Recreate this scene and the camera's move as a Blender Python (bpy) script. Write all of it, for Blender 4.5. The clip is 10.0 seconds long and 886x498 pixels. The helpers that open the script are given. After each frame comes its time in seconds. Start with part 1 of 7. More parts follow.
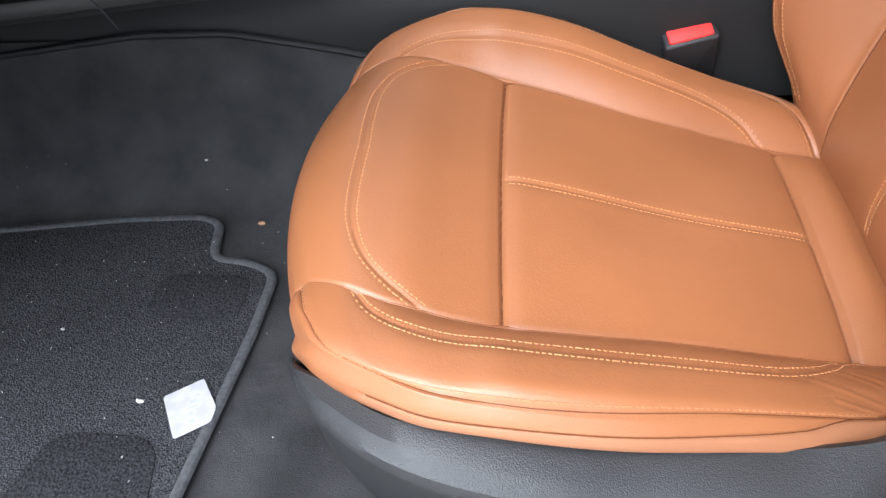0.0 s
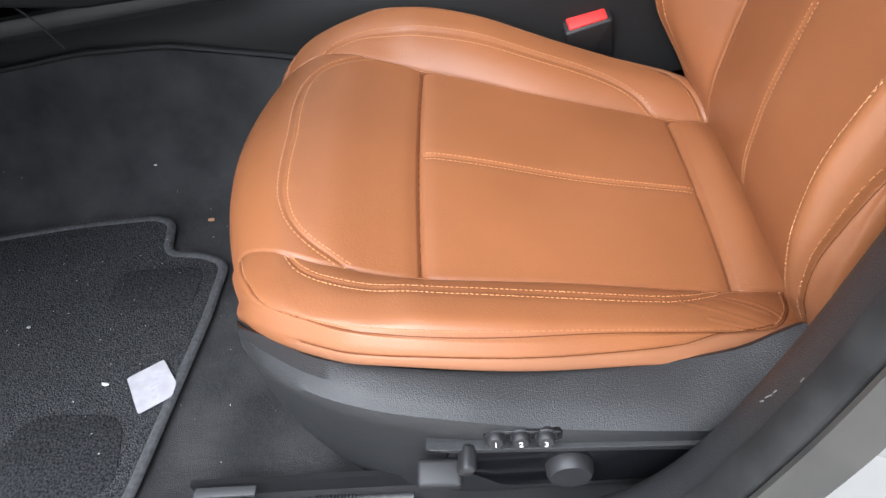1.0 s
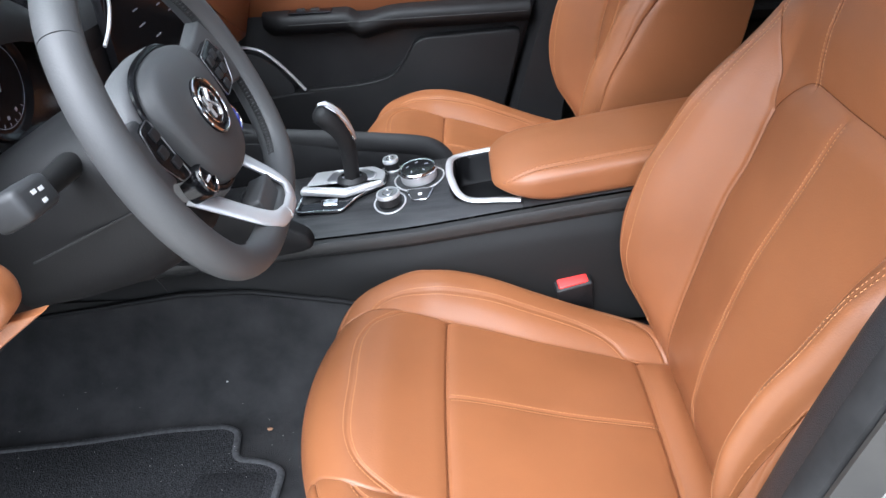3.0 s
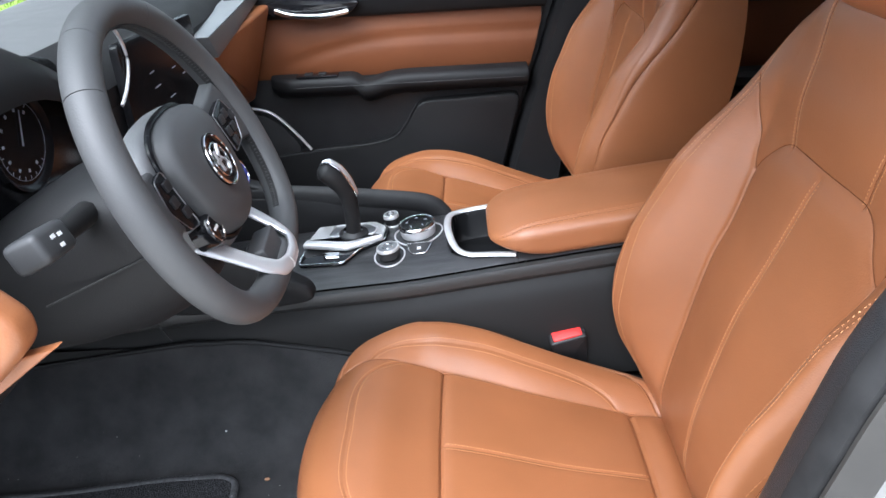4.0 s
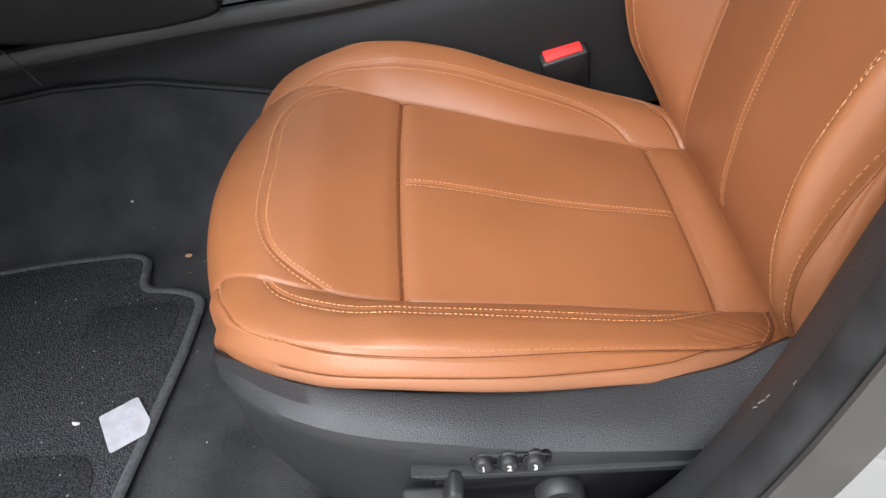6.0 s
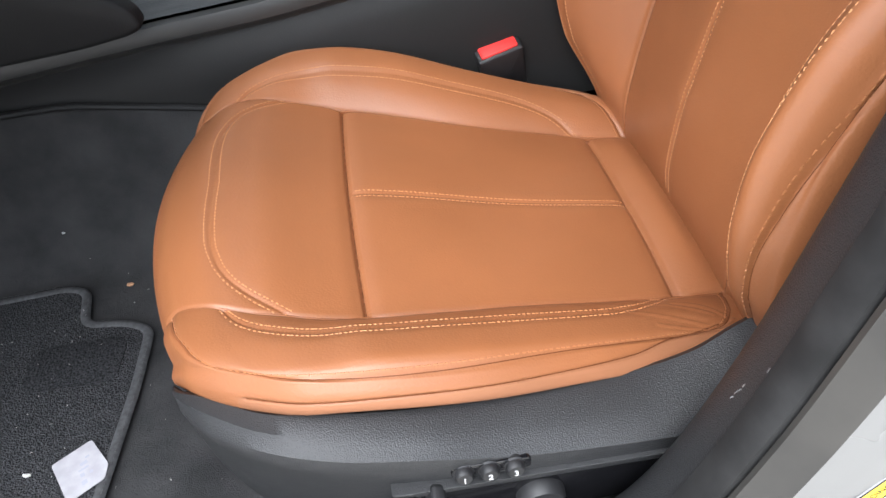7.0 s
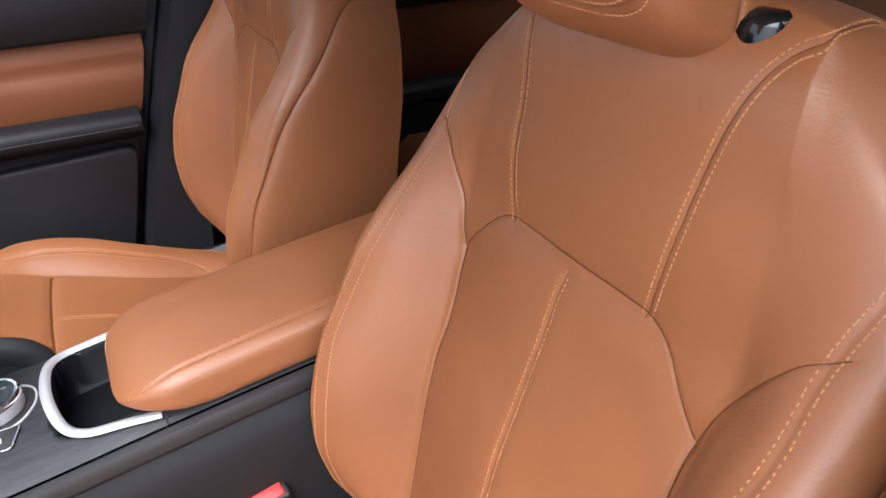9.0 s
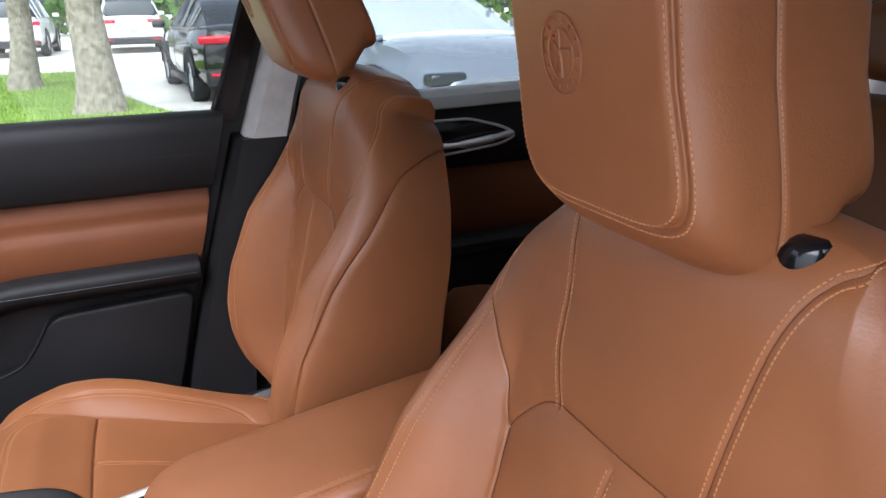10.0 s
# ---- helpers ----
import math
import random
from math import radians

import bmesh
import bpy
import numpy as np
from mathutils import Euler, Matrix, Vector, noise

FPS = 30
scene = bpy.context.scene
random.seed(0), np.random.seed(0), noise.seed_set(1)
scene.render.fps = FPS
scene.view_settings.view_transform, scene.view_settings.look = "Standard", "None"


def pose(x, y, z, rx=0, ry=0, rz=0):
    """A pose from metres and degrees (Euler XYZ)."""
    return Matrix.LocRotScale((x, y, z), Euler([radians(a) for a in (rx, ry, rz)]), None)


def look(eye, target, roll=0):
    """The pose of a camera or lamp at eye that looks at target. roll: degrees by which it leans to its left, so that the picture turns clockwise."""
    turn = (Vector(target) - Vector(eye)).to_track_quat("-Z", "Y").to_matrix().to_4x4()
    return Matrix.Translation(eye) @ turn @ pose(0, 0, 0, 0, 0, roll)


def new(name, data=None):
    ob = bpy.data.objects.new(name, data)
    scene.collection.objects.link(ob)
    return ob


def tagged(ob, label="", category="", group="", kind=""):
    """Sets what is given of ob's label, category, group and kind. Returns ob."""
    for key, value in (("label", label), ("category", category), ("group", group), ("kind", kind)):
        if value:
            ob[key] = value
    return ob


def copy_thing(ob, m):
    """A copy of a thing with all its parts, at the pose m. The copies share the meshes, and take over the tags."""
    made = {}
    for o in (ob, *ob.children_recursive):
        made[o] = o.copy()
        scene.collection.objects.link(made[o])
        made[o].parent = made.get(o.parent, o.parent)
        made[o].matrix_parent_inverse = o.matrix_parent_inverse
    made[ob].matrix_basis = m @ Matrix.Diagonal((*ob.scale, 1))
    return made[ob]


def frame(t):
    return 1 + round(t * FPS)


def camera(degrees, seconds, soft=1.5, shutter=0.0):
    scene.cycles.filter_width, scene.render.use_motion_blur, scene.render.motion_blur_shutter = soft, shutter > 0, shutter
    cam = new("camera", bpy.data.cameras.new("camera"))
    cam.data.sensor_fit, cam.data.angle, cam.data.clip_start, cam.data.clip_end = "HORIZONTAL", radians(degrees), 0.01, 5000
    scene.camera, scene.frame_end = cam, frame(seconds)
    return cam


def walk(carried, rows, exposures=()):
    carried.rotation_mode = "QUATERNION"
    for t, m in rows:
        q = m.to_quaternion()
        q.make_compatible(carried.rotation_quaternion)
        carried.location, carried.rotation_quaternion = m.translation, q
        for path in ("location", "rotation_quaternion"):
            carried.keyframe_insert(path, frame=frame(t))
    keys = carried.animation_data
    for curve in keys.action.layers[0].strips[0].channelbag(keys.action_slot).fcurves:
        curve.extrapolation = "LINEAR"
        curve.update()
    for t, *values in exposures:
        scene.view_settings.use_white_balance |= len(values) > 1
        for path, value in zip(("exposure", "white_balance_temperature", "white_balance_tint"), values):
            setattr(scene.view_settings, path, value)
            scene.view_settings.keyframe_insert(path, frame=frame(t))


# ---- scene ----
cam = camera(63.8, 10.0)
PATH = [
    (0, (0.004, -0.86, 0.949), (-0.177, 0.503, -0.503), -5.2),
    (0.5, (0.039, -0.917, 0.964), (-0.084, 0.456, -0.485), -6.0),
    (1, (0.051, -0.94, 0.972), (-0.048, 0.448, -0.464), -6.9),
    (1.5, (0.047, -0.939, 0.971), (-0.036, 0.477, -0.44), -7.0),
    (2, (0.037, -0.974, 1.067), (-0.041, 0.52, -0.259), -6.2),
    (2.5, (0.036, -1.024, 1.165), (-0.048, 0.56, -0.054), -5.6),
    (3, (0.035, -1.051, 1.213), (-0.029, 0.611, 0.101), -4.3),
    (3.2, (0.035, -1.060, 1.216), (-0.016, 0.464, 0.260), -4.2),
    (4.3, (0.056, -1.09, 1.221), (-0.023, 0.662, 0.26), -3.4),
    (4.4, (0.059, -1.088, 1.218), (-0.029, 0.651, 0.234), -3.5),
    (4.5, (0.057, -1.089, 1.217), (-0.028, 0.646, 0.225), -3.5),
    (5, (0.059, -1.071, 1.124), (-0.036, 0.593, 0.017), -4.1),
    (5.5, (0.056, -0.998, 0.988), (-0.009, 0.558, -0.266), -5.0),
    (5.7, (0.054, -0.97, 0.963), (0.0, 0.551, -0.334), -5.5),
    (6.8, (0.031, -0.938, 0.941), (0.113, 0.511, -0.435), -6.3),
    (7, (0.033, -0.933, 0.956), (0.167, 0.519, -0.414), -6.4),
    (7.5, (0.048, -0.862, 1.045), (0.379, 0.604, -0.274), -4.4),
    (8, (0.092, -0.8, 1.099), (0.616, 0.702, -0.112), -3.4),
    (8.2, (0.098, -0.793, 1.109), (0.704, 0.724, -0.044), -2.6),
    (8.5, (0.114, -0.775, 1.132), (0.793, 0.753, 0.034), -2.2),
    (9, (0.138, -0.749, 1.176), (0.917, 0.807, 0.189), -1.9),
    (9.4, (0.143, -0.74, 1.199), (0.948, 0.871, 0.329), -1.6),
    (9.5, (0.142, -0.739, 1.2), (0.949, 0.884, 0.355), -1.3),
    (10, (0.137, -0.744, 1.222), (0.884, 0.995, 0.576), -1.1),
]
walk(cam, [(t, look(eye, target, roll)) for t, eye, target, roll in PATH], [(0, 1.89, 5680, 9), (1, 1.67, 5800, 10), (2, 1.7, 5800, 10), (3, 1.88, 5600, 10), (4.5, 1.8, 5600, 10), (5.5, 1.44, 6050, 11), (7, 1.60, 5900, 10), (8, 1.70, 5900, 12), (9, 1.86, 5850, 14), (9.5, 1.88, 5850, 15), (10, 1.58, 5700, 15)])
SKY, SUN = 0.12, 2.0
TAN = (0.275, 0.103, 0.038)


# ==== world and light ====
scene.view_settings.exposure = 0.0
world = bpy.data.worlds.new("overcast_sky")
scene.world = world
world.use_nodes = True
wn = world.node_tree.nodes
sky = wn.new("ShaderNodeTexSky")
sky.sky_type = "NISHITA"
sky.sun_disc = False
sky.sun_elevation = radians(57)
sky.sun_rotation = radians(215)
sky.air_density, sky.dust_density, sky.ozone_density = 1.0, 4.0, 0.6
wn["Background"].inputs["Strength"].default_value = SKY
cloud = wn.new("ShaderNodeHueSaturation")  # thin white cloud over the whole sky
cloud.inputs["Saturation"].default_value = 0.28
world.node_tree.links.new(sky.outputs[0], cloud.inputs["Color"])
world.node_tree.links.new(cloud.outputs[0], wn["Background"].inputs["Color"])

sun = bpy.data.lights.new("sun", "SUN")
sun.energy, sun.angle, sun.color = SUN, radians(70), (1.0, 0.97, 0.92)
sun_ob = new("sun", sun)
sun_ob.matrix_world = look((-2.4, -6.0, 10.0), (0, 0, 0))


# ==== materials ====
def mat(name, col, rough=0.5, metal=0.0, spec=0.5):
    m = bpy.data.materials.new(name)
    m.use_nodes = True
    b = m.node_tree.nodes["Principled BSDF"]
    b.inputs["Base Color"].default_value = (*col, 1)
    b.inputs["Roughness"].default_value = rough
    b.inputs["Metallic"].default_value = metal
    b.inputs["Specular IOR Level"].default_value = spec
    return m


def nodes_of(m):
    nt = m.node_tree
    return nt.nodes, nt.links, nt.nodes["Principled BSDF"]


def coords(m, scale=1.0):
    n, l, b = nodes_of(m)
    tc = n.new("ShaderNodeTexCoord")
    mp = n.new("ShaderNodeMapping")
    mp.inputs["Scale"].default_value = (scale,) * 3 if isinstance(scale, (int, float)) else scale
    l.new(tc.outputs["Object"], mp.inputs["Vector"])
    return mp.outputs["Vector"]


def vary(m, scale, low, high, detail=4.0, lo=0.35, hi=0.65, stretch=1.0):
    """Base colour that wanders between two colours; returns the mix node."""
    n, l, b = nodes_of(m)
    t = n.new("ShaderNodeTexNoise")
    t.inputs["Scale"].default_value = scale
    t.inputs["Detail"].default_value = detail
    l.new(coords(m, stretch), t.inputs["Vector"])
    r = n.new("ShaderNodeValToRGB")
    r.color_ramp.elements[0].position, r.color_ramp.elements[0].color = lo, (*low, 1)
    r.color_ramp.elements[1].position, r.color_ramp.elements[1].color = hi, (*high, 1)
    l.new(t.outputs["Fac"], r.inputs["Fac"])
    l.new(r.outputs["Color"], b.inputs["Base Color"])
    return r


def rough_vary(m, scale, lo, hi):
    n, l, b = nodes_of(m)
    t = n.new("ShaderNodeTexNoise")
    t.inputs["Scale"].default_value = scale
    t.inputs["Detail"].default_value = 3.0
    l.new(coords(m), t.inputs["Vector"])
    r = n.new("ShaderNodeMapRange")
    r.inputs["To Min"].default_value, r.inputs["To Max"].default_value = lo, hi
    l.new(t.outputs["Fac"], r.inputs["Value"])
    l.new(r.outputs["Result"], b.inputs["Roughness"])


def bump(m, kind, scale, strength, distance, detail=2.0, stretch=None):
    """Adds one layer of fine relief on top of what is there."""
    n, l, b = nodes_of(m)
    if kind == "voronoi":
        t = n.new("ShaderNodeTexVoronoi")
        t.feature = "SMOOTH_F1"
        out = t.outputs["Distance"]
    else:
        t = n.new("ShaderNodeTexNoise")
        t.inputs["Detail"].default_value = detail
        out = t.outputs["Fac"]
    t.inputs["Scale"].default_value = scale
    l.new(coords(m, stretch or 1.0), t.inputs["Vector"])
    k = n.new("ShaderNodeBump")
    k.inputs["Strength"].default_value, k.inputs["Distance"].default_value = strength, distance
    l.new(out, k.inputs["Height"])
    if b.inputs["Normal"].links:
        l.new(b.inputs["Normal"].links[0].from_socket, k.inputs["Normal"])
    l.new(k.outputs["Normal"], b.inputs["Normal"])


def leather(name, col, rough=0.42, grain=1.0, spec=0.5):
    m = mat(name, col, rough, 0, spec)
    dark = tuple(c * 0.90 for c in col)
    light = tuple(min(1, c * 1.07) for c in col)
    vary(m, 7.0, dark, light, 5.0, 0.3, 0.7)
    rough_vary(m, 18.0, rough - 0.05, rough + 0.08)
    bump(m, "noise", 26, 0.14, 0.002, 3.0)
    bump(m, "voronoi", 520, 0.20 * grain, 0.0006)
    bump(m, "noise", 900, 0.12 * grain, 0.0004, 2.0)
    return m


LEATHER = leather("tan_leather", TAN, 0.40, 1.0, 0.62)
LEATHER_SIDE = leather("tan_leather_coarse", TAN, 0.43, 1.6, 0.6)
LEATHER_CLOTH = leather("tan_vinyl", (0.27, 0.112, 0.050), 0.55, 0.6)
# redder leather than the seats, darkened further for the dim door side
DOOR_TAN = leather("shaded_tan_door_leather", (0.155, 0.052, 0.019), 0.5, 0.8, 0.3)
THREAD = mat("tan_thread", (0.47, 0.22, 0.095), 0.6)
SEAM = mat("dark_seam_fold", (0.13, 0.046, 0.018), 0.8, 0, 0.1)
THREAD_DARK = mat("brown_thread", (0.34, 0.138, 0.052), 0.6)
THREAD_BLACK = mat("black_thread", (0.012, 0.012, 0.012), 0.6)

FLANGE = mat("dark_grey_flange_paint", (0.07, 0.068, 0.062), 0.45)
vary(FLANGE, 14, (0.024, 0.0235, 0.022), (0.042, 0.040, 0.036))
PLASTIC = mat("grained_black_plastic", (0.019, 0.0195, 0.0205), 0.44)
rough_vary(PLASTIC, 30, 0.42, 0.56)
bump(PLASTIC, "voronoi", 1000, 0.6, 0.0007)
PLASTIC_PLAIN = mat("satin_black_plastic", (0.016, 0.016, 0.017), 0.45)
vary(PLASTIC_PLAIN, 12, (0.010, 0.010, 0.011), (0.016, 0.016, 0.017))
rough_vary(PLASTIC_PLAIN, 40, 0.46, 0.62)
bump(PLASTIC_PLAIN, "noise", 300, 0.08, 0.0006)
CHEEK = leather("black_soft_console_side", (0.016, 0.016, 0.0158), 0.55, 0.8, 0.18)
WELL = mat("deep_black_plastic", (0.005, 0.005, 0.0055), 0.5, 0, 0.15)
CONSOLE = mat("grey_black_console_plastic", (0.024, 0.0242, 0.0235), 0.42)
rough_vary(CONSOLE, 14, 0.36, 0.5)
bump(CONSOLE, "noise", 400, 0.06, 0.0005)
SOFT_BLACK = leather("black_soft_trim", (0.009, 0.009, 0.0095), 0.58)
SOFT_BLACK.node_tree.nodes["Principled BSDF"].inputs["Specular IOR Level"].default_value = 0.3
WHEEL_LEATHER = leather("black_wheel_leather", (0.058, 0.059, 0.060), 0.52, 0.9)
PIANO = mat("gloss_black_plastic", (0.006, 0.006, 0.007), 0.12)
rough_vary(PIANO, 60, 0.08, 0.2)
RUBBER = mat("black_rubber_seal", (0.018, 0.018, 0.018), 0.75, 0, 0.25)
vary(RUBBER, 25, (0.014, 0.014, 0.014), (0.03, 0.03, 0.03))
bump(RUBBER, "noise", 250, 0.15, 0.001)
SCREEN = mat("dark_screen_glass", (0.008, 0.008, 0.009), 0.3, 0, 0.18)
rough_vary(SCREEN, 30, 0.12, 0.28)
STALK = mat("dark_grey_stalk", (0.035, 0.036, 0.037), 0.5)
rough_vary(STALK, 60, 0.45, 0.6)
WOOD = mat("dark_grained_wood_trim", (0.02, 0.02, 0.021), 0.35)
vary(WOOD, 9, (0.008, 0.008, 0.009), (0.032, 0.032, 0.033), 10, 0.3, 0.7, (1, 12, 12))
bump(WOOD, "noise", 60, 0.35, 0.0012, 6.0, (1, 14, 14))
SILVER = mat("satin_silver_trim", (0.66, 0.66, 0.67), 0.34, 0.6)
rough_vary(SILVER, 80, 0.28, 0.42)
CHROME = mat("bright_chrome", (0.78, 0.78, 0.79), 0.09, 1.0)
rough_vary(CHROME, 50, 0.06, 0.16)
STEEL = mat("bare_steel", (0.36, 0.36, 0.37), 0.38, 1.0)
rough_vary(STEEL, 90, 0.28, 0.55)
RED = mat("red_translucent_plastic", (0.75, 0.035, 0.03), 0.35)
rough_vary(RED, 60, 0.25, 0.45)
INK = mat("white_print", (0.72, 0.72, 0.72), 0.5)
GREY_INK = mat("grey_print", (0.30, 0.31, 0.36), 0.6)
BLUE = mat("blue_enamel", (0.08, 0.10, 0.42), 0.25)
PAPER = mat("white_label_paper", (0.74, 0.73, 0.76), 0.7)
vary(PAPER, 60, (0.30, 0.296, 0.315), (0.37, 0.365, 0.385))
YELLOW = mat("yellow_label", (0.80, 0.55, 0.03), 0.5)
vary(YELLOW, 60, (0.74, 0.5, 0.03), (0.84, 0.6, 0.04))
GREY_TRIM = mat("light_grey_trim", (0.42, 0.41, 0.39), 0.6)
vary(GREY_TRIM, 30, (0.38, 0.37, 0.35), (0.46, 0.45, 0.43))
bump(GREY_TRIM, "noise", 400, 0.2, 0.001)
DASH = leather("charcoal_dash_skin", (0.13, 0.132, 0.135), 0.5, 1.4)
HEADLINER = mat("pale_headliner_cloth", (0.55, 0.53, 0.49), 0.9)
vary(HEADLINER, 40, (0.36, 0.35, 0.33), (0.42, 0.41, 0.38))

CARPET = mat("black_felt_carpet", (0.011, 0.011, 0.013), 1.0, 0, 0.05)
vary(CARPET, 16, (0.026, 0.026, 0.027), (0.052, 0.052, 0.053), 8, 0.3, 0.75)
bump(CARPET, "noise", 900, 0.7, 0.003, 3.0)
bump(CARPET, "noise", 60, 0.5, 0.004, 4.0)
PILE = mat("charcoal_loop_pile", (0.02, 0.02, 0.024), 1.0, 0, 0.1)
r_ = vary(PILE, 640, (0.014, 0.014, 0.015), (0.066, 0.067, 0.071), 2, 0.36, 0.70)
bump(PILE, "voronoi", 560, 0.9, 0.003)
bump(PILE, "noise", 45, 0.25, 0.003)
PILE_FLAT = mat("pressed_dark_pile", (0.012, 0.012, 0.014), 1.0, 0, 0.1)
vary(PILE_FLAT, 380, (0.010, 0.010, 0.011), (0.034, 0.034, 0.036), 2)
bump(PILE_FLAT, "voronoi", 420, 0.6, 0.002)
BINDING = mat("grey_mat_binding", (0.045, 0.048, 0.055), 0.8)
vary(BINDING, 160, (0.032, 0.033, 0.035), (0.058, 0.059, 0.062))
bump(BINDING, "noise", 500, 0.4, 0.001)

# White paint on a grey base: the near side's shade is in the colour
BODY = mat("white_paint_in_shade", (0.46, 0.46, 0.45), 0.3)
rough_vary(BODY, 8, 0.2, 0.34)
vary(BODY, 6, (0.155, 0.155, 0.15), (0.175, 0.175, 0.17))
PAINT = mat("white_car_paint", (0.74, 0.74, 0.73), 0.25)
PAINT.node_tree.nodes["Principled BSDF"].inputs["Coat Weight"].default_value = 0.6
rough_vary(PAINT, 8, 0.15, 0.28)
PAINT_BLACK = mat("black_car_paint", (0.008, 0.009, 0.011), 0.12)
PAINT_BLACK.node_tree.nodes["Principled BSDF"].inputs["Coat Weight"].default_value = 0.8
rough_vary(PAINT_BLACK, 5, 0.08, 0.18)
PAINT_BLUE = mat("blue_grey_car_paint", (0.15, 0.17, 0.20), 0.18, 0.3)
PAINT_BLUE.node_tree.nodes["Principled BSDF"].inputs["Coat Weight"].default_value = 1.0
PAINT_DARK = mat("charcoal_car_paint", (0.02, 0.021, 0.023), 0.2)
rough_vary(PAINT_DARK, 5, 0.15, 0.25)
rough_vary(PAINT_BLUE, 5, 0.10, 0.2)
LAMP_RED = mat("red_lamp_glass", (0.55, 0.012, 0.03), 0.15)
rough_vary(LAMP_RED, 20, 0.1, 0.2)
TYRE = mat("tyre_rubber", (0.016, 0.016, 0.017), 0.75)
bump(TYRE, "noise", 60, 0.3, 0.004)
DARK_GLASS = mat("tinted_window_glass", (0.02, 0.024, 0.026), 0.04)
# pale metallic base imitates the white sky glare on the near sedan's windows
GLARE_GLASS = mat("sky_glare_glass", (0.80, 0.84, 0.84), 0.08, 0.75)
# pale base stands in for sky reflected by the dark door top
SILL = mat("sky_sheen_sill", (0.40, 0.42, 0.41), 0.3, 0, 0.6)
rough_vary(DARK_GLASS, 3, 0.03, 0.07)

GLASS = bpy.data.materials.new("clear_window_glass")
GLASS.use_nodes = True
gn, gl = GLASS.node_tree.nodes, GLASS.node_tree.links
gn.clear()
g_out, g_mix = gn.new("ShaderNodeOutputMaterial"), gn.new("ShaderNodeMixShader")
g_clear, g_gloss, g_fr = gn.new("ShaderNodeBsdfTransparent"), gn.new("ShaderNodeBsdfGlossy"), gn.new("ShaderNodeFresnel")
g_clear.inputs["Color"].default_value = (0.86, 0.90, 0.88, 1)
g_gloss.inputs["Roughness"].default_value = 0.02
g_fr.inputs["IOR"].default_value = 1.45
gl.new(g_fr.outputs[0], g_mix.inputs[0])
gl.new(g_clear.outputs[0], g_mix.inputs[1])
gl.new(g_gloss.outputs[0], g_mix.inputs[2])
gl.new(g_mix.outputs[0], g_out.inputs[0])

CONCRETE = mat("pale_concrete", (0.42, 0.39, 0.34), 0.9)
vary(CONCRETE, 1.2, (0.52, 0.49, 0.44), (0.68, 0.64, 0.57), 8)
bump(CONCRETE, "noise", 40, 0.3, 0.01, 6)
KERB = mat("kerb_concrete", (0.5, 0.48, 0.44), 0.9)
vary(KERB, 6, (0.42, 0.40, 0.36), (0.56, 0.54, 0.50), 6)
GRASS = mat("grass_blades", (0.12, 0.26, 0.03), 0.7)
vary(GRASS, 3, (0.16, 0.27, 0.03), (0.27, 0.40, 0.06), 6)
SOIL = mat("turf_soil", (0.10, 0.19, 0.03), 1.0)
vary(SOIL, 5, (0.14, 0.22, 0.03), (0.22, 0.32, 0.05), 6)
BARK = mat("grey_brown_bark", (0.22, 0.18, 0.13), 0.95)
vary(BARK, 14, (0.20, 0.17, 0.12), (0.48, 0.42, 0.33), 8, 0.3, 0.7)
bump(BARK, "noise", 9, 1.0, 0.05, 8, (6, 6, 1.5))
LEAF = mat("green_leaf", (0.07, 0.13, 0.03), 0.6)
vary(LEAF, 4, (0.05, 0.10, 0.02), (0.10, 0.17, 0.04))


# ==== mesh helpers ====
def obj(name, me, material, parent=None, label="", smooth=True):
    ob = new(name, me)
    if material is not None:
        me.materials.append(material)
    if smooth:
        me.shade_smooth()
    if parent is not None:
        ob.parent = parent
    if label:
        ob["label"] = label
    return ob


def part(name, bm, material, parent=None, label="", smooth=True):
    me = bpy.data.meshes.new(name)
    bmesh.ops.recalc_face_normals(bm, faces=bm.faces)
    bm.to_mesh(me)
    bm.free()
    ob = obj(name, me, material, parent, label, False)
    if smooth:
        me.shade_smooth()
        me.set_sharp_from_angle(angle=radians(40))
    return ob


def thing(name, label, category, group="", kind="", at=(0, 0, 0)):
    e = new(name)
    e.location = at
    return tagged(e, label, category, group, kind)


def raw(name, verts, faces, material, parent=None, label="", smooth=True):
    me = bpy.data.meshes.new(name)
    me.from_pydata([tuple(v) for v in verts], [], [tuple(f) for f in faces])
    me.update()
    return obj(name, me, material, parent, label, smooth)


def box(bm, c, s, bevel=0.0, seg=2, m=None):
    """Adds a box of centre c and size s with rounded edges to bm."""
    r = bmesh.ops.create_cube(bm, size=1.0)
    vs = r["verts"]
    bmesh.ops.scale(bm, vec=s, verts=vs)
    if bevel:
        es = list({e for v in vs for e in v.link_edges})
        rb = bmesh.ops.bevel(bm, geom=es, offset=bevel, segments=seg, profile=0.5, affect="EDGES")
        vs = list({v for f in rb["faces"] for v in f.verts} | {v for v in vs if v.is_valid})
    mm = Matrix.Translation(c) if m is None else Matrix.Translation(c) @ m
    bmesh.ops.transform(bm, matrix=mm, verts=vs)
    return bm


def one_box(c, s, bevel=0.004, seg=2, m=None):
    return box(bmesh.new(), c, s, bevel, seg, m)


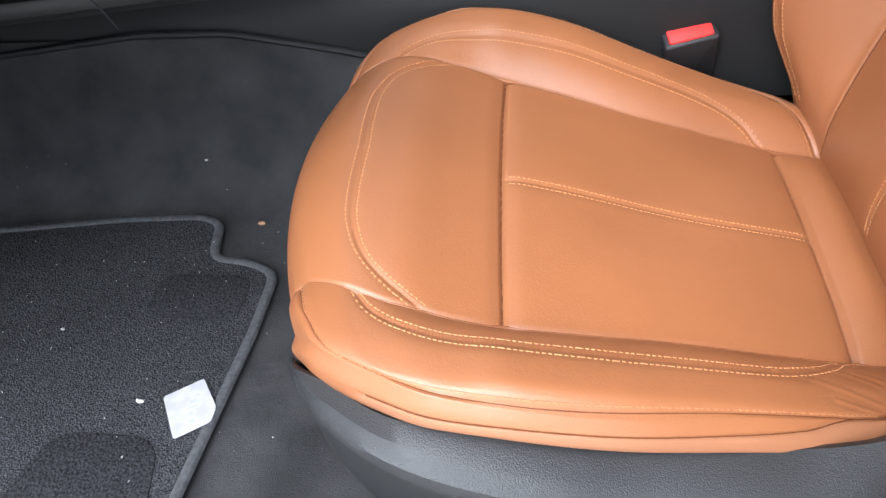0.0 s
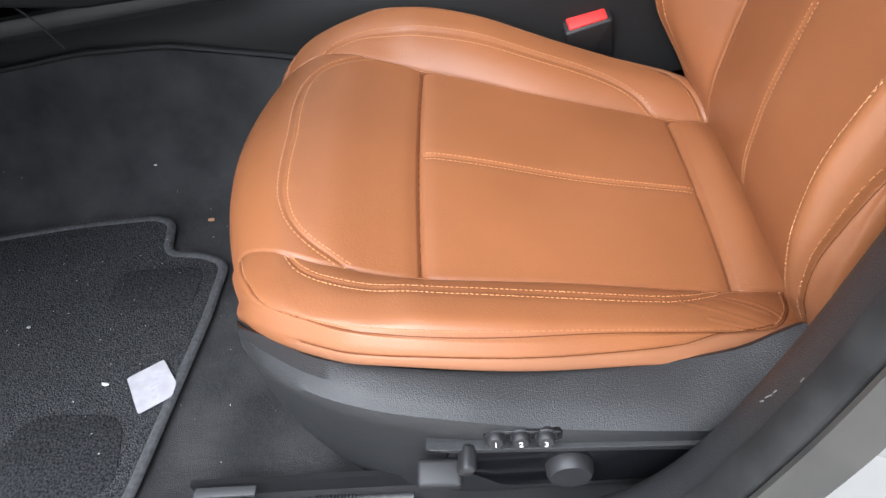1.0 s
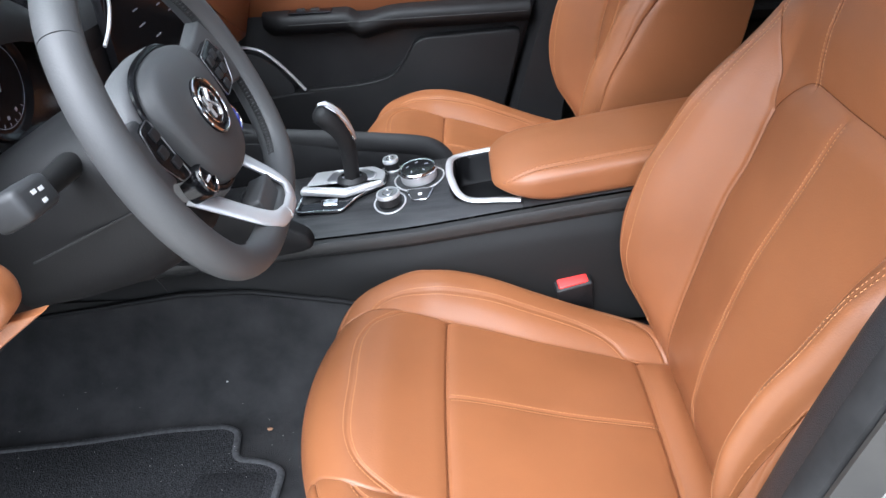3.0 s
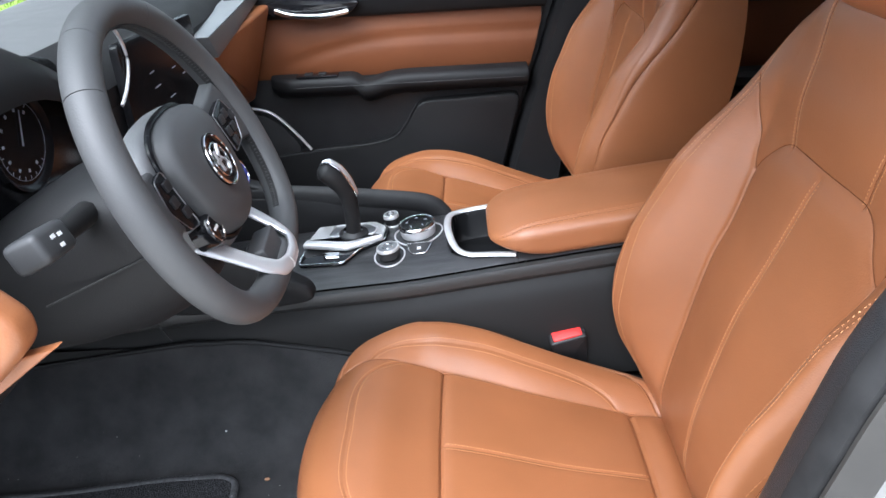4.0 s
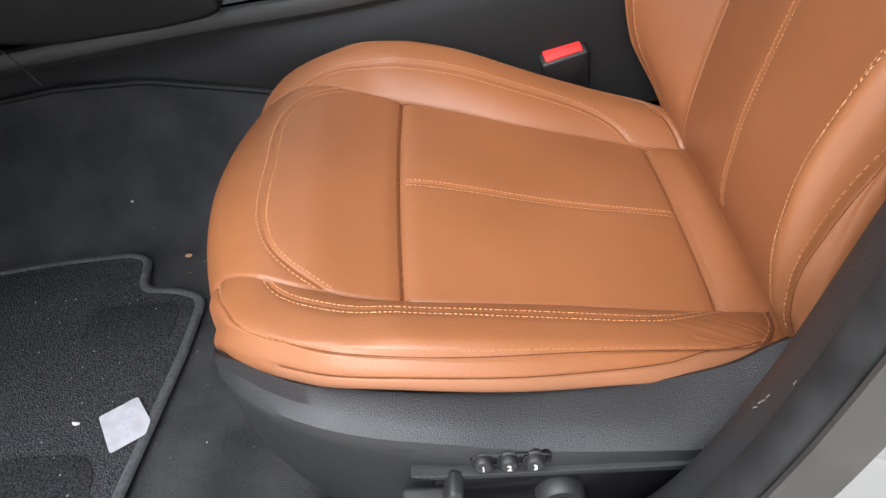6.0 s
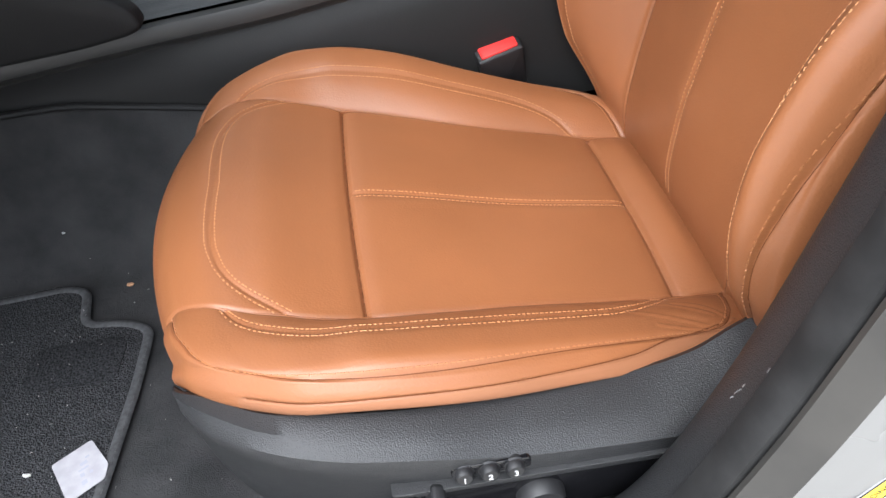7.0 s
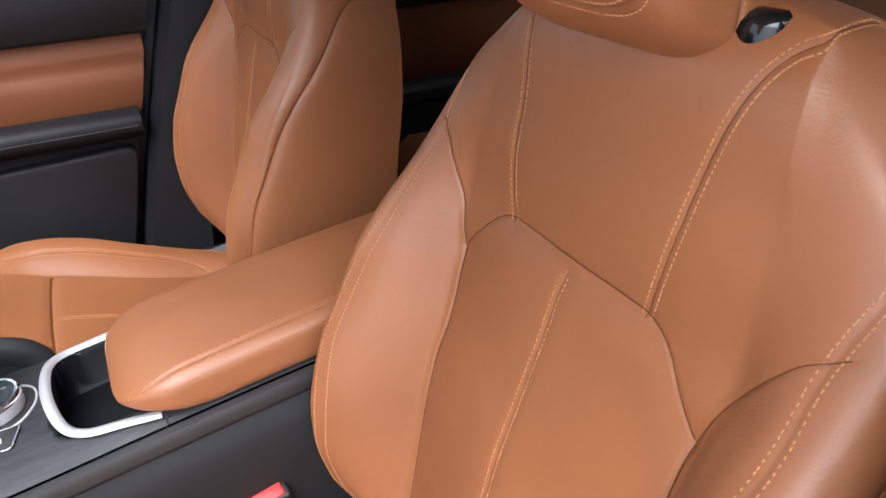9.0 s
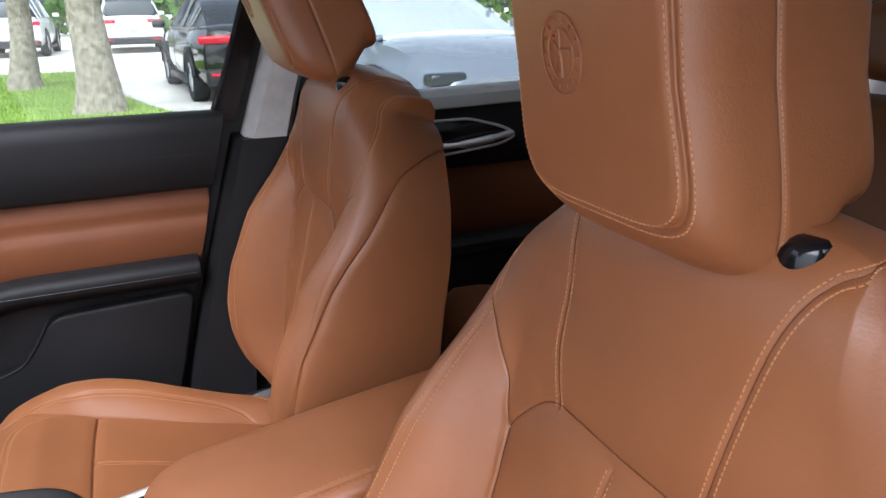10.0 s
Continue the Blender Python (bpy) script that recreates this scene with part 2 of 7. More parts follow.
def lathe(profile, n=32, m=None, bm=None):
    """Turns (radius, height) rows round the z axis."""
    bm = bm or bmesh.new()
    rings = []
    for r, z in profile:
        if r < 1e-5:
            rings.append([bm.verts.new((0, 0, z))])
        else:
            rings.append([bm.verts.new((r * math.cos(2 * math.pi * k / n), r * math.sin(2 * math.pi * k / n), z)) for k in range(n)])
    for a, b in zip(rings, rings[1:]):
        for k in range(n):
            p, q = a[k % len(a)], a[(k + 1) % len(a)]
            s, t = b[k % len(b)], b[(k + 1) % len(b)]
            f = [v for i, v in enumerate((p, q, t, s)) if v not in (p, q, t, s)[:i]]
            if len(f) > 2:
                bm.faces.new(f)
    if m is not None:
        bmesh.ops.transform(bm, matrix=m, verts=[v for r in rings for v in r])
    return bm


def smooth_path(pts, n=8, closed=False):
    """Catmull-Rom curve through the points."""
    p = [Vector(q) for q in pts]
    out = []
    k = len(p)
    for i in range(k if closed else k - 1):
        a, b, c, d = (p[(i + j) % k] if closed else p[min(max(i + j, 0), k - 1)] for j in (-1, 0, 1, 2))
        for s in range(n):
            t = s / n
            out.append(0.5 * ((2 * b) + (c - a) * t + (2 * a - 5 * b + 4 * c - d) * t * t + (3 * b - a - 3 * c + d) * t**3))
    if not closed:
        out.append(p[-1])
    return out


def tube(pts, radius, n=12, closed=False, bm=None, flat=1.0, up=(0, 0, 1)):
    """A round or flattened tube along the points; radius is a number or a list."""
    bm = bm or bmesh.new()
    pts = [Vector(q) for q in pts]
    rings = []
    for i, q in enumerate(pts):
        a = pts[i - 1] if closed or i else q
        b = pts[(i + 1) % len(pts)] if closed or i < len(pts) - 1 else q
        d = (b - a).normalized()
        s = d.cross(Vector(up))
        s = s.normalized() if s.length > 1e-6 else Vector((1, 0, 0))
        t = s.cross(d).normalized()
        r = float(radius[i] if isinstance(radius, (list, tuple)) else radius)
        rings.append([bm.verts.new(q + r * (math.cos(2 * math.pi * k / n) * s + flat * math.sin(2 * math.pi * k / n) * t)) for k in range(n)])
    m = len(rings)
    for i in range(m if closed else m - 1):
        a, b = rings[i], rings[(i + 1) % m]
        for k in range(n):
            bm.faces.new((a[k], a[(k + 1) % n], b[(k + 1) % n], b[k]))
    if not closed:
        bm.faces.new(rings[0][::-1])
        bm.faces.new(rings[-1])
    return bm


def slab(outline, axis, lo, hi, bevel=0.0, seg=2, m=None):
    """A plate: an outline in the plane across the axis, thick from lo to hi, with rounded rims."""
    bm = bmesh.new()
    put = {"x": lambda a, b, h: (h, a, b), "y": lambda a, b, h: (a, h, b), "z": lambda a, b, h: (a, b, h)}[axis]
    low = [bm.verts.new(put(a, b, lo)) for a, b in outline]
    top = [bm.verts.new(put(a, b, hi)) for a, b in outline]
    n = len(outline)
    bm.faces.new(low)
    bm.faces.new(top)
    for i in range(n):
        bm.faces.new((low[i], low[(i + 1) % n], top[(i + 1) % n], top[i]))
    bmesh.ops.recalc_face_normals(bm, faces=bm.faces)
    if bevel:
        es = [e for e in bm.edges if (e.verts[0] in low) == (e.verts[1] in low)]
        bmesh.ops.bevel(bm, geom=es, offset=bevel, segments=seg, profile=0.5, affect="EDGES")
    if m is not None:
        bmesh.ops.transform(bm, matrix=m, verts=bm.verts)
    return bm


def loft(rows, closed=True, caps=True):
    """Skins rows of points that all have the same number of points."""
    bm = bmesh.new()
    vs = [[bm.verts.new(p) for p in r] for r in rows]
    n = len(vs[0])
    for a, b in zip(vs, vs[1:]):
        for k in range(n if closed else n - 1):
            bm.faces.new((a[k], a[(k + 1) % n], b[(k + 1) % n], b[k]))
    if caps and closed:
        bm.faces.new(vs[0][::-1])
        bm.faces.new(vs[-1])
    return bm


def rounded(pts, r=0.02, n=5):
    """Rounds the corners of a closed 2D outline."""
    out = []
    k = len(pts)
    for i in range(k):
        p, a, b = Vector(pts[i]), Vector(pts[i - 1]), Vector(pts[(i + 1) % k])
        ra = min(r, 0.45 * (a - p).length, 0.45 * (b - p).length)
        s, e = p + (a - p).normalized() * ra, p + (b - p).normalized() * ra
        for j in range(n + 1):
            t = j / n
            q = (1 - t) ** 2 * s + 2 * t * (1 - t) * p + t * t * e
            out.append((q.x, q.y))
    return out


def line(xs, ys):
    """A smooth curve through the points (monotone cubic), as a function of arrays."""
    xs, ys = np.array(xs, float), np.array(ys, float)
    h, d = np.diff(xs), np.diff(ys) / np.diff(xs)
    m = np.zeros(len(xs))
    m[0], m[-1] = d[0], d[-1]
    same = d[:-1] * d[1:] > 0
    m[1:-1][same] = (2 * d[:-1] * d[1:])[same] / (d[:-1] + d[1:])[same]

    def f(x):
        x = np.clip(np.asarray(x, float), xs[0], xs[-1])
        i = np.clip(np.searchsorted(xs, x) - 1, 0, len(h) - 1)
        t = (x - xs[i]) / h[i]
        return (1 + 2 * t) * (1 - t) ** 2 * ys[i] + t * (1 - t) ** 2 * h[i] * m[i] + t * t * (3 - 2 * t) * ys[i + 1] + t * t * (t - 1) * h[i] * m[i + 1]

    return f

# ==== upholstered sheets: panels, seams and stitches on one curved surface ====
def table(rows):
    """Arc length along the middle line (first two columns), and every column as a smooth function of it."""
    a = np.array(rows, float)
    s = np.r_[0, np.cumsum(np.hypot(np.diff(a[:, 0]), np.diff(a[:, 1])))]
    return s, [line(s, a[:, k]) for k in range(a.shape[1])]


def along(pts, step=0.0015):
    """A smooth polyline through (s, q) points at even steps."""
    p = np.array([(v.x, v.y) for v in smooth_path([(a, b, 0) for a, b in pts], 10)])
    d = np.r_[0, np.cumsum(np.hypot(*np.diff(p, axis=0).T))]
    t = np.arange(0, d[-1], step)
    return np.stack([np.interp(t, d, p[:, 0]), np.interp(t, d, p[:, 1])], 1)


def normals_of(P):
    a, b = np.gradient(P, axis=0), np.gradient(P, axis=1)
    n = np.cross(a, b)
    return n / np.maximum(np.linalg.norm(n, axis=2, keepdims=True), 1e-9)


def groove(P, N, S, Q, seam):
    pts, deep, wide, soft_deep, soft_wide = seam["pts"], seam["deep"], seam["wide"], seam["soft"], seam["soft_wide"]
    reach = 3 * max(wide, soft_wide if soft_deep else 0)
    i0, i1 = np.searchsorted(S, [pts[:, 0].min() - reach, pts[:, 0].max() + reach])
    j0, j1 = np.searchsorted(Q, [pts[:, 1].min() - reach, pts[:, 1].max() + reach])
    if i1 <= i0 or j1 <= j0:
        return
    s, q = S[i0:i1, None], Q[None, j0:j1]
    d2 = np.full((i1 - i0, j1 - j0), 1e9)
    for a, b in pts[::2]:
        np.minimum(d2, (s - a) ** 2 + (q - b) ** 2, out=d2)
    cut = deep * np.exp(-d2 / wide**2) + soft_deep * np.exp(-d2 / soft_wide**2)
    P[i0:i1, j0:j1] -= N[i0:i1, j0:j1] * cut[..., None]


def seam(pts, deep=0.0035, wide=0.0018, soft=0.002, soft_wide=0.010, stitch=(), pitch=0.0042, dash=0.0027, fat=0.0013, dark=False, fold=0.0):
    return dict(fold=fold, pts=along(pts), deep=deep, wide=wide, soft=soft, soft_wide=soft_wide, stitch=stitch, pitch=pitch, dash=dash, fat=fat, dark=dark)


def sample(A, S, Q, s, q):
    i = np.clip((s - S[0]) / (S[1] - S[0]), 0, len(S) - 1.001)
    j = np.clip((q - Q[0]) / (Q[1] - Q[0]), 0, len(Q) - 1.001)
    a, b = int(i), int(j)
    u, v = i - a, j - b
    return (1 - u) * ((1 - v) * A[a, b] + v * A[a, b + 1]) + u * ((1 - v) * A[a + 1, b] + v * A[a + 1, b + 1])


def stitches(P, N, S, Q, seams, dark):
    """All dashes of one colour of thread, as one mesh."""
    vs, fs = [], []
    for sm in seams:
        if sm["dark"] != dark:
            continue
        pts = sm["pts"]
        d = np.gradient(pts, axis=0)
        d /= np.maximum(np.linalg.norm(d, axis=1, keepdims=True), 1e-9)
        for off in sm["stitch"]:
            path = pts + off * np.stack([-d[:, 1], d[:, 0]], 1)
            for k in np.arange(2, len(path) - 2, sm["pitch"] / 0.0015).astype(int):
                (s, q), (ds, dq) = path[k], d[k]
                p = sample(P, S, Q, s, q)
                e = sample(P, S, Q, s + ds * 0.002, q + dq * 0.002) - p
                e /= max(np.linalg.norm(e), 1e-9)
                n = sample(N, S, Q, s, q)
                w = np.cross(n, e)
                L, F = sm["dash"] / 2, sm["fat"] / 2
                o = len(vs)
                for a, b, h in ((-1, -1, -0.0004), (1, -1, -0.0004), (1, 1, -0.0004), (-1, 1, -0.0004), (-0.7, -0.6, 0.0006), (0.7, -0.6, 0.0006), (0.7, 0.6, 0.0006), (-0.7, 0.6, 0.0006)):
                    vs.append(p + e * a * L + w * b * F + n * h)
                fs += [(o, o + 1, o + 5, o + 4), (o + 1, o + 2, o + 6, o + 5), (o + 2, o + 3, o + 7, o + 6), (o + 3, o, o + 4, o + 7), (o + 4, o + 5, o + 6, o + 7)]
    return vs, fs


def sheet(P, S, Q, seams, region, names, parent, flip=1):
    """Cuts the grooves, splits the surface into panels and sews them; names: id -> (name, material, label)."""
    N = normals_of(P) * flip
    for sm in seams:
        groove(P, N, S, Q, sm)
    N = normals_of(P) * flip
    n, m = P.shape[:2]
    idx = np.arange(n * m).reshape(n, m)
    quads = np.stack([idx[:-1, :-1], idx[1:, :-1], idx[1:, 1:], idx[:-1, 1:]], -1).reshape(-1, 4)
    if flip < 0:
        quads = quads[:, ::-1]
    reg = region.reshape(-1)
    flat, nflat = P.reshape(-1, 3), N.reshape(-1, 3)
    made = {}
    for key, (name, material, label) in names.items():
        q = quads[reg == key]
        if not len(q):
            continue
        used, inv = np.unique(q, return_inverse=True)
        me = bpy.data.meshes.new(name)
        me.from_pydata(flat[used].tolist(), [], inv.reshape(-1, 4).tolist())
        me.shade_smooth()
        me.normals_split_custom_set_from_vertices(nflat[used].tolist())
        made[key] = obj(name, me, material, parent, label, False)
    for sm in seams:
        if sm["fold"] > 0:
            pts = [Vector(sample(P, S, Q, a, b) + 0.0007 * sample(N, S, Q, a, b)) for a, b in sm["pts"][::4]]
            part("seam_line", tube(pts, sm["fold"], 5), SEAM, parent, "thin dark seam line")
    for dark, material in ((False, THREAD), (True, THREAD_DARK)):
        vs, fs = stitches(P, N, S, Q, seams, dark)
        if vs:
            raw("stitching", vs, fs, material, parent, "row of small thread stitches", False)["kind"] = "stuff"
    return made


BV = ([0, 0.15, 0.35, 0.55, 0.75, 0.9, 1.0], [0.0, 0.01, 0.2464, 0.5589, 0.8086, 0.8985, 1.0])
BH = ([0, 0.12, 0.35, 0.55, 0.75, 0.9, 1.0], [-0.3, -0.35, 0.3626, 0.8136, 0.9127, 0.8658, 0.6617])
BOLSTER_V, BOLSTER_H = line(*BV), line(*BH)
KV = ([0, 0.2, 0.5, 0.8, 0.93, 1.0], [0.0, 0.145, 0.4563, 0.8158, 0.93, 1.0])
KH = ([0, 0.1, 0.3, 0.55, 0.75, 0.9, 1.0], [-0.1, -0.06, 0.268, 0.7636, 1.0021, 0.8847, 0.6895])
BACK_V, BACK_H = line(*KV), line(*KH)
SIDE_V = line([0, 0.25, 0.5, 0.75, 1.0], [0, 0.0075, 0.010, 0.006, -0.006])
QC, QB = 0.16, 0.11  # lateral metres of the middle panel's half, and of a bolster


# along the seat: x, z of the middle, half width of the middle panel and of the bolster, bolster rise, lower edge, share of the front's wrap
CUSHION = [
    (-0.13, 0.4, 0.085, 0.115, 0, 0.395, 1), (-0.1668, 0.4268, 0.096, 0.1193, 0.0069, 0.4082, 1),
    (-0.1891, 0.469, 0.1141, 0.1394, 0.0084, 0.4468, 1), (-0.1945, 0.4971, 0.1224, 0.162, 0.0138, 0.4766, 1),
    (-0.1854, 0.5324, 0.1318, 0.1892, 0.0088, 0.4907, 0.96), (-0.1617, 0.5568, 0.1411, 0.2253, -0.0044, 0.504, 0.74),
    (-0.1274, 0.5658, 0.1537, 0.2417, -0.0089, 0.5151, 0.5), (-0.0872, 0.5594, 0.163, 0.2458, 0.0011, 0.5212, 0.3),
    (-0.0421, 0.5445, 0.1643, 0.2478, 0.0155, 0.5217, 0.16), (-0.0016, 0.5318, 0.162, 0.2491, 0.0281, 0.518, 0.08),
    (0.059, 0.5163, 0.1562, 0.2467, 0.0305, 0.506, 0.03), (0.1394, 0.494, 0.1466, 0.234, 0.0245, 0.4858, 0.008),
    (0.2198, 0.4721, 0.1409, 0.2209, 0.0184, 0.4742, 0), (0.2902, 0.4541, 0.136, 0.2101, 0.0152, 0.4608, 0),
    (0.3254, 0.4479, 0.1345, 0.2021, 0.0091, 0.4506, 0), (0.3655, 0.4447, 0.1326, 0.1934, 0.0029, 0.4387, 0)]
ARC = [(-0.121, 0.1771), (-0.109, 0.1921), (-0.0661, 0.2051), (-0.0039, 0.21), (0.0994, 0.2119), (0.2033, 0.2084), (0.2532, 0.1935), (0.2747, 0.1698)]
EDGE_Q = [0.16, 0.18, 0.215, 0.235, 0.250, 0.259, 0.264, 0.267]
EDGE_U = [-0.186, -0.1789, -0.1785, -0.1703, -0.17, -0.1673, -0.1411, -0.0718]
EDGE_REAR = [(-0.03, 0.2684), (0.06, 0.2665), (0.2, 0.2578), (0.265, 0.2539), (0.298, 0.2432), (0.317, 0.2211), (0.328, 0.1907), (0.334, 0.1626)]
VALANCE = [(-0.186, 0.2803), (-0.16, 0.2913), (-0.12, 0.2927), (-0.05, 0.2935), (0.05, 0.2885), (0.13, 0.2821), (0.2, 0.2724), (0.25, 0.2572), (0.298, 0.2376)]
WRAP = [1.3445, 23.727]


def cushion_surface():
    s_of, (fx, fz, fvc, fw, fhb, fzb, fwf) = table(CUSHION)
    S, Q = np.arange(0, s_of[-1], 0.0017), np.arange(-0.345, 0.3451, 0.0017)
    X, Z, VC, W, HB, ZB, WF = (f(S)[:, None] for f in (fx, fz, fvc, fw, fhb, fzb, fwf))
    A = np.abs(Q)[None, :]
    mid = np.clip(A / QC, 0, 1)
    b = np.clip((A - QC) / QB, 0, 1)
    c = np.clip((A - QC - QB) / (0.345 - QC - QB), 0, 1)
    v = mid * VC + (W - VC) * BOLSTER_V(b)
    crown = -0.007 * mid**2
    h = np.where(A > QC, crown + (HB + 0.014) * (BOLSTER_H(b) + 0.30) / 1.3, crown)
    ztop = Z + h
    z = ztop + (np.minimum(ZB, Z - 0.004) - ztop) * (c**0.9)
    x = X + WF * (WRAP[0] * v**2 + WRAP[1] * np.clip(np.abs(v) - 0.19, 0, None) ** 2)
    lean = 0.65 * WF
    x, v = x - SIDE_V(c) * lean + 0.016 * WF * c**2, v + SIDE_V(c) * np.sqrt(1 - lean**2) - 0.008 * WF * c**2
    k = np.exp(-0.5 * (np.arange(-36, 37) / 13.0) ** 2)
    k /= k.sum()
    wide = np.clip((A - 0.20) / 0.06, 0, 1) * np.clip((X + 0.17) / 0.05, 0, 1) * np.clip((0.30 - X) / 0.05, 0, 1)
    run = lambda a: a + wide * (np.apply_along_axis(lambda r: np.convolve(np.pad(r, 36, "edge"), k, "valid"), 0, a + 0 * A) - a)
    x, v, z = run(x), run(v), run(z)
    # the pad behind the middle panel
    x, z = x + 0 * A, z + 0.009 * np.exp(-(((X - 0.317) / 0.020) ** 2)) * (A < QC) * (1 - (A / QC) ** 6)
    # soft hollows where people have sat
    z = z - 0.005 * np.exp(-(((X - 0.16) / 0.09) ** 2)) * np.exp(-((A / 0.10) ** 2))
    z = z + 0.004 * np.exp(-(((X + 0.075) / 0.04) ** 2)) * np.exp(-((A / 0.13) ** 4))
    P = np.stack([x, np.broadcast_to(v * np.sign(Q)[None, :], x.shape), z], -1)
    xs = np.arange(s_of[4], s_of[-1], 0.001)
    tau = lambda u: float(np.interp(u, fx(xs), xs))  # arc length on the upper side at u
    uA = line([0, 0.08, 0.12, 0.145, 0.16], [-0.1209, -0.124, -0.1156, -0.0882, -0.063])
    sF = line(EDGE_Q, [tau(u) for u in EDGE_U])
    seams = [
        seam([(tau(0), -0.16), (tau(0), 0), (tau(0), 0.16)], 0.006, 0.0019, 0.003, 0.010, fold=0.0006),
        seam([(tau(0.004), 0), (tau(0.15), 0), (tau(0.286), 0)], 0.0014, 0.0016, 0.0012, 0.008, (-0.0045, 0.0045)),
        seam([(tau(float(uA(abs(q)))), q) for q in np.linspace(-0.16, 0.16, 23)], 0.0016, 0.0014, 0.0012, 0.008, (0.005, -0.005)),
        seam([(tau(0.287), -0.158), (tau(0.287), 0), (tau(0.287), 0.158)], 0.006, 0.003, 0.003, 0.01)]
    for g in (-1, 1):
        seams += [
            seam([(tau(u), g * 0.16) for u in (-0.184, -0.16, -0.128, -0.08, 0, 0.1, 0.2, 0.3, 0.345)], 0.0024, 0.0022, 0.0, 0.008, fold=0.0005),
            seam([(tau(u), g * q) for u, q in ARC], 0.0014, 0.0016, 0.0012, 0.008, (-0.0045, 0.0045)),
            seam([(float(sF(q)), g * q) for q in (0.165, 0.18, 0.20, 0.215, 0.228, 0.240, 0.25, 0.256, 0.261, 0.264)] + [(tau(u), g * q) for u, q in EDGE_REAR], 0.0020, 0.0018, 0.0010, 0.008, (-0.0045 * g,), 0.005, 0.0036, 0.0014, True, fold=0.0004),
            seam([(tau(u), g * q) for u, q in VALANCE[1:]], 0.0016, 0.0016, 0.0006, 0.006, fold=0.0005)]
    # old creases at the rear of the outer bolster
    for a, b, c_ in (((0.20, 0.205), (0.25, 0.222), (0.295, 0.245)), ((0.215, 0.190), (0.26, 0.203), (0.300, 0.226)), ((0.24, 0.232), (0.27, 0.243), (0.31, 0.256)), ((0.27, 0.20), (0.29, 0.21), (0.315, 0.235))):
        seams.append(seam([(tau(u), -q) for u, q in (a, b, c_)], -0.0011, 0.0022, 0.0008, 0.006))
    si, qi = (S[:-1] + S[1:])[:, None] / 2, np.abs(Q[:-1] + Q[1:])[None, :] / 2
    tA = np.interp(qi, np.linspace(0, 0.16, 30), [tau(float(uA(q))) for q in np.linspace(0, 0.16, 30)])
    region = np.where(si < tA, 3, np.where(si < tau(0), 0, np.where(si < tau(0.287), 1, 2)))
    region = np.where(qi > QC, np.where(si < sF(qi), 5, 4), region)
    rear_q = np.interp(si, [tau(u) for u, q in EDGE_REAR], [q for u, q in EDGE_REAR])
    val_q = np.interp(si, [tau(u) for u, q in VALANCE], [q for u, q in VALANCE])
    region = np.where(qi > rear_q, np.where((qi > val_q) & (si > tau(-0.165)), 6, 5), region)
    region = np.where((qi > QC) & (si < tau(-0.186)), 3, region)
    right = (Q[:-1] + Q[1:])[None, :] > 0
    region = np.where((region >= 4) & right, region + 3, region)
    names = {0: ("thigh_panel", LEATHER, ""), 1: ("seat_insert", LEATHER, ""), 2: ("rear_roll", LEATHER, ""), 3: ("front_panel", LEATHER, ""),
             4: ("bolster", LEATHER, ""), 7: ("bolster", LEATHER, ""), 5: ("side_panel", LEATHER_SIDE, ""), 8: ("side_panel", LEATHER_SIDE, ""),
             6: ("valance", LEATHER_CLOTH, "plain vinyl lower edging"), 9: ("valance", LEATHER_CLOTH, "plain vinyl lower edging")}
    return P, S, Q, seams, region, names


# up the back: x, z of the middle, half width of the middle panel and of the bolster, bolster rise, rear edge
BACK = [
    (0.3353, 0.43, 0.1343, 0.2192, -0.005, 0.4987), (0.331, 0.48, 0.1345, 0.2294, 0.0125, 0.4989),
    (0.341, 0.54, 0.1405, 0.2401, 0.057, 0.5091), (0.3568, 0.61, 0.1444, 0.2411, 0.0871, 0.5194),
    (0.3698, 0.67, 0.1463, 0.2398, 0.0949, 0.5297), (0.384, 0.725, 0.147, 0.2414, 0.0928, 0.5402),
    (0.4011, 0.775, 0.1438, 0.2449, 0.084, 0.5511), (0.4147, 0.825, 0.1452, 0.2451, 0.0712, 0.5618),
    (0.423, 0.868, 0.1505, 0.2455, 0.0461, 0.5668), (0.4333, 0.903, 0.1543, 0.2425, 0.0319, 0.5712),
    (0.4373, 0.95, 0.1526, 0.2335, 0.0113, 0.5763), (0.4478, 1, 0.1454, 0.2195, -0.0016, 0.5825),
    (0.4561, 1.045, 0.1395, 0.2000, -0.0098, 0.5903), (0.4705, 1.08, 0.1332, 0.1815, -0.015, 0.5924),
    (0.4953, 1.1, 0.1272, 0.163, -0.0173, 0.5948), (0.5245, 1.098, 0.1201, 0.162, -0.0191, 0.5982),
    (0.58, 1.078, 0.112, 0.160, 0, 0.600)]

# seams of the back, as (height, lateral metres)
TOP = [(0.8455, 0.16), (0.8671, 0.1375), (0.8896, 0.112), (0.9005, 0.0885), (0.9027, 0.0549), (0.9023, 0)]
RIDGE = [(0.475, 0.1901), (0.53, 0.2052), (0.58, 0.2103), (0.65, 0.2074), (0.75, 0.2132), (0.85, 0.2115), (0.9, 0.2127), (0.945, 0.2085)]
RIDGE_TOP = [(1, 0.263), (1.045, 0.285), (1.075, 0.292)]
WING = [(0.8792, 0.158), (0.9017, 0.17), (0.923, 0.184), (0.9388, 0.197)]
WING_END = [(0.9541, 0.25)]
UPPER = [(0.897, 0.0842), (0.94, 0.0927), (1, 0.105), (1.05, 0.1211), (1.085, 0.1428)]
DISH = 0.0197
SIDE = [(0.45, 0.2496), (0.6, 0.2644), (0.8, 0.2859), (0.95, 0.325), (1.0, 0.368), (1.03, 0.399)]


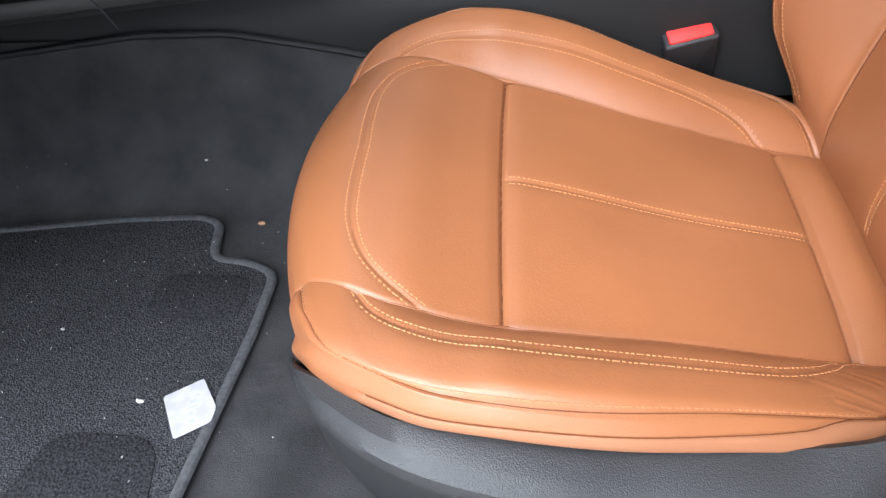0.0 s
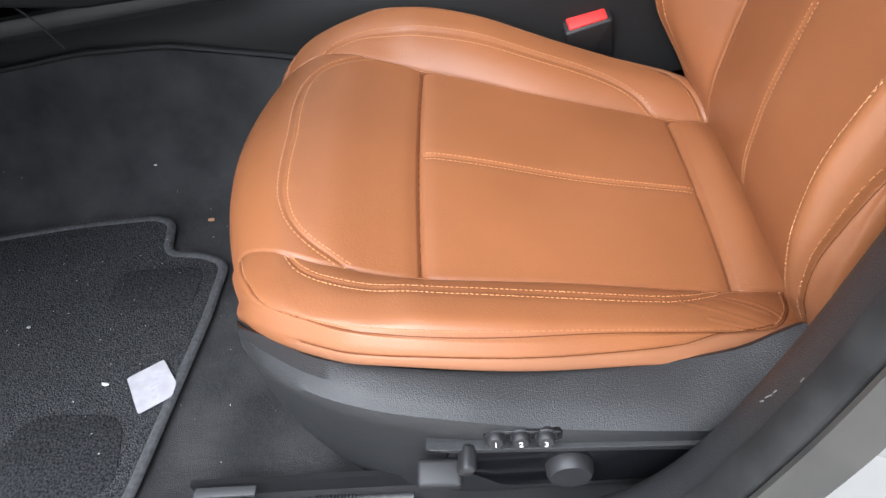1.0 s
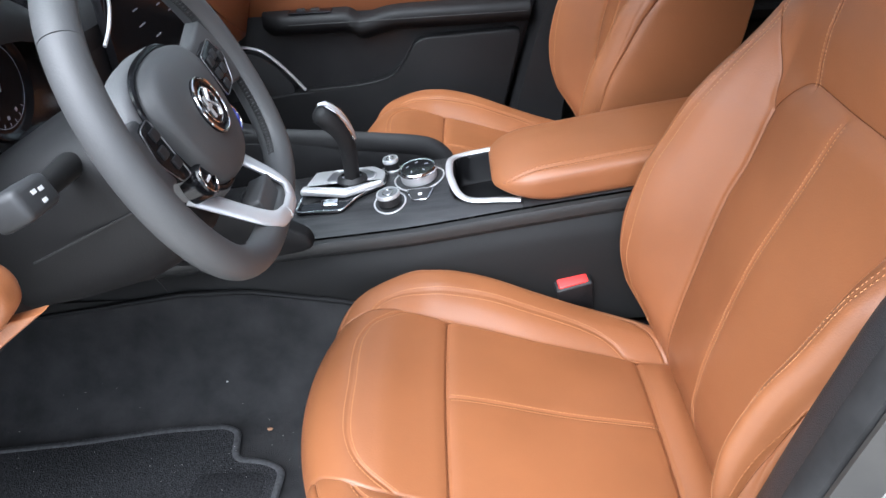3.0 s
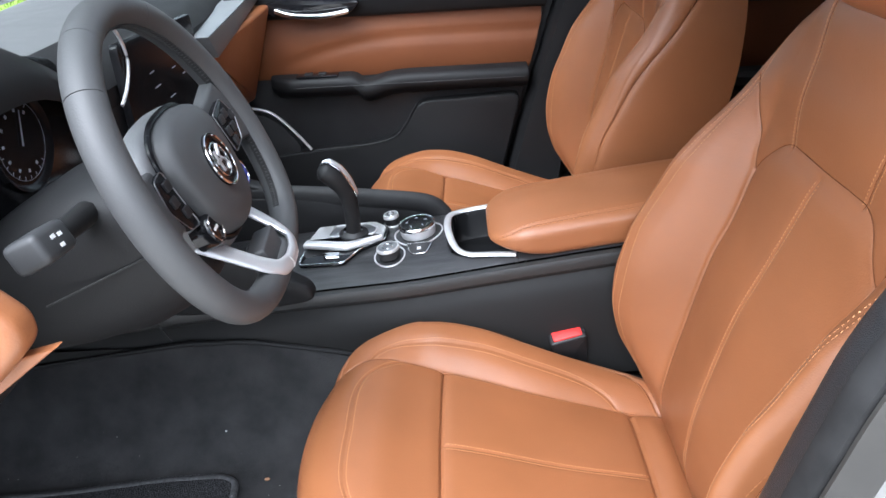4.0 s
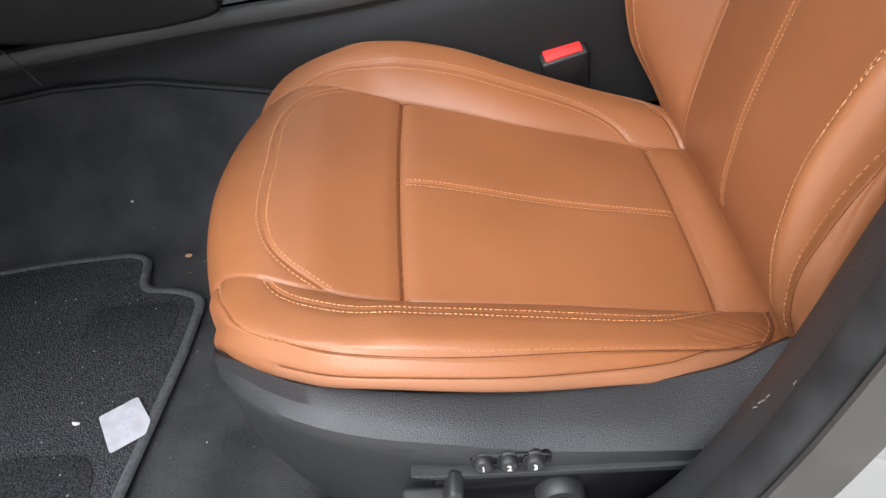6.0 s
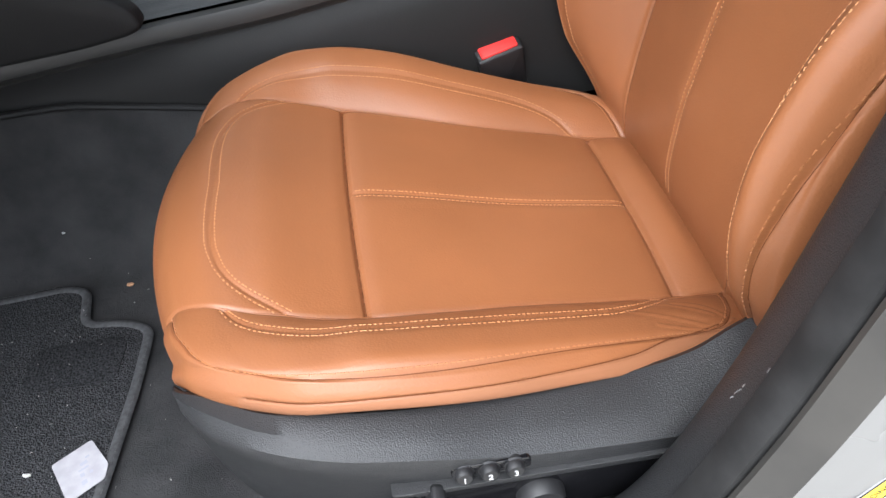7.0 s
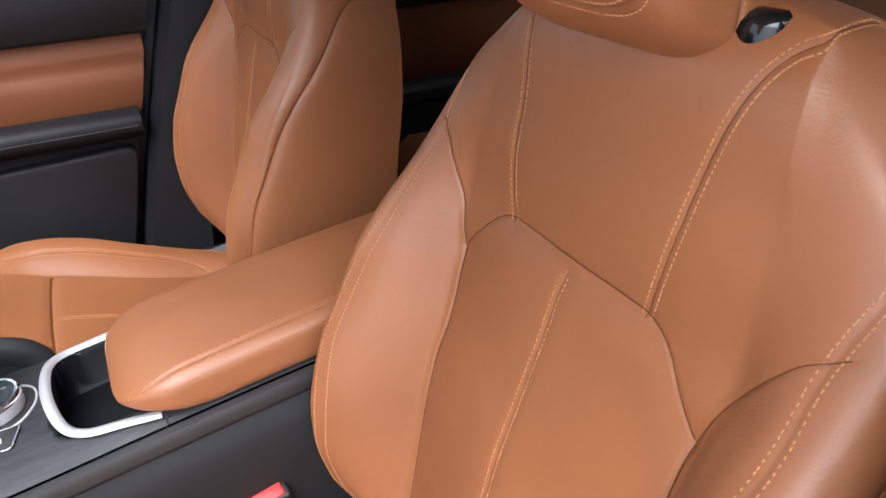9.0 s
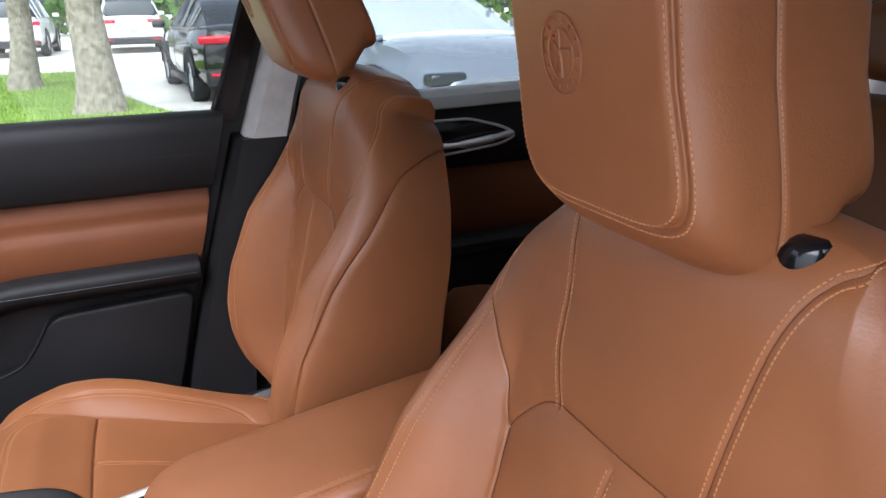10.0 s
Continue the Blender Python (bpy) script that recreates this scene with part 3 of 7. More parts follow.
def back_surface():
    s_of, (fx, fz, fvc, fw, fhb, fxb) = table(BACK)
    QM = 0.40
    S, Q = np.arange(0, s_of[-1], 0.0017), np.arange(-QM, QM + 1e-6, 0.0017)
    X, Z, VC, W, HB, XB = (f(S)[:, None] for f in (fx, fz, fvc, fw, fhb, fxb))
    dx, dz = np.gradient(X[:, 0])[:, None], np.gradient(Z[:, 0])[:, None]
    ln = np.hypot(dx, dz)
    nx, nz = -dz / ln, dx / ln
    A = np.abs(Q)[None, :]
    mid, b, c = np.clip(A / QC, 0, 1), np.clip((A - QC) / QB, 0, 1), np.clip((A - QC - QB) / (QM - QC - QB), 0, 1)
    v = mid * VC + (W - VC) * BACK_V(b)
    upper = np.clip((Z - 0.86) / 0.08, 0, 1)
    h = 0.004 * (1 - mid**2) * upper - 0.004 * upper * mid**2
    wing = np.clip((Z - np.interp(A, [0.16, 0.21, 0.262, 0.30], [0.830, 0.885, 0.925, 0.930])) / 0.10, 0, 1)
    h = h + (A > QC) * (HB + 0.006) * (BACK_H(b) + 0.10) / 1.1 * (1 - 0.72 * wing * wing * (3 - 2 * wing))
    h = h - 0.012 * upper * b**2
    xs, zs = X + nx * h, Z + nz * h * 0.4
    xb = np.maximum(XB, X + 0.004)
    e = np.sin(c * math.pi / 2)
    x = xs + (xb - xs) * c**1.35
    z = zs + (np.minimum(zs, 1.082) - zs) * e
    high = np.clip((Z - 0.90) / 0.14, 0, 1)
    y = v + 0.010 * np.sin(math.pi * c**0.7) - 0.012 * c * c - 0.006 * c * c * high
    z = z - 0.030 * c**2.5 * high
    # plump insert
    x = x - DISH * (1 - mid**2) * np.exp(-(((Z - 0.68) / 0.18) ** 4))
    z = z - 0.046 * np.clip((Z - 0.95) / 0.14, 0, 1) ** 1.5 * np.clip(A / (QC + QB), 0, 1) ** 2.2 * (1 - 0.55 * np.clip((X - 0.475) / 0.06, 0, 1))
    # the shoulders are stretched smooth over the padding
    y = y + 0 * A
    soft = np.clip((Z - 0.86) / 0.06, 0, 1) * np.clip((A - 0.165) / 0.03, 0, 1) * np.clip((0.36 - A) / 0.05, 0, 1)
    kernel = lambda n: np.exp(-0.5 * (np.arange(-3 * n, 3 * n + 1) / n) ** 2) / np.exp(-0.5 * (np.arange(-3 * n, 3 * n + 1) / n) ** 2).sum()
    blur = lambda a, n, ax: np.apply_along_axis(lambda r: np.convolve(np.pad(r, 3 * n, "reflect", reflect_type="odd"), kernel(n), "valid"), ax, a)
    x, y, z = (a + soft * (blur(blur(a, 12, 0), 9, 1) - a) for a in (x, y, z))
    P = np.stack([x, np.broadcast_to(y * np.sign(Q)[None, :], x.shape), z], -1)
    front = np.arange(0, s_of[14], 0.001)
    tau = lambda w: float(np.interp(w, fz(front), front))

    def at(w, vv):
        """The (s, q) of a place on the front at height w and half width vv."""
        s = tau(w)
        vc, ww = float(fvc(s)), float(fw(s))
        if vv <= vc:
            return s, vv / vc * QC
        k = np.linspace(0, 1, 60)
        return s, QC + QB * float(np.interp((vv - vc) / (ww - vc), BACK_V(k), k))

    kink = (tau(TOP[0][0]), TOP[0][1])
    top_line = [(tau(w), q) for w, q in TOP]
    seams = [
        seam(top_line + [(s, -q) for s, q in top_line[-2::-1]], 0.0013, 0.0018, 0.0022, 0.014, fold=0.0004),
        seam([(tau(0.46), 0), (tau(0.7), 0), (tau(0.894), 0)], 0.0012, 0.0016, 0.0012, 0.008, (-0.0042, 0.0042))]
    for g in (-1, 1):
        k = lambda w, vv: (at(w, vv)[0], g * at(w, vv)[1])
        ridge = [k(w, vv) for w, vv in RIDGE] + [(tau(w), g * q) for w, q in RIDGE_TOP] + [(s_of[-3], g * 0.285), (s_of[-1], g * 0.27)]
        seams += [
            seam([(tau(0.44), g * QC), (tau(0.55), g * QC), (tau(0.7), g * QC), (kink[0], g * QC)], 0.0028, 0.0022, 0.0, 0.008, fold=0.0007),
            seam(ridge, 0.0010, 0.0016, 0.0006, 0.008, (-0.0046, 0.0046), 0.0042, 0.0029, 0.0014),
            seam([(kink[0], g * kink[1]), *[k(w, vv) for w, vv in WING], (tau(WING_END[0][0]), g * WING_END[0][1])], 0.0014, 0.0018, 0.0012, 0.014, fold=0.0004),
            seam([(tau(w), g * q) for w, q in UPPER] + [(s_of[-3], g * 0.165), (s_of[-1], g * 0.19)], 0.0014, 0.0014, 0.0010, 0.008, (-0.0046, 0.0046), 0.0042, 0.0029, 0.0014, fold=0.0003),
            seam([(tau(w), g * q) for w, q in SIDE], 0.003, 0.002, 0.002, 0.008, (-0.004 * g,), 0.0065, 0.0046, 0.0014, True, fold=0.0003)]
    si, qs = (S[:-1] + S[1:])[:, None] / 2, (Q[:-1] + Q[1:])[None, :] / 2
    qi = np.abs(qs)
    tq = np.array([q for s, q in top_line][::-1])
    ts = np.array([s for s, q in top_line][::-1])
    s_top = np.interp(qi, tq, ts)
    up_q = np.interp(si, [tau(w) for w, q in UPPER] + [s_of[-3], s_of[-1]], [q for w, q in UPPER] + [0.165, 0.19])
    wq = [(kink[0], QC)] + [at(w, vv) for w, vv in WING] + [(tau(WING_END[0][0]), WING_END[0][1])]
    wing_s = np.interp(qi, [q for _, q in wq], [t for t, _ in wq])
    side_q = np.interp(si, [tau(w) for w, q in SIDE], [q for w, q in SIDE])
    region = np.where((qi <= QC) & (si < s_top), 0, np.where((si > tau(0.89)) & (qi < up_q), 1, 2))
    region = np.where((qi > QC) & (si < wing_s), 3, region)
    region = np.where(qi > side_q, 4, region)
    region = np.where((region >= 2) & (qs > 0), region + 3, region)
    names = {0: ("back_insert", LEATHER, ""), 1: ("upper_panel", LEATHER, ""), 2: ("shoulder_panel", LEATHER, ""), 5: ("shoulder_panel", LEATHER, ""),
             3: ("back_bolster", LEATHER, ""), 6: ("back_bolster", LEATHER, ""), 4: ("back_side_panel", LEATHER_SIDE, ""), 7: ("back_side_panel", LEATHER_SIDE, "")}
    return P, S, Q, seams, region, names


def headrest_surface():
    """A padded block with a flat front panel; wrapped as rings from the front's middle to the rear's middle."""
    S, Q = np.linspace(0, 1, 240), np.linspace(0, 2 * math.pi, 420)
    cz, hz, hy, x0, x1 = 1.1815, 0.1079, 0.0963, 0.388, 0.5338
    depth = line([0, 0.36, 0.44, 0.52, 0.62, 0.78, 0.88, 1.0], [x0, x0 + 0.004, x0 + 0.016, x0 + 0.040, x0 + 0.075, x1 - 0.012, x1, x1 + 0.004])
    size = line([0, 0.36, 0.44, 0.52, 0.62, 0.78, 0.86, 1.0], [0.0, 0.77, 0.915, 0.985, 1.0, 0.985, 0.92, 0.0])
    s, q = S[:, None], Q[None, :]
    n = 5.0
    r = (np.abs(np.cos(q)) ** n + np.abs(np.sin(q)) ** n) ** (-1 / n)
    y, z = hy * size(s) * r * np.cos(q), hz * size(s) * r * np.sin(q)
    low = np.clip(-z / hz, 0, 1)
    x = depth(s) + 0.066 * (y**2) * np.clip((0.85 - s) / 0.35, 0, 1) + 0.0034 * low**2 * np.clip((0.62 - s) / 0.25, 0, 1) + 0 * q
    y = y * (1 + 0.15 * low)
    x = x - 0.16 * (z - 0.02)
    z = z - 0.034 * np.clip((x - 0.42) / 0.08, 0, 1) * low * (1 - 1.5 * np.clip((x - 0.48) / 0.05, 0, 1))
    return np.stack([x, y + 0.0177, cz + z], -1), S, Q


# ==== the seats ====
def build_headrest(seat, back):
    P, S, Q = headrest_surface()
    N = normals_of(P)
    if N[20, 30, 0] > 0:
        N = -N
    for s0, deep, wide in ((0.402, 0.0035, 0.007), (0.5975, 0.0022, 0.006)):
        P -= N * (deep * np.exp(-(((S - s0) / wide) ** 2)))[:, None, None]
    n, m = P.shape[:2]
    idx = np.arange(n * m).reshape(n, m)
    quads = np.stack([idx[:-1, :-1], idx[:-1, 1:], idx[1:, 1:], idx[1:, :-1]], -1)
    flat = P.reshape(-1, 3)
    head = None
    for name, a, b, label in (("headrest", 0.5975, 1.0, ""), ("headrest_front_panel", 0.0, 0.402, ""), ("headrest_band", 0.402, 0.5975, "")):
        rows = (S[:-1] >= a - 1e-6) & (S[:-1] < b)
        q = quads[rows].reshape(-1, 4)
        used, inv = np.unique(q, return_inverse=True)
        me = bpy.data.meshes.new(name)
        me.from_pydata(flat[used].tolist(), [], inv.reshape(-1, 4).tolist())
        me.shade_smooth()
        ob = obj(name, me, LEATHER, head or seat, label, False)
        head = head or ob
    vs, fs = [], []
    N = normals_of(P)
    if N[20, 30, 0] > 0:
        N = -N
    for s0, pitch, fat in ((0.383, 0.0042, 0.0013), (0.420, 0.0042, 0.0013), (0.604, 0.0036, 0.0008)):
        i = int(np.argmin(np.abs(S - s0)))
        ring, nr = P[i], N[i]
        d = np.r_[0, np.cumsum(np.linalg.norm(np.diff(ring, axis=0), axis=1))]
        for t in np.arange(0, d[-1], pitch):
            p = np.array([np.interp(t, d, ring[:, k]) for k in range(3)])
            e = np.array([np.interp(t + 0.002, d, ring[:, k]) for k in range(3)]) - p
            e /= max(np.linalg.norm(e), 1e-9)
            nn = np.array([np.interp(t, d, nr[:, k]) for k in range(3)])
            w = np.cross(nn, e)
            o = len(vs)
            for a, b, h in ((-1, -1, -0.0004), (1, -1, -0.0004), (1, 1, -0.0004), (-1, 1, -0.0004), (-0.7, -0.6, 0.0007), (0.7, -0.6, 0.0007), (0.7, 0.6, 0.0007), (-0.7, 0.6, 0.0007)):
                vs.append(p + e * a * 0.0016 + w * b * fat / 2 + nn * h)
            fs += [(o, o + 1, o + 5, o + 4), (o + 1, o + 2, o + 6, o + 5), (o + 2, o + 3, o + 7, o + 6), (o + 3, o, o + 4, o + 7), (o + 4, o + 5, o + 6, o + 7)]
    raw("stitching", vs, fs, THREAD, head, "row of small thread stitches", False)["kind"] = "stuff"
    # the crest pressed into the front: two rings and a few plain bars
    bm = bmesh.new()
    f = lambda y, z: Vector((0.3882 + 0.066 * y * y - 0.16 * (z - 1.2015), y + 0.030, z))
    for r in (0.0225, 0.0140):
        tube([f(r * math.cos(t), 1.192 + r * 1.12 * math.sin(t)) for t in np.linspace(0, 2 * math.pi, 48, endpoint=False)], 0.0009, 6, True, bm)
    for pts in (((0, -0.0145), (0, 0.0145)), ((-0.012, 0.003), (0, 0.003))):
        tube([f(a, 1.192 + b) for a, b in pts], 0.0010, 6, False, bm)
    tube([f(0.005 + 0.003 * math.sin(9 * t), 1.192 + 0.022 * (t - 0.5)) for t in np.linspace(0, 1, 20)], 0.0012, 6, False, bm)
    for k in range(14):
        t = 2 * math.pi * k / 14
        tube([f(0.0170 * math.cos(t), 1.192 + 0.0190 * math.sin(t)), f(0.0198 * math.cos(t), 1.192 + 0.0222 * math.sin(t))], 0.0007, 6, False, bm)
    part("crest", bm, LEATHER, head, "round crest embossed in the leather")
    for y in (-0.088, 0.090):
        part("headrest_post", tube([(0.470, y * 0.72, 1.125), (0.486, y * 0.9, 1.03)], 0.006, 14), STEEL, head, "polished steel post")
        col = lathe([(0, 0.013), (0.6, 0.0125), (0.86, 0.010), (1.0, 0.004), (1.0, -0.01)], 32, pose(0.493, y, 1.079, 0, 6, 0) @ Matrix.Diagonal((0.022, 0.019, 1.0, 1.0)))
        part("post_guide", col, PIANO, back, "gloss black post guide")
    return head


def build_seat():
    seat = thing("car_seat", "tan leather front car seat with contrast stitching, slightly creased", "car seat", "front seats", at=(0, -0.379, 0))
    pan = bmesh.new()
    box(pan, (0.09, 0, 0.40), (0.44, 0.36, 0.06), 0.02, 3)
    base = part("cushion", pan, PLASTIC_PLAIN, seat, "dark seat pan under the leather cushion")
    P, S, Q, seams, region, names = cushion_surface()
    sheet(P, S, Q, seams, region, names, base, 1)
    shell = loft([[(x + dx, y * w, z) for dx, y in ((0, -1), (0.02, -0.9), (0.025, 0), (0.02, 0.9), (0, 1), (-0.05, 0.9), (-0.05, -0.9))]
                  for x, z, w in ((0.485, 0.44, 0.18), (0.50, 0.52, 0.21), (0.52, 0.65, 0.225), (0.545, 0.80, 0.225), (0.565, 0.90, 0.190), (0.572, 0.99, 0.130), (0.578, 1.04, 0.08))])
    back = part("backrest", shell, SOFT_BLACK, seat, "dark rear shell behind the leather backrest")
    P, S, Q, seams, region, names = back_surface()
    sheet(P, S, Q, seams, region, names, back, 1)
    build_headrest(seat, back)
    build_side_trim(seat)
    return seat


def build_side_trim(seat):
    """The grained plastic shield along the door side of the cushion, with its switches."""
    # x, inner y, inner z, crest y, crest z, foot y, foot z
    st = [(-0.157, -0.190, 0.512, -0.190, 0.510, -0.184, 0.47), (-0.148, -0.204, 0.522, -0.208, 0.518, -0.198, 0.432), (-0.122, -0.217, 0.524, -0.238, 0.520, -0.222, 0.402),
          (-0.08, -0.243, 0.528, -0.266, 0.522, -0.248, 0.380), (-0.03, -0.253, 0.526, -0.282, 0.518, -0.266, 0.368),
          (0.03, -0.255, 0.516, -0.288, 0.508, -0.276, 0.364), (0.10, -0.248, 0.500, -0.288, 0.489, -0.278, 0.370),
          (0.19, -0.238, 0.486, -0.288, 0.476, -0.278, 0.370), (0.25, -0.234, 0.492, -0.288, 0.472, -0.278, 0.370), (0.29, -0.226, 0.504, -0.288, 0.472, -0.278, 0.370), (0.36, -0.212, 0.522, -0.288, 0.468, -0.278, 0.370)]
    rows = []
    for x, yi, zi, yc, zc, yf, zf in st:
        rows.append([(x, yi + 0.02, zi - 0.03), (x, yi + 0.009, zi - 0.004), (x, yi + 0.004, zi), (x, (yi + yc) / 2, (zi + zc) / 2 + 0.002), (x, yc + 0.008, zc + 0.001), (x, yc + 0.001, zc - 0.004),
                     (x, yc - 0.001, zc - 0.014), (x, (2 * yc + yf) / 3, zc - 0.035), (x, (yc + 2 * yf) / 3 - 0.001, (zc + zf) / 2 - 0.01), (x, yf, zf), (x, yf + 0.06, zf), (x, yi + 0.05, zf + 0.02)])
    fine = []
    cols = [smooth_path(c, 6) for c in zip(*rows)]
    for i in range(len(cols[0])):
        fine.append([c[i] for c in cols])
    trim = part("side_shield", loft(fine), PLASTIC, seat, "grained black plastic seat side shield, scuffed")
    # recess with a ribbed strip, the memory buttons and the power switches
    part("switch_recess", slab(rounded([(0.02, 0.470), (0.24, 0.454), (0.25, 0.398), (0.06, 0.396), (0.012, 0.440)], 0.01), "y", -0.2885, -0.262, 0.002), PIANO, trim, "gloss black switch recess")
    part("ledge", slab([(0.0, 0.4725), (0.26, 0.4545), (0.26, 0.4475), (0.02, 0.4655)], "y", -0.2925, -0.27, 0.001), PLASTIC, trim)
    part("button_strip", slab(rounded([(0.045, 0.4905), (0.105, 0.4855), (0.105, 0.4725), (0.045, 0.4775)], 0.004), "y", -0.2895, -0.27, 0.001), PIANO, trim)
    for k, x in enumerate((0.054, 0.073, 0.092)):
        m = Matrix.Translation((x, -0.2905, 0.484 - 0.08 * (x - 0.054) - 0.001)) @ pose(0, 0, 0, 82, 0, 0)
        b = part("memory_button", lathe([(0, 0.006), (0.0055, 0.0058), (0.007, 0.004), (0.0072, 0), (0.0085, -0.001), (0.0085, -0.004)], 24, m), PLASTIC_PLAIN, trim, "round black memory button")
        cu = bpy.data.curves.new("numeral", "FONT")
        cu.body, cu.size, cu.align_x, cu.align_y, cu.extrude = str(k + 1), 0.0078, "CENTER", "CENTER", 0.0002
        t_ob = new("numeral", cu)
        dg = bpy.context.evaluated_depsgraph_get()
        me = bpy.data.meshes.new_from_object(t_ob.evaluated_get(dg))
        bpy.data.objects.remove(t_ob)
        me.transform(m @ Matrix.Translation((0, -0.001, 0.0063)))
        obj("numeral", me, INK, b, "white printed numeral", False)
    part("cushion_switch", one_box((0.008, -0.296, 0.440), (0.036, 0.022, 0.020), 0.004, 3, pose(0, 0, 0, 16, 4, 0)), PLASTIC_PLAIN, trim, "black seat cushion switch bar")
    part("recline_switch", one_box((0.031, -0.297, 0.463), (0.012, 0.022, 0.017), 0.004, 3, pose(0, 0, 0, 8, 25, 0)), PLASTIC_PLAIN, trim, "black recliner switch")
    m = Matrix.Translation((0.112, -0.288, 0.430)) @ pose(0, 0, 0, 90, 0, 0)
    part("lumbar_knob", lathe([(0, 0.010), (0.010, 0.012), (0.0165, 0.012), (0.019, 0.008), (0.0195, 0)], 32, m), PLASTIC_PLAIN, trim, "round black lumbar control")


driver_seat = build_seat()


def recline(seat, turn, lift, nod):
    """Sets the backrest of a copied seat more upright."""
    pivot = Vector((0.34, 0, 0.45))
    m = Matrix.Translation(pivot + Vector((0.006, 0, lift))) @ pose(0, 0, 0, 0, turn, 0) @ Matrix.Translation(-pivot)
    for c in seat.children:
        if c.name.startswith(("backrest", "headrest")):
            c.matrix_basis = m
        if c.name.startswith("headrest"):
            base = Vector((0.505, 0, 1.075))
            c.matrix_basis = m @ Matrix.Translation(base + Vector((0.007, 0.0165, 0.027))) @ pose(0, 0, 0, 0, nod, 0) @ Matrix.Translation(-base)
        if c.name.startswith("side_shield"):
            c.matrix_basis = Matrix.Translation((0, 0, -0.035)) @ Matrix.Diagonal((1, -1, 1, 1))


passenger_seat = copy_thing(driver_seat, Matrix.Translation((0, 0.379, 0.004)))
recline(passenger_seat, -5.4, 0.020, -5.2)
tagged(passenger_seat, "tan leather front passenger seat with an upright backrest")

# ==== floor, tunnel and body shell ====
def tunnel_edge(x):
    return float(np.interp(x, [-0.9, -0.76, -0.546, -0.427, -0.318, -0.18, 0.0, 0.4], [0.47, 0.494, 0.522, 0.537, 0.537, 0.51, 0.46, 0.42]))


rows = []
for x in np.arange(-1.1, 2.01, 0.03):
    ze = tunnel_edge(x)
    fl = 0.352 + 0.10 * max(0, -0.75 - x) * 4
    prof = [(-0.70, fl + 0.045), (-0.685, fl + 0.02), (-0.66, fl + 0.003), (-0.60, fl), (-0.40, fl), (-0.27, fl), (-0.225, fl + 0.006), (-0.195, fl + 0.03), (-0.172, fl + 0.075), (-0.155, (fl + 0.09 + ze) / 2), (-0.142, ze - 0.01), (-0.136, ze), (-0.120, ze - 0.004), (-0.10, ze - 0.03)]
    prof = prof + [(-y, z) for y, z in prof[::-1]]
    rows.append([(x, y, z + 0.004 * noise.noise((x * 9, y * 9, 3))) for y, z in prof])
floor = part("floor", loft(rows, False, False), CARPET)
tagged(floor, "black felt carpet over the car floor and tunnel sides, dusty", "carpet", kind="structure")
# rolled edge of the carpet along the tunnel
edge = bmesh.new()
for g in (-1, 1):
    tube([(x, g * 0.1355, tunnel_edge(x) + 0.001) for x in np.arange(-1.05, 0.36, 0.02)], 0.004, 8, False, edge)
tagged(part("carpet_edge", edge, SOFT_BLACK), "black folded edge of the carpet on the tunnel", "trim", kind="structure")
tagged(part("underbody", one_box((0.5, 0, 0.29), (3.4, 1.5, 0.06), 0.01), PLASTIC_PLAIN), "dark underbody of the car", "car body", kind="structure")
part("sill_right", one_box((0.3, 0.765, 0.345), (3.2, 0.11, 0.16), 0.02), PLASTIC_PLAIN)["kind"] = "structure"
part("bulkhead", one_box((-1.12, 0, 0.72), (0.06, 1.5, 0.85), 0.02), PLASTIC_PLAIN)["kind"] = "structure"
part("rear_bulkhead", one_box((2.02, 0, 0.75), (0.06, 1.5, 0.95), 0.02), HEADLINER)["kind"] = "structure"

roof = loft([[(x, y, z0 + 0.05 * (1 - (y / 0.62) ** 2)) for y in np.linspace(-0.56, 0.56, 13)] + [(x, y, z0 + 0.03 + 0.05 * (1 - (y / 0.62) ** 2)) for y in np.linspace(0.56, -0.56, 13)]
             for x, z0 in ((0.02, 1.30), (0.3, 1.345), (0.7, 1.36), (1.1, 1.345), (1.5, 1.28))])
tagged(part("ceiling", roof, HEADLINER), "pale cloth headliner of the car", "headliner", kind="structure")

# door opening on the driver's side: rear pillar foot swept along the opening
path = smooth_path([(-0.9, 0.372), (-0.4, 0.372), (-0.05, 0.374), (0.08, 0.381), (0.150, 0.410), (0.196, 0.475), (0.232, 0.585), (0.256, 0.700), (0.272, 0.780), (0.288, 0.850), (0.305, 0.915), (0.335, 0.985), (0.38, 1.08), (0.43, 1.20), (0.46, 1.30)], 10)


def pillar_strip(name, prof, material, label, parent=None):
    """prof: rows of (y, inset towards the opening)."""
    rows = []
    for i, p in enumerate(path):
        a, b = path[max(i - 1, 0)], path[min(i + 1, len(path) - 1)]
        d = (b - a).normalized()
        n = Vector((-d.y, d.x))
        rows.append([(p.x + n.x * o, y, p.y + n.y * o) for y, o in prof])
    ob = part(name, loft(rows, False, False), material, parent)
    return tagged(ob, label, "pillar trim", kind="structure") if parent is None else ob


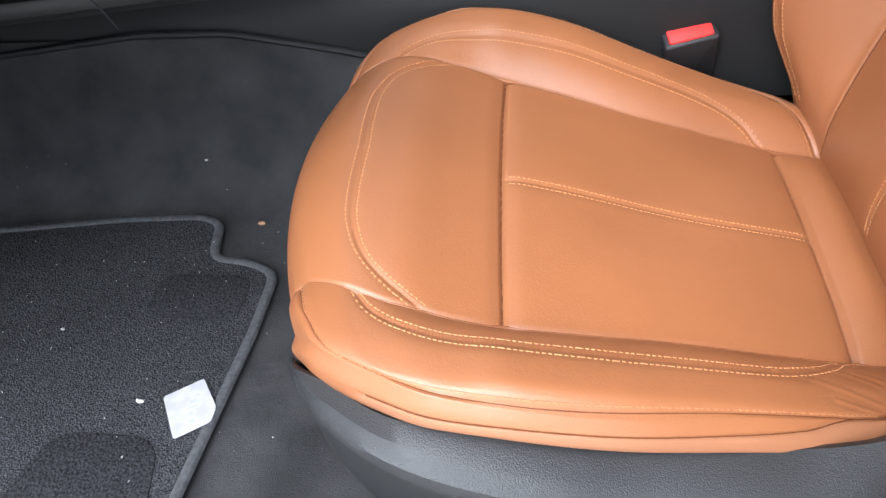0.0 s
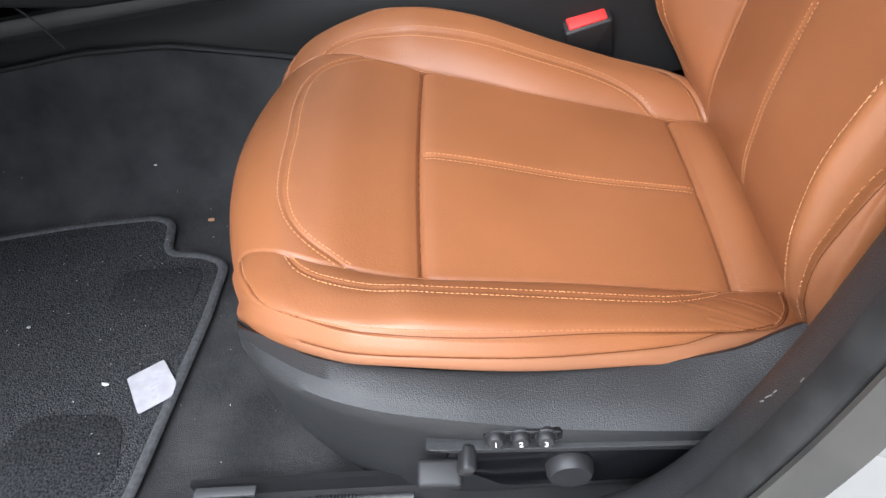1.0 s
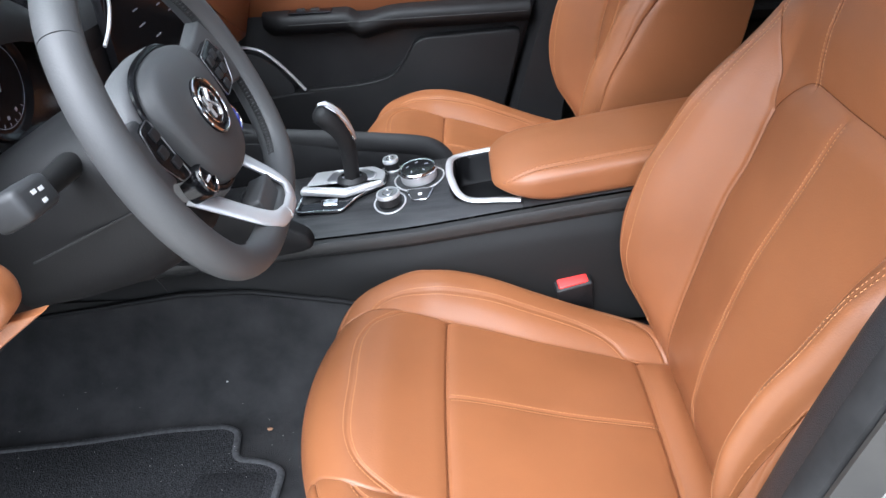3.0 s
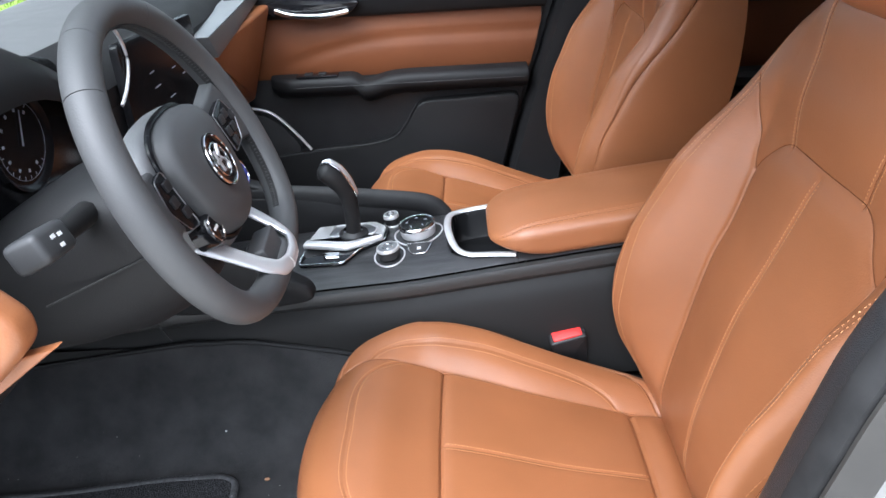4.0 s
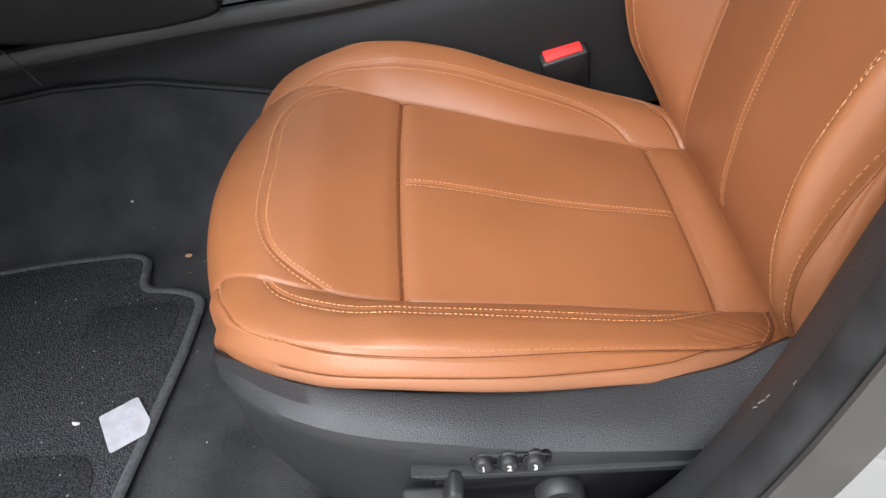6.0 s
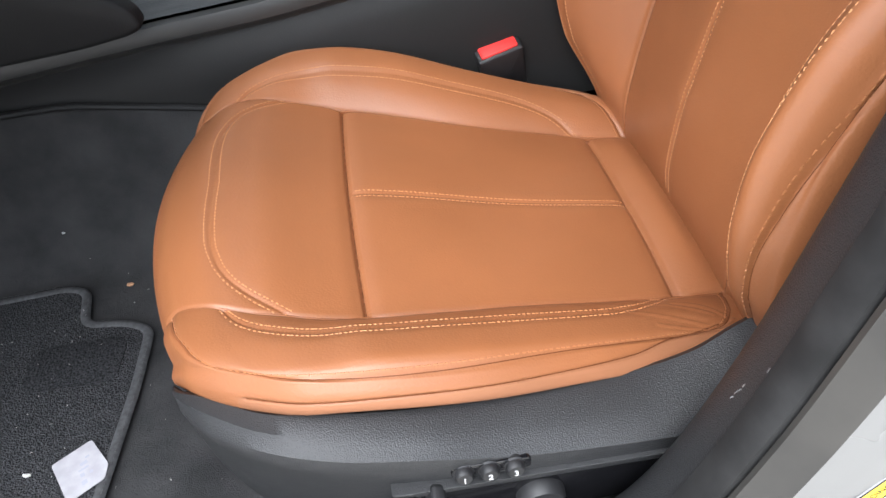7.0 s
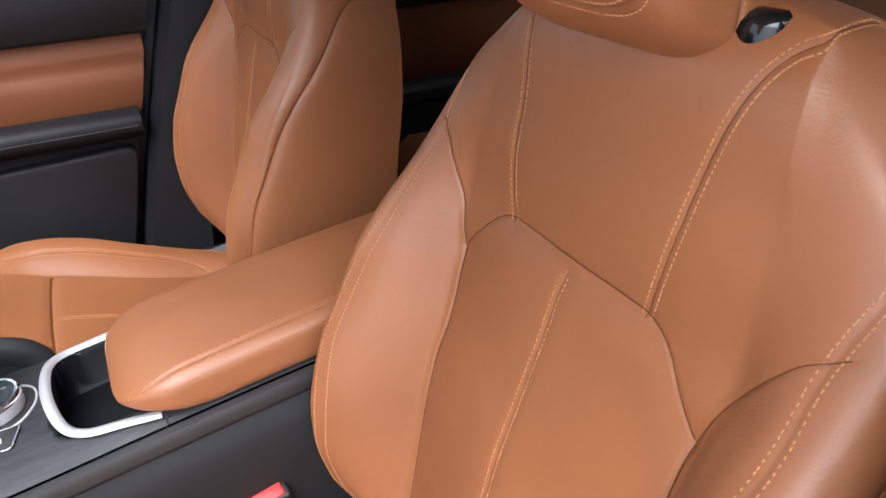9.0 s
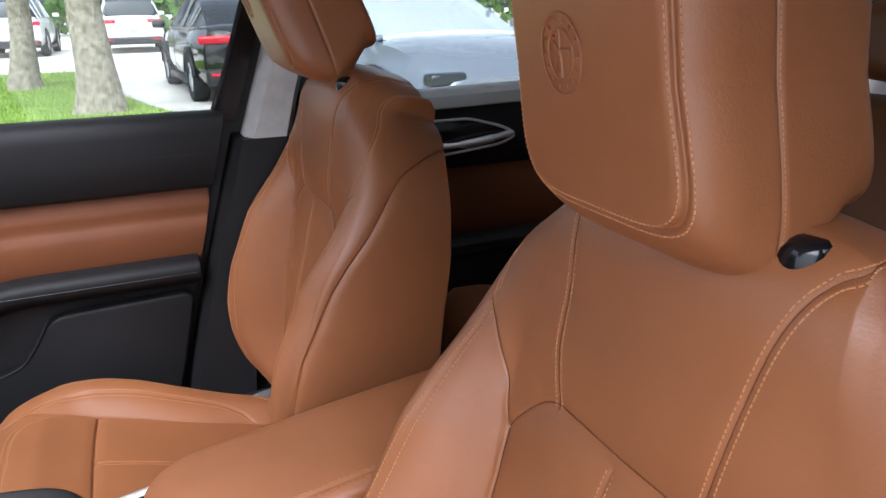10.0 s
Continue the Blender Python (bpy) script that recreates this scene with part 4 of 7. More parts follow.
pillar_strip("pillar_trim_left", [(-0.655, -0.06), (-0.672, -0.022), (-0.680, -0.006), (-0.686, 0.000), (-0.692, 0.003), (-0.704, 0.006), (-0.716, 0.0065)], PLASTIC, "grained black plastic trim around the door opening, scratched")
pillar_strip("door_seal_left", [(-0.716, 0.0055), (-0.718, 0.0095), (-0.724, 0.0115), (-0.735, 0.0115), (-0.7425, 0.0085), (-0.744, 0.000)], RUBBER, "black rubber door seal along the opening")
pillar_strip("body_flange_left", [(-0.744, 0.000), (-0.7455, 0.0065), (-0.749, 0.0065), (-0.756, -0.001), (-0.764, -0.011)], FLANGE, "dark painted flange of the door opening")
pillar_strip("body_side_left", [(-0.764, -0.011), (-0.767, -0.017), (-0.774, -0.036), (-0.782, -0.09), (-0.788, -0.25), (-0.785, -0.6)], BODY, "white painted body side beside the door opening, darkened to read as shaded")
U = Vector((0.5, 0, 0.866))
V = Vector((0.858, -0.135, -0.495)).normalized()
Nn = V.cross(U).normalized()
PL = Matrix.Translation((0.2715, -0.7752, 0.5670)) @ Matrix((U, -V, Nn)).transposed().to_4x4()
lab = thing("placard", "white and yellow tyre placard stuck on the body side", "label")
part("card", slab(rounded([(-0.055, -0.060), (0.050, -0.060), (0.050, 0.004), (-0.055, 0.004)], 0.003), "z", 0.0, 0.0006, 0, 1, PL), PAPER, lab, "", False)
part("yellow_band", slab([(-0.053, -0.0085), (0.048, -0.0085), (0.048, 0.0025), (-0.053, 0.0025)], "z", 0.0006, 0.0010, 0, 1, PL), YELLOW, lab, "yellow printed heading band", False)
for x0, y0, w, h in ((-0.053, -0.0095, 0.101, 0.0007), (-0.053, 0.0025, 0.101, 0.0007), (-0.05, -0.016, 0.06, 0.0022), (-0.05, -0.023, 0.08, 0.002), (-0.05, -0.030, 0.07, 0.002), (-0.05, -0.038, 0.09, 0.002)):
    part("print", slab([(x0, y0), (x0 + w, y0), (x0 + w, y0 + h), (x0, y0 + h)], "z", 0.0006, 0.0011, 0, 1, PL), THREAD_BLACK, lab, "black printed line", False)
cu = bpy.data.curves.new("heading", "FONT")
cu.body, cu.size, cu.align_x, cu.align_y, cu.extrude = "TIRE AND LOADING INFORMATION", 0.0058, "CENTER", "CENTER", 0.0001
t_ob = new("heading", cu)
me = bpy.data.meshes.new_from_object(t_ob.evaluated_get(bpy.context.evaluated_depsgraph_get()))
bpy.data.objects.remove(t_ob)
me.transform(PL @ Matrix.Translation((0.004, -0.003, 0.0012)))
obj("heading", me, THREAD_BLACK, lab, "black printed heading", False)

# pale scuffs on the trim
for k, (x, z, a, n) in enumerate(((0.2165, 0.612, 40, 0.0026), (0.219, 0.6165, 62, 0.0016), (0.231, 0.6265, 75, 0.0022), (0.214, 0.607, 20, 0.0012))):
    sc = part("scuff", slab([(-n, -0.0004), (n, -0.0002), (n * 0.8, 0.0006), (-n * 0.7, 0.0004)], "z", 0, 0.0004, 0, 1, Matrix.Translation((x - 0.0095, -0.7255, z + 0.002)) @ pose(0, 0, 0, 90, 0, 0) @ pose(0, 0, 0, 0, 0, a)), STEEL, bpy.data.objects["door_seal_left"], "", False)

# ==== floor mat and small things on the floor ====
MAT_Z = 0.3605
mat_out = rounded([(-1.0, -0.31), (-0.60, -0.279), (-0.464, -0.261), (-0.368, -0.257), (-0.343, -0.268), (-0.336, -0.325), (-0.287, -0.332), (-0.257, -0.348), (-0.262, -0.43), (-0.274, -0.52), (-0.290, -0.64), (-0.30, -0.67), (-1.0, -0.67)], 0.018, 5)
floor_mat = thing("floor_mat", "charcoal loop-pile floor mat with grey bound edge on the carpet", "floor mat")
part("mat_top", slab(mat_out, "z", MAT_Z - 0.007, MAT_Z + 0.001, 0.002), PILE, floor_mat)
part("binding", tube([(x, y, MAT_Z - 0.001) for x, y in mat_out], 0.0060, 10, True, None, 0.6), BINDING, floor_mat, "grey sewn edge binding")
bm = bmesh.new()
ring = [Vector((x, y, MAT_Z + 0.0035)) for x, y in mat_out]
for a, b in zip(ring, ring[1:] + ring[:1]):
    d = b - a
    for k in range(int(d.length / 0.007)):
        p = a + d * ((k + 0.5) / max(1, int(d.length / 0.007)))
        q = d.normalized() * 0.0022
        inn = Vector((-d.y, d.x, 0)).normalized() * 0.004
        tube([p - q + inn, p + q + inn], 0.0004, 4, False, bm)
part("binding_stitch", bm, BINDING, floor_mat)["kind"] = "stuff"
part("heel_patch", slab(rounded([(-0.385, -0.350), (-0.278, -0.352), (-0.284, -0.418), (-0.388, -0.412)], 0.02), "z", MAT_Z + 0.001, MAT_Z + 0.0022, 0.0008), PILE_FLAT, floor_mat, "flattened darker patch of pile")
part("heel_patch", slab(rounded([(-0.425, -0.548), (-0.318, -0.552), (-0.305, -0.64), (-0.45, -0.64)], 0.03), "z", MAT_Z + 0.001, MAT_Z + 0.0022, 0.0008), PILE_FLAT, floor_mat, "flattened darker patch of pile")

tag = thing("paper_tag", "white square paper label lying on the floor mat", "label")
tq = [(-0.329, -0.511), (-0.2945, -0.489), (-0.273, -0.520), (-0.2735, -0.536), (-0.304, -0.5555)]
part("sheet", slab(rounded(tq, 0.003, 3), "z", MAT_Z + 0.0035, MAT_Z + 0.0043), PAPER, tag, "", False)
ux, uy = Vector((-0.295 + 0.329, -0.490 + 0.511)).normalized(), Vector((0.025, -0.045)).normalized()
for a, b, w, h in ((0.026, 0.020, 0.007, 0.004), (0.024, 0.026, 0.010, 0.002), (0.021, 0.032, 0.004, 0.004), (0.029, 0.034, 0.003, 0.003), (0.020, 0.041, 0.005, 0.005), (0.031, 0.015, 0.004, 0.002)):
    p = Vector(tq[0]) + ux * a + uy * b
    q = [p + ux * s * w / 2 + uy * t * h / 2 for s, t in ((-1, -1), (1, -1), (1, 1), (-1, 1))]
    part("print", slab([(v.x, v.y) for v in q], "z", MAT_Z + 0.0042, MAT_Z + 0.00455), GREY_INK, tag, "grey printed mark", False)
for k, (x, y, z, s) in enumerate(((-0.294, -0.262, 0.3555, 0.004), (-0.352, -0.515, MAT_Z + 0.002, 0.0035), (-0.47, -0.43, MAT_Z + 0.002, 0.0022), (-0.37, -0.135 - 0.06, 0.40, 0.002))):
    bm = bmesh.new()
    bmesh.ops.create_icosphere(bm, subdivisions=1, radius=s)
    for v in bm.verts:
        v.co = Vector((x, y, z)) + Vector((v.co.x * 1.3, v.co.y * 0.8, v.co.z * 0.6)) * (1 + 0.4 * noise.noise(v.co * 900 + Vector((k, 0, 0))))
    tagged(part("crumb", bm, mat("crumb_%s" % "abcd"[k], ((0.45, 0.25, 0.14), (0.5, 0.5, 0.48), (0.35, 0.35, 0.34), (0.4, 0.4, 0.4))[k], 0.9)), "small pale crumb lying on the dark floor", "crumb", "crumbs on the floor")

rl = random.Random(12)
lv, lf = [], []
for _ in range(150):
    x, y = rl.uniform(-0.75, -0.15), rl.uniform(-0.62, -0.16)
    on_mat = x < -0.30 and y < -0.28
    z = (MAT_Z + 0.0022) if on_mat else 0.352 + (0.006 if y > -0.23 else 0.0035) + (0.03 + 1.3 * (y + 0.195) if y > -0.195 else 0) + (0.015 if -0.225 < y <= -0.195 else 0)
    a, n = rl.uniform(0, 6.28), rl.uniform(0.0006, 0.0016)
    o = len(lv)
    lv += [(x + n * math.cos(a), y + n * math.sin(a), z), (x - 0.4 * n * math.sin(a), y + 0.4 * n * math.cos(a), z + 0.0008), (x - n * math.cos(a), y - n * math.sin(a), z), (x + 0.4 * n * math.sin(a), y - 0.4 * n * math.cos(a), z + 0.0008)]
    lf.append((o, o + 1, o + 2, o + 3))
tagged(raw("lint", lv, lf, GREY_TRIM, None, "", False), "tiny pale specks of lint on the carpet", "lint", kind="stuff")

rail = thing("seat_rail", "black and steel seat rail bolted to the floor", "seat rail", at=(0, -0.022, 0))
part("channel", loft([[(x, -0.618, 0.352), (x, -0.618, 0.384), (x, -0.624, 0.386), (x, -0.624, 0.364), (x, -0.657, 0.364), (x, -0.657, 0.386), (x, -0.663, 0.384), (x, -0.663, 0.352)] for x in (-0.222, 0.40)]), PLASTIC_PLAIN, rail, "black rail channel")
part("cover", one_box((-0.186, -0.634, 0.389), (0.056, 0.010, 0.005), 0.002), STALK, rail, "grey end cover strip")
part("lower_cover", slab(rounded([(-0.225, -0.655), (-0.17, -0.655), (-0.10, -0.672), (-0.10, -0.69), (-0.215, -0.69)], 0.006), "z", 0.362, 0.383, 0.003), PLASTIC, rail)
part("bolt", lathe([(0, 0.006), (0.0055, 0.006), (0.006, 0.004), (0.0085, 0.002), (0.0085, 0)], 16, Matrix.Translation((-0.165, -0.640, 0.365))), STEEL, rail, "steel bolt head")
part("spindle", tube([(-0.150, -0.640, 0.374), (-0.02, -0.640, 0.374)], 0.0042, 12), STALK, rail, "steel adjuster spindle")
for k in range(12):
    part("thread_ring", lathe([(0.0042, 0), (0.0058, 0.001), (0.0042, 0.002)], 14, Matrix.Translation((-0.108 + 0.0032 * k, -0.640, 0.374)) @ pose(0, 0, 0, 0, 90, 0)), STALK, rail)

# ==== centre console ====
Z_EDGE = line([-0.75, -0.5, -0.35, -0.2, -0.07, 0.11, 0.28, 0.65], [0.56, 0.583, 0.598, 0.612, 0.622, 0.646, 0.668, 0.705])


def console_z(x, y):
    return Z_EDGE(x) + 0.026 - 0.026 * np.clip(np.abs(y) / 0.115, 0, 1) ** 2


console = thing("centre_console", "black centre console with dark grained trim and silver controls", "centre console")
rows = []
for x in np.arange(-0.80, 0.66, 0.02):
    e = float(Z_EDGE(x))
    half = [(-0.108, e - 0.001), (-0.1165, e - 0.003), (-0.1195, e - 0.010), (-0.1185, e - 0.022), (-0.1135, e - 0.027), (-0.1125, e - 0.031)]
    cheek = [(-0.1125, e - 0.031), (-0.121, e - 0.043), (-0.128, e - 0.06), (-0.131, 0.53), (-0.131, 0.44)]
    rows.append(([(x, y, z) for y, z in half], [(x, y, z) for y, z in cheek]))
for g in (1, -1):
    part("top_edge", loft([[(x, g * y, z) for x, y, z in r[0]] for r in rows], False, False), CONSOLE, console, "satin black edge of the console top")
    part("side_panel", loft([[(x, g * y, z) for x, y, z in r[1]] for r in rows], False, False), CHEEK, console, "soft black console side")
xs, ys = np.arange(-0.40, 0.645, 0.004), np.linspace(-0.1085, 0.1085, 60)
XX, YY = np.meshgrid(xs, ys, indexing="ij")
ZZ = console_z(XX, YY)


def well(cx, cy, hx, hy, n, deep, wall):
    d = ((np.abs(XX - cx) / hx) ** n + (np.abs(YY - cy) / hy) ** n) ** (1 / n)
    return deep * np.clip((1 - d) / wall, 0, 1)


ZZ = ZZ - well(0.085, 0.0, 0.067, 0.076, 6, 0.055, 0.06) - well(-0.305, 0.030, 0.043, 0.043, 2, 0.06, 0.08) - well(-0.320, -0.060, 0.038, 0.038, 2, 0.06, 0.08)
n, m = ZZ.shape
vs = np.stack([XX, YY, ZZ], -1).reshape(-1, 3).tolist()
quads = [(i * m + j, (i + 1) * m + j, (i + 1) * m + j + 1, i * m + j + 1) for i in range(n - 1) for j in range(m - 1)]
deep = (console_z(XX, YY) - ZZ) > 0.003
qd = [q for q in quads if deep.reshape(-1)[q[0]]]
qt = [q for q in quads if not deep.reshape(-1)[q[0]]]
raw("top_trim", vs, qt, WOOD, console, "dark grained trim on top of the console")
raw("storage_well", vs, qd, WELL, console, "black storage well and cup holders")
tub = lambda cx, cy, r, dz=0.0: [(cx + r * math.cos(t), cy + r * math.sin(t), float(console_z(cx + r * math.cos(t), cy + r * math.sin(t))) + dz) for t in np.linspace(0, 2 * math.pi, 40, endpoint=False)]
part("cup_ring", tube(tub(-0.305, 0.030, 0.044, 0.001), 0.003, 8, True), PLASTIC_PLAIN, console)
part("cup_ring", tube(tub(-0.320, -0.060, 0.039, 0.001), 0.003, 8, True), PLASTIC_PLAIN, console)
uf = smooth_path([(x, y, float(console_z(x, y)) + 0.003) for x, y in ((0.15, 0.092), (0.085, 0.089), (0.040, 0.083), (0.020, 0.066), (0.0145, 0.030), (0.0165, -0.018), (0.028, -0.062), (0.048, -0.081), (0.085, -0.089), (0.124, -0.0965))], 6)
part("well_frame", tube(uf, 0.0062, 10, False, None, 0.55), SILVER, console, "satin silver frame round the storage well")
part("far_rail", tube(smooth_path([(x, y, z) for x, y, z in ((-0.55, 0.135, 0.70), (-0.40, 0.128, 0.690), (-0.25, 0.121, 0.680), (-0.12, 0.118, 0.668), (-0.03, 0.117, 0.655), (0.0, 0.114, 0.636), (0.005, 0.112, 0.62))], 6), 0.013, 12, False, None, 1.6), SOFT_BLACK, console, "padded black rail")
part("far_cheek", slab([(-0.6, 0.58), (0.0, 0.62), (-0.02, 0.652), (-0.25, 0.678), (-0.6, 0.70)], "y", 0.108, 0.132, 0.003), SOFT_BLACK, console)
knee = rounded([(-0.196, 0.622), (-0.203, 0.643), (-0.245, 0.669), (-0.33, 0.705), (-0.52, 0.76), (-0.60, 0.62), (-0.40, 0.598), (-0.27, 0.606), (-0.214, 0.614)], 0.02, 6)
part("knee_pad", slab(knee, "y", -0.146, -0.116, 0.006, 3), SOFT_BLACK, console, "padded black knee panel")
part("knee_pad", slab(knee, "y", 0.116, 0.146, 0.006, 3), SOFT_BLACK, console, "padded black knee panel")
part("panel_joint", tube(smooth_path([(-0.515, -0.1335, 0.634), (-0.482, -0.1335, 0.604), (-0.462, -0.1335, 0.575), (-0.447, -0.1345, 0.545)], 6), 0.0012, 6), THREAD_BLACK, console, "dark joint line between side panels")
part("joint", tube([(0.127, y, float(console_z(0.127, y)) + 0.0004) for y in np.linspace(-0.1085, -0.085, 6)] + [(0.124, -0.119, float(Z_EDGE(0.124)) - 0.008)], 0.0009, 6), THREAD_BLACK, console, "thin joint line")

# gear selector
gear = thing("gear_selector", "black leather gear selector with silver cap and plate", "gear lever")


def plate(pts, dz0, dz1, bevel, seg=2):
    """A plate that follows the console's slope."""
    bm = slab(pts, "z", dz0, dz1, bevel, seg)
    for v in bm.verts:
        v.co.z += float(console_z(v.co.x, v.co.y))
    return bm


plinth = rounded([(-0.238, -0.060), (-0.160, -0.066), (-0.134, -0.034), (-0.092, -0.012), (-0.089, 0.040), (-0.114, 0.084), (-0.230, 0.088)], 0.009)
part("base_plate", plate(plinth, 0.0, 0.006, 0.002), PIANO, gear, "gloss black surround")
part("surround_edge", tube([(x * 0.985 - 0.0025, y * 0.97, float(console_z(x, y)) + 0.0062) for x, y in plinth], 0.0013, 6, True), CHROME, gear, "bright outline of the surround")
deck = rounded([(-0.233, -0.012), (-0.157, -0.034), (-0.097, -0.012), (-0.094, 0.032), (-0.119, 0.074), (-0.222, 0.080)], 0.010)
part("silver_plate", plate(deck, 0.006, 0.011, 0.002, 3), SILVER, gear, "satin silver plate")
part("gate", plate(rounded([(-0.194, 0.010), (-0.150, 0.000), (-0.113, 0.006), (-0.112, 0.030), (-0.132, 0.056), (-0.188, 0.060)], 0.01), 0.0108, 0.0122, 0.0005), STEEL, gear, "grey metal gate round the lever")
part("gate_edge", tube([(x, y, float(console_z(x, y)) + 0.0122) for x, y in rounded([(-0.196, 0.009), (-0.150, -0.002), (-0.111, 0.004), (-0.110, 0.031), (-0.131, 0.058), (-0.190, 0.062)], 0.01)], 0.0018, 8, True), SILVER, gear, "raised edge of the gate")
part("front_bar", plate(rounded([(-0.236, -0.016), (-0.158, -0.039), (-0.095, -0.016), (-0.095, -0.006), (-0.156, -0.020), (-0.232, 0.002)], 0.005), 0.006, 0.0165, 0.004, 3), SILVER, gear, "raised satin silver bar")
part("release", plate(rounded([(-0.199, -0.037), (-0.193, -0.053), (-0.168, -0.055), (-0.168, -0.040)], 0.003), 0.006, 0.010, 0.002), CHROME, gear, "chrome release key")
part("collar", lathe([(0.026, 0), (0.025, 0.006), (0.019, 0.010), (0.017, 0.012)], 28, Matrix.Translation((-0.148, 0.004, 0.654))), PLASTIC_PLAIN, gear)
lev = smooth_path([(-0.148, 0.003, 0.655), (-0.146, -0.003, 0.690), (-0.146, -0.009, 0.724), (-0.152, -0.014, 0.752), (-0.168, -0.018, 0.777), (-0.186, -0.020, 0.792)], 5)
rad = np.interp(np.linspace(0, 1, len(lev)), [0, 0.3, 0.6, 0.8, 0.93, 1], [0.0128, 0.0130, 0.0150, 0.0180, 0.0165, 0.008])
part("lever", tube(lev, list(rad), 20, False, None, 1.15, (0, 1, 0)), SOFT_BLACK, gear, "black stitched leather lever")
n_ = len(lev)
cap_l, cap_r, rows = [], [], []
for i in range(n_ - 14, n_):
    d = (lev[min(i + 1, n_ - 1)] - lev[i - 1]).normalized()
    up = Vector((0, 1, 0)).cross(d).normalized()
    up = up if up.z + up.x > 0 else -up
    w = 0.0105 * math.sin(math.pi * (0.12 + 0.80 * (i - n_ + 14) / 13)) ** 0.6
    c = lev[i] + up * (rad[i] * 1.10)
    cap_l.append(c + Vector((0, -w, 0)))
    cap_r.append(c + Vector((0, w, 0)))
    rows.append([c + Vector((0, -w, -0.001)), c + up * 0.0022 + Vector((0, -w * 0.5, 0)), c + up * 0.0028, c + up * 0.0022 + Vector((0, w * 0.5, 0)), c + Vector((0, w, -0.001)), c - up * 0.004])
part("cap", loft(rows), SILVER, gear, "silver cap strip")
part("cap_edge", tube(cap_l + cap_r[::-1], 0.0016, 8, True), CHROME, gear, "chrome edge of the cap")
bm = bmesh.new()
for i in range(2, n_ - 2):
    d = (lev[i + 1] - lev[i - 1]).normalized()
    side = Vector((0, 1, 0)).cross(d).normalized()
    side = -side if side.z + side.x > 0 else side
    for k in (-0.35, 0.35):
        p = lev[i] + (side * math.cos(k) + Vector((0, -1, 0)) * 0.9).normalized() * (rad[i] * 1.06) + d * k * 0.004
        tube([p - d * 0.0013, p + d * 0.0013], 0.0006, 4, False, bm)
part("lever_stitching", bm, THREAD_BLACK, gear)["kind"] = "stuff"

# rotary controls
for cx, cy, r, h, gloss in ((-0.083, -0.053, 0.0195, 0.019, False), (-0.086, 0.070, 0.0140, 0.023, False), (-0.036, 0.006, 0.0320, 0.021, True)):
    z0 = float(console_z(cx, cy))
    m = Matrix.Translation((cx, cy, z0)) @ pose(0, 0, 0, 0, -7, 0)
    k = thing("rotary_knob", "black and silver rotary dial on the console" if not gloss else "large silver rotary dial with a gloss black top on the console", "rotary knob", "console knobs")
    part("body", lathe([(r * 0.93, 0.0), (r * 0.95, 0.004), (r * 0.95, h * 0.62), (r, h * 0.66), (r, h * 0.8)], 48, m), SILVER if gloss else PLASTIC_PLAIN, k, "ribbed barrel")
    part("rim", lathe([(r * 0.99, h * 0.66), (r * 1.01, h * 0.78), (r * 0.99, h * 0.93), (r * 0.93, h), (r * 0.84, h * 0.99)], 48, m), CHROME if gloss else SILVER, k, "silver rim")
    part("top", lathe([(0, h * 0.995), (r * 0.5, h * 0.99), (r * 0.86, h * 0.975)], 40, m), PIANO if gloss else STEEL, k, "gloss black top" if gloss else "grey metal top")
    if not gloss:
        part("top_ring", tube([m @ Vector((r * 0.45 * math.cos(t), r * 0.45 * math.sin(t), h)) for t in np.linspace(0, 2 * math.pi, 28, endpoint=False)], 0.0007, 6, True), CHROME, k)
    if gloss:
        for t in range(5):
            a = 2 * math.pi * t / 5 + 0.4
            part("print", slab([(-0.003, -0.0006), (0.003, -0.0006), (0.003, 0.0006), (-0.003, 0.0006)], "z", 0, 0.0003, 0, 1, m @ Matrix.Translation((0.017 * math.cos(a), 0.017 * math.sin(a), h)) @ pose(0, 0, 0, 0, 0, 30 * t)), GREY_INK, k, "small grey print", False)
    part("trim_ring", tube(tub(cx, cy, r * 1.30, 0.0008), 0.0015, 6, True), SILVER, k, "thin bright trim ring")
bt = rounded([(-0.056, -0.030), (-0.012, -0.034), (-0.022, -0.060), (-0.047, -0.058)], 0.004)
key = thing("console_button", "small black button with a bright outline below the dial", "button")
part("key", plate(bt, 0.0, 0.003, 0.001), PLASTIC_PLAIN, key)
part("outline", tube([(x, y, float(console_z(x, y)) + 0.002) for x, y in bt], 0.0010, 6, True), CHROME, key, "bright outline")
part("mark", plate([(-0.037, -0.050), (-0.031, -0.050), (-0.031, -0.044), (-0.037, -0.044)], 0.003, 0.0033, 0), INK, key, "white printed mark", False)

# armrest
arm = thing("armrest", "padded tan leather armrest lid on the console", "armrest")
AT = line([0.08, 0.10, 0.15, 0.25, 0.32, 0.5, 0.62], [0.684, 0.693, 0.703, 0.719, 0.729, 0.750, 0.762])
S, Q = np.linspace(0, 1, 150), np.linspace(0, 2 * math.pi, 241)
s, q = S[:, None], Q[None, :]
x = 0.082 + 0.53 * s + 0 * q
f1 = np.sqrt(np.clip(1 - np.clip(1 - (x - 0.081) / 0.072, 0, 1) ** 2.1, 0, 1))
f2 = np.clip((x - 0.081) / 0.085, 0, 1)
f2 = 1 - (1 - f2) ** 2
zt = AT(x) - 0.006 * (1 - f1)
zb = Z_EDGE(x) + 0.004 + 0.026 * (1 - f2)
zc, hz = (zt + zb) / 2, (zt - zb) / 2 * (0.30 + 0.70 * f1)
zc = zc - 0.004 * (1 - f1)
ex = 3.4
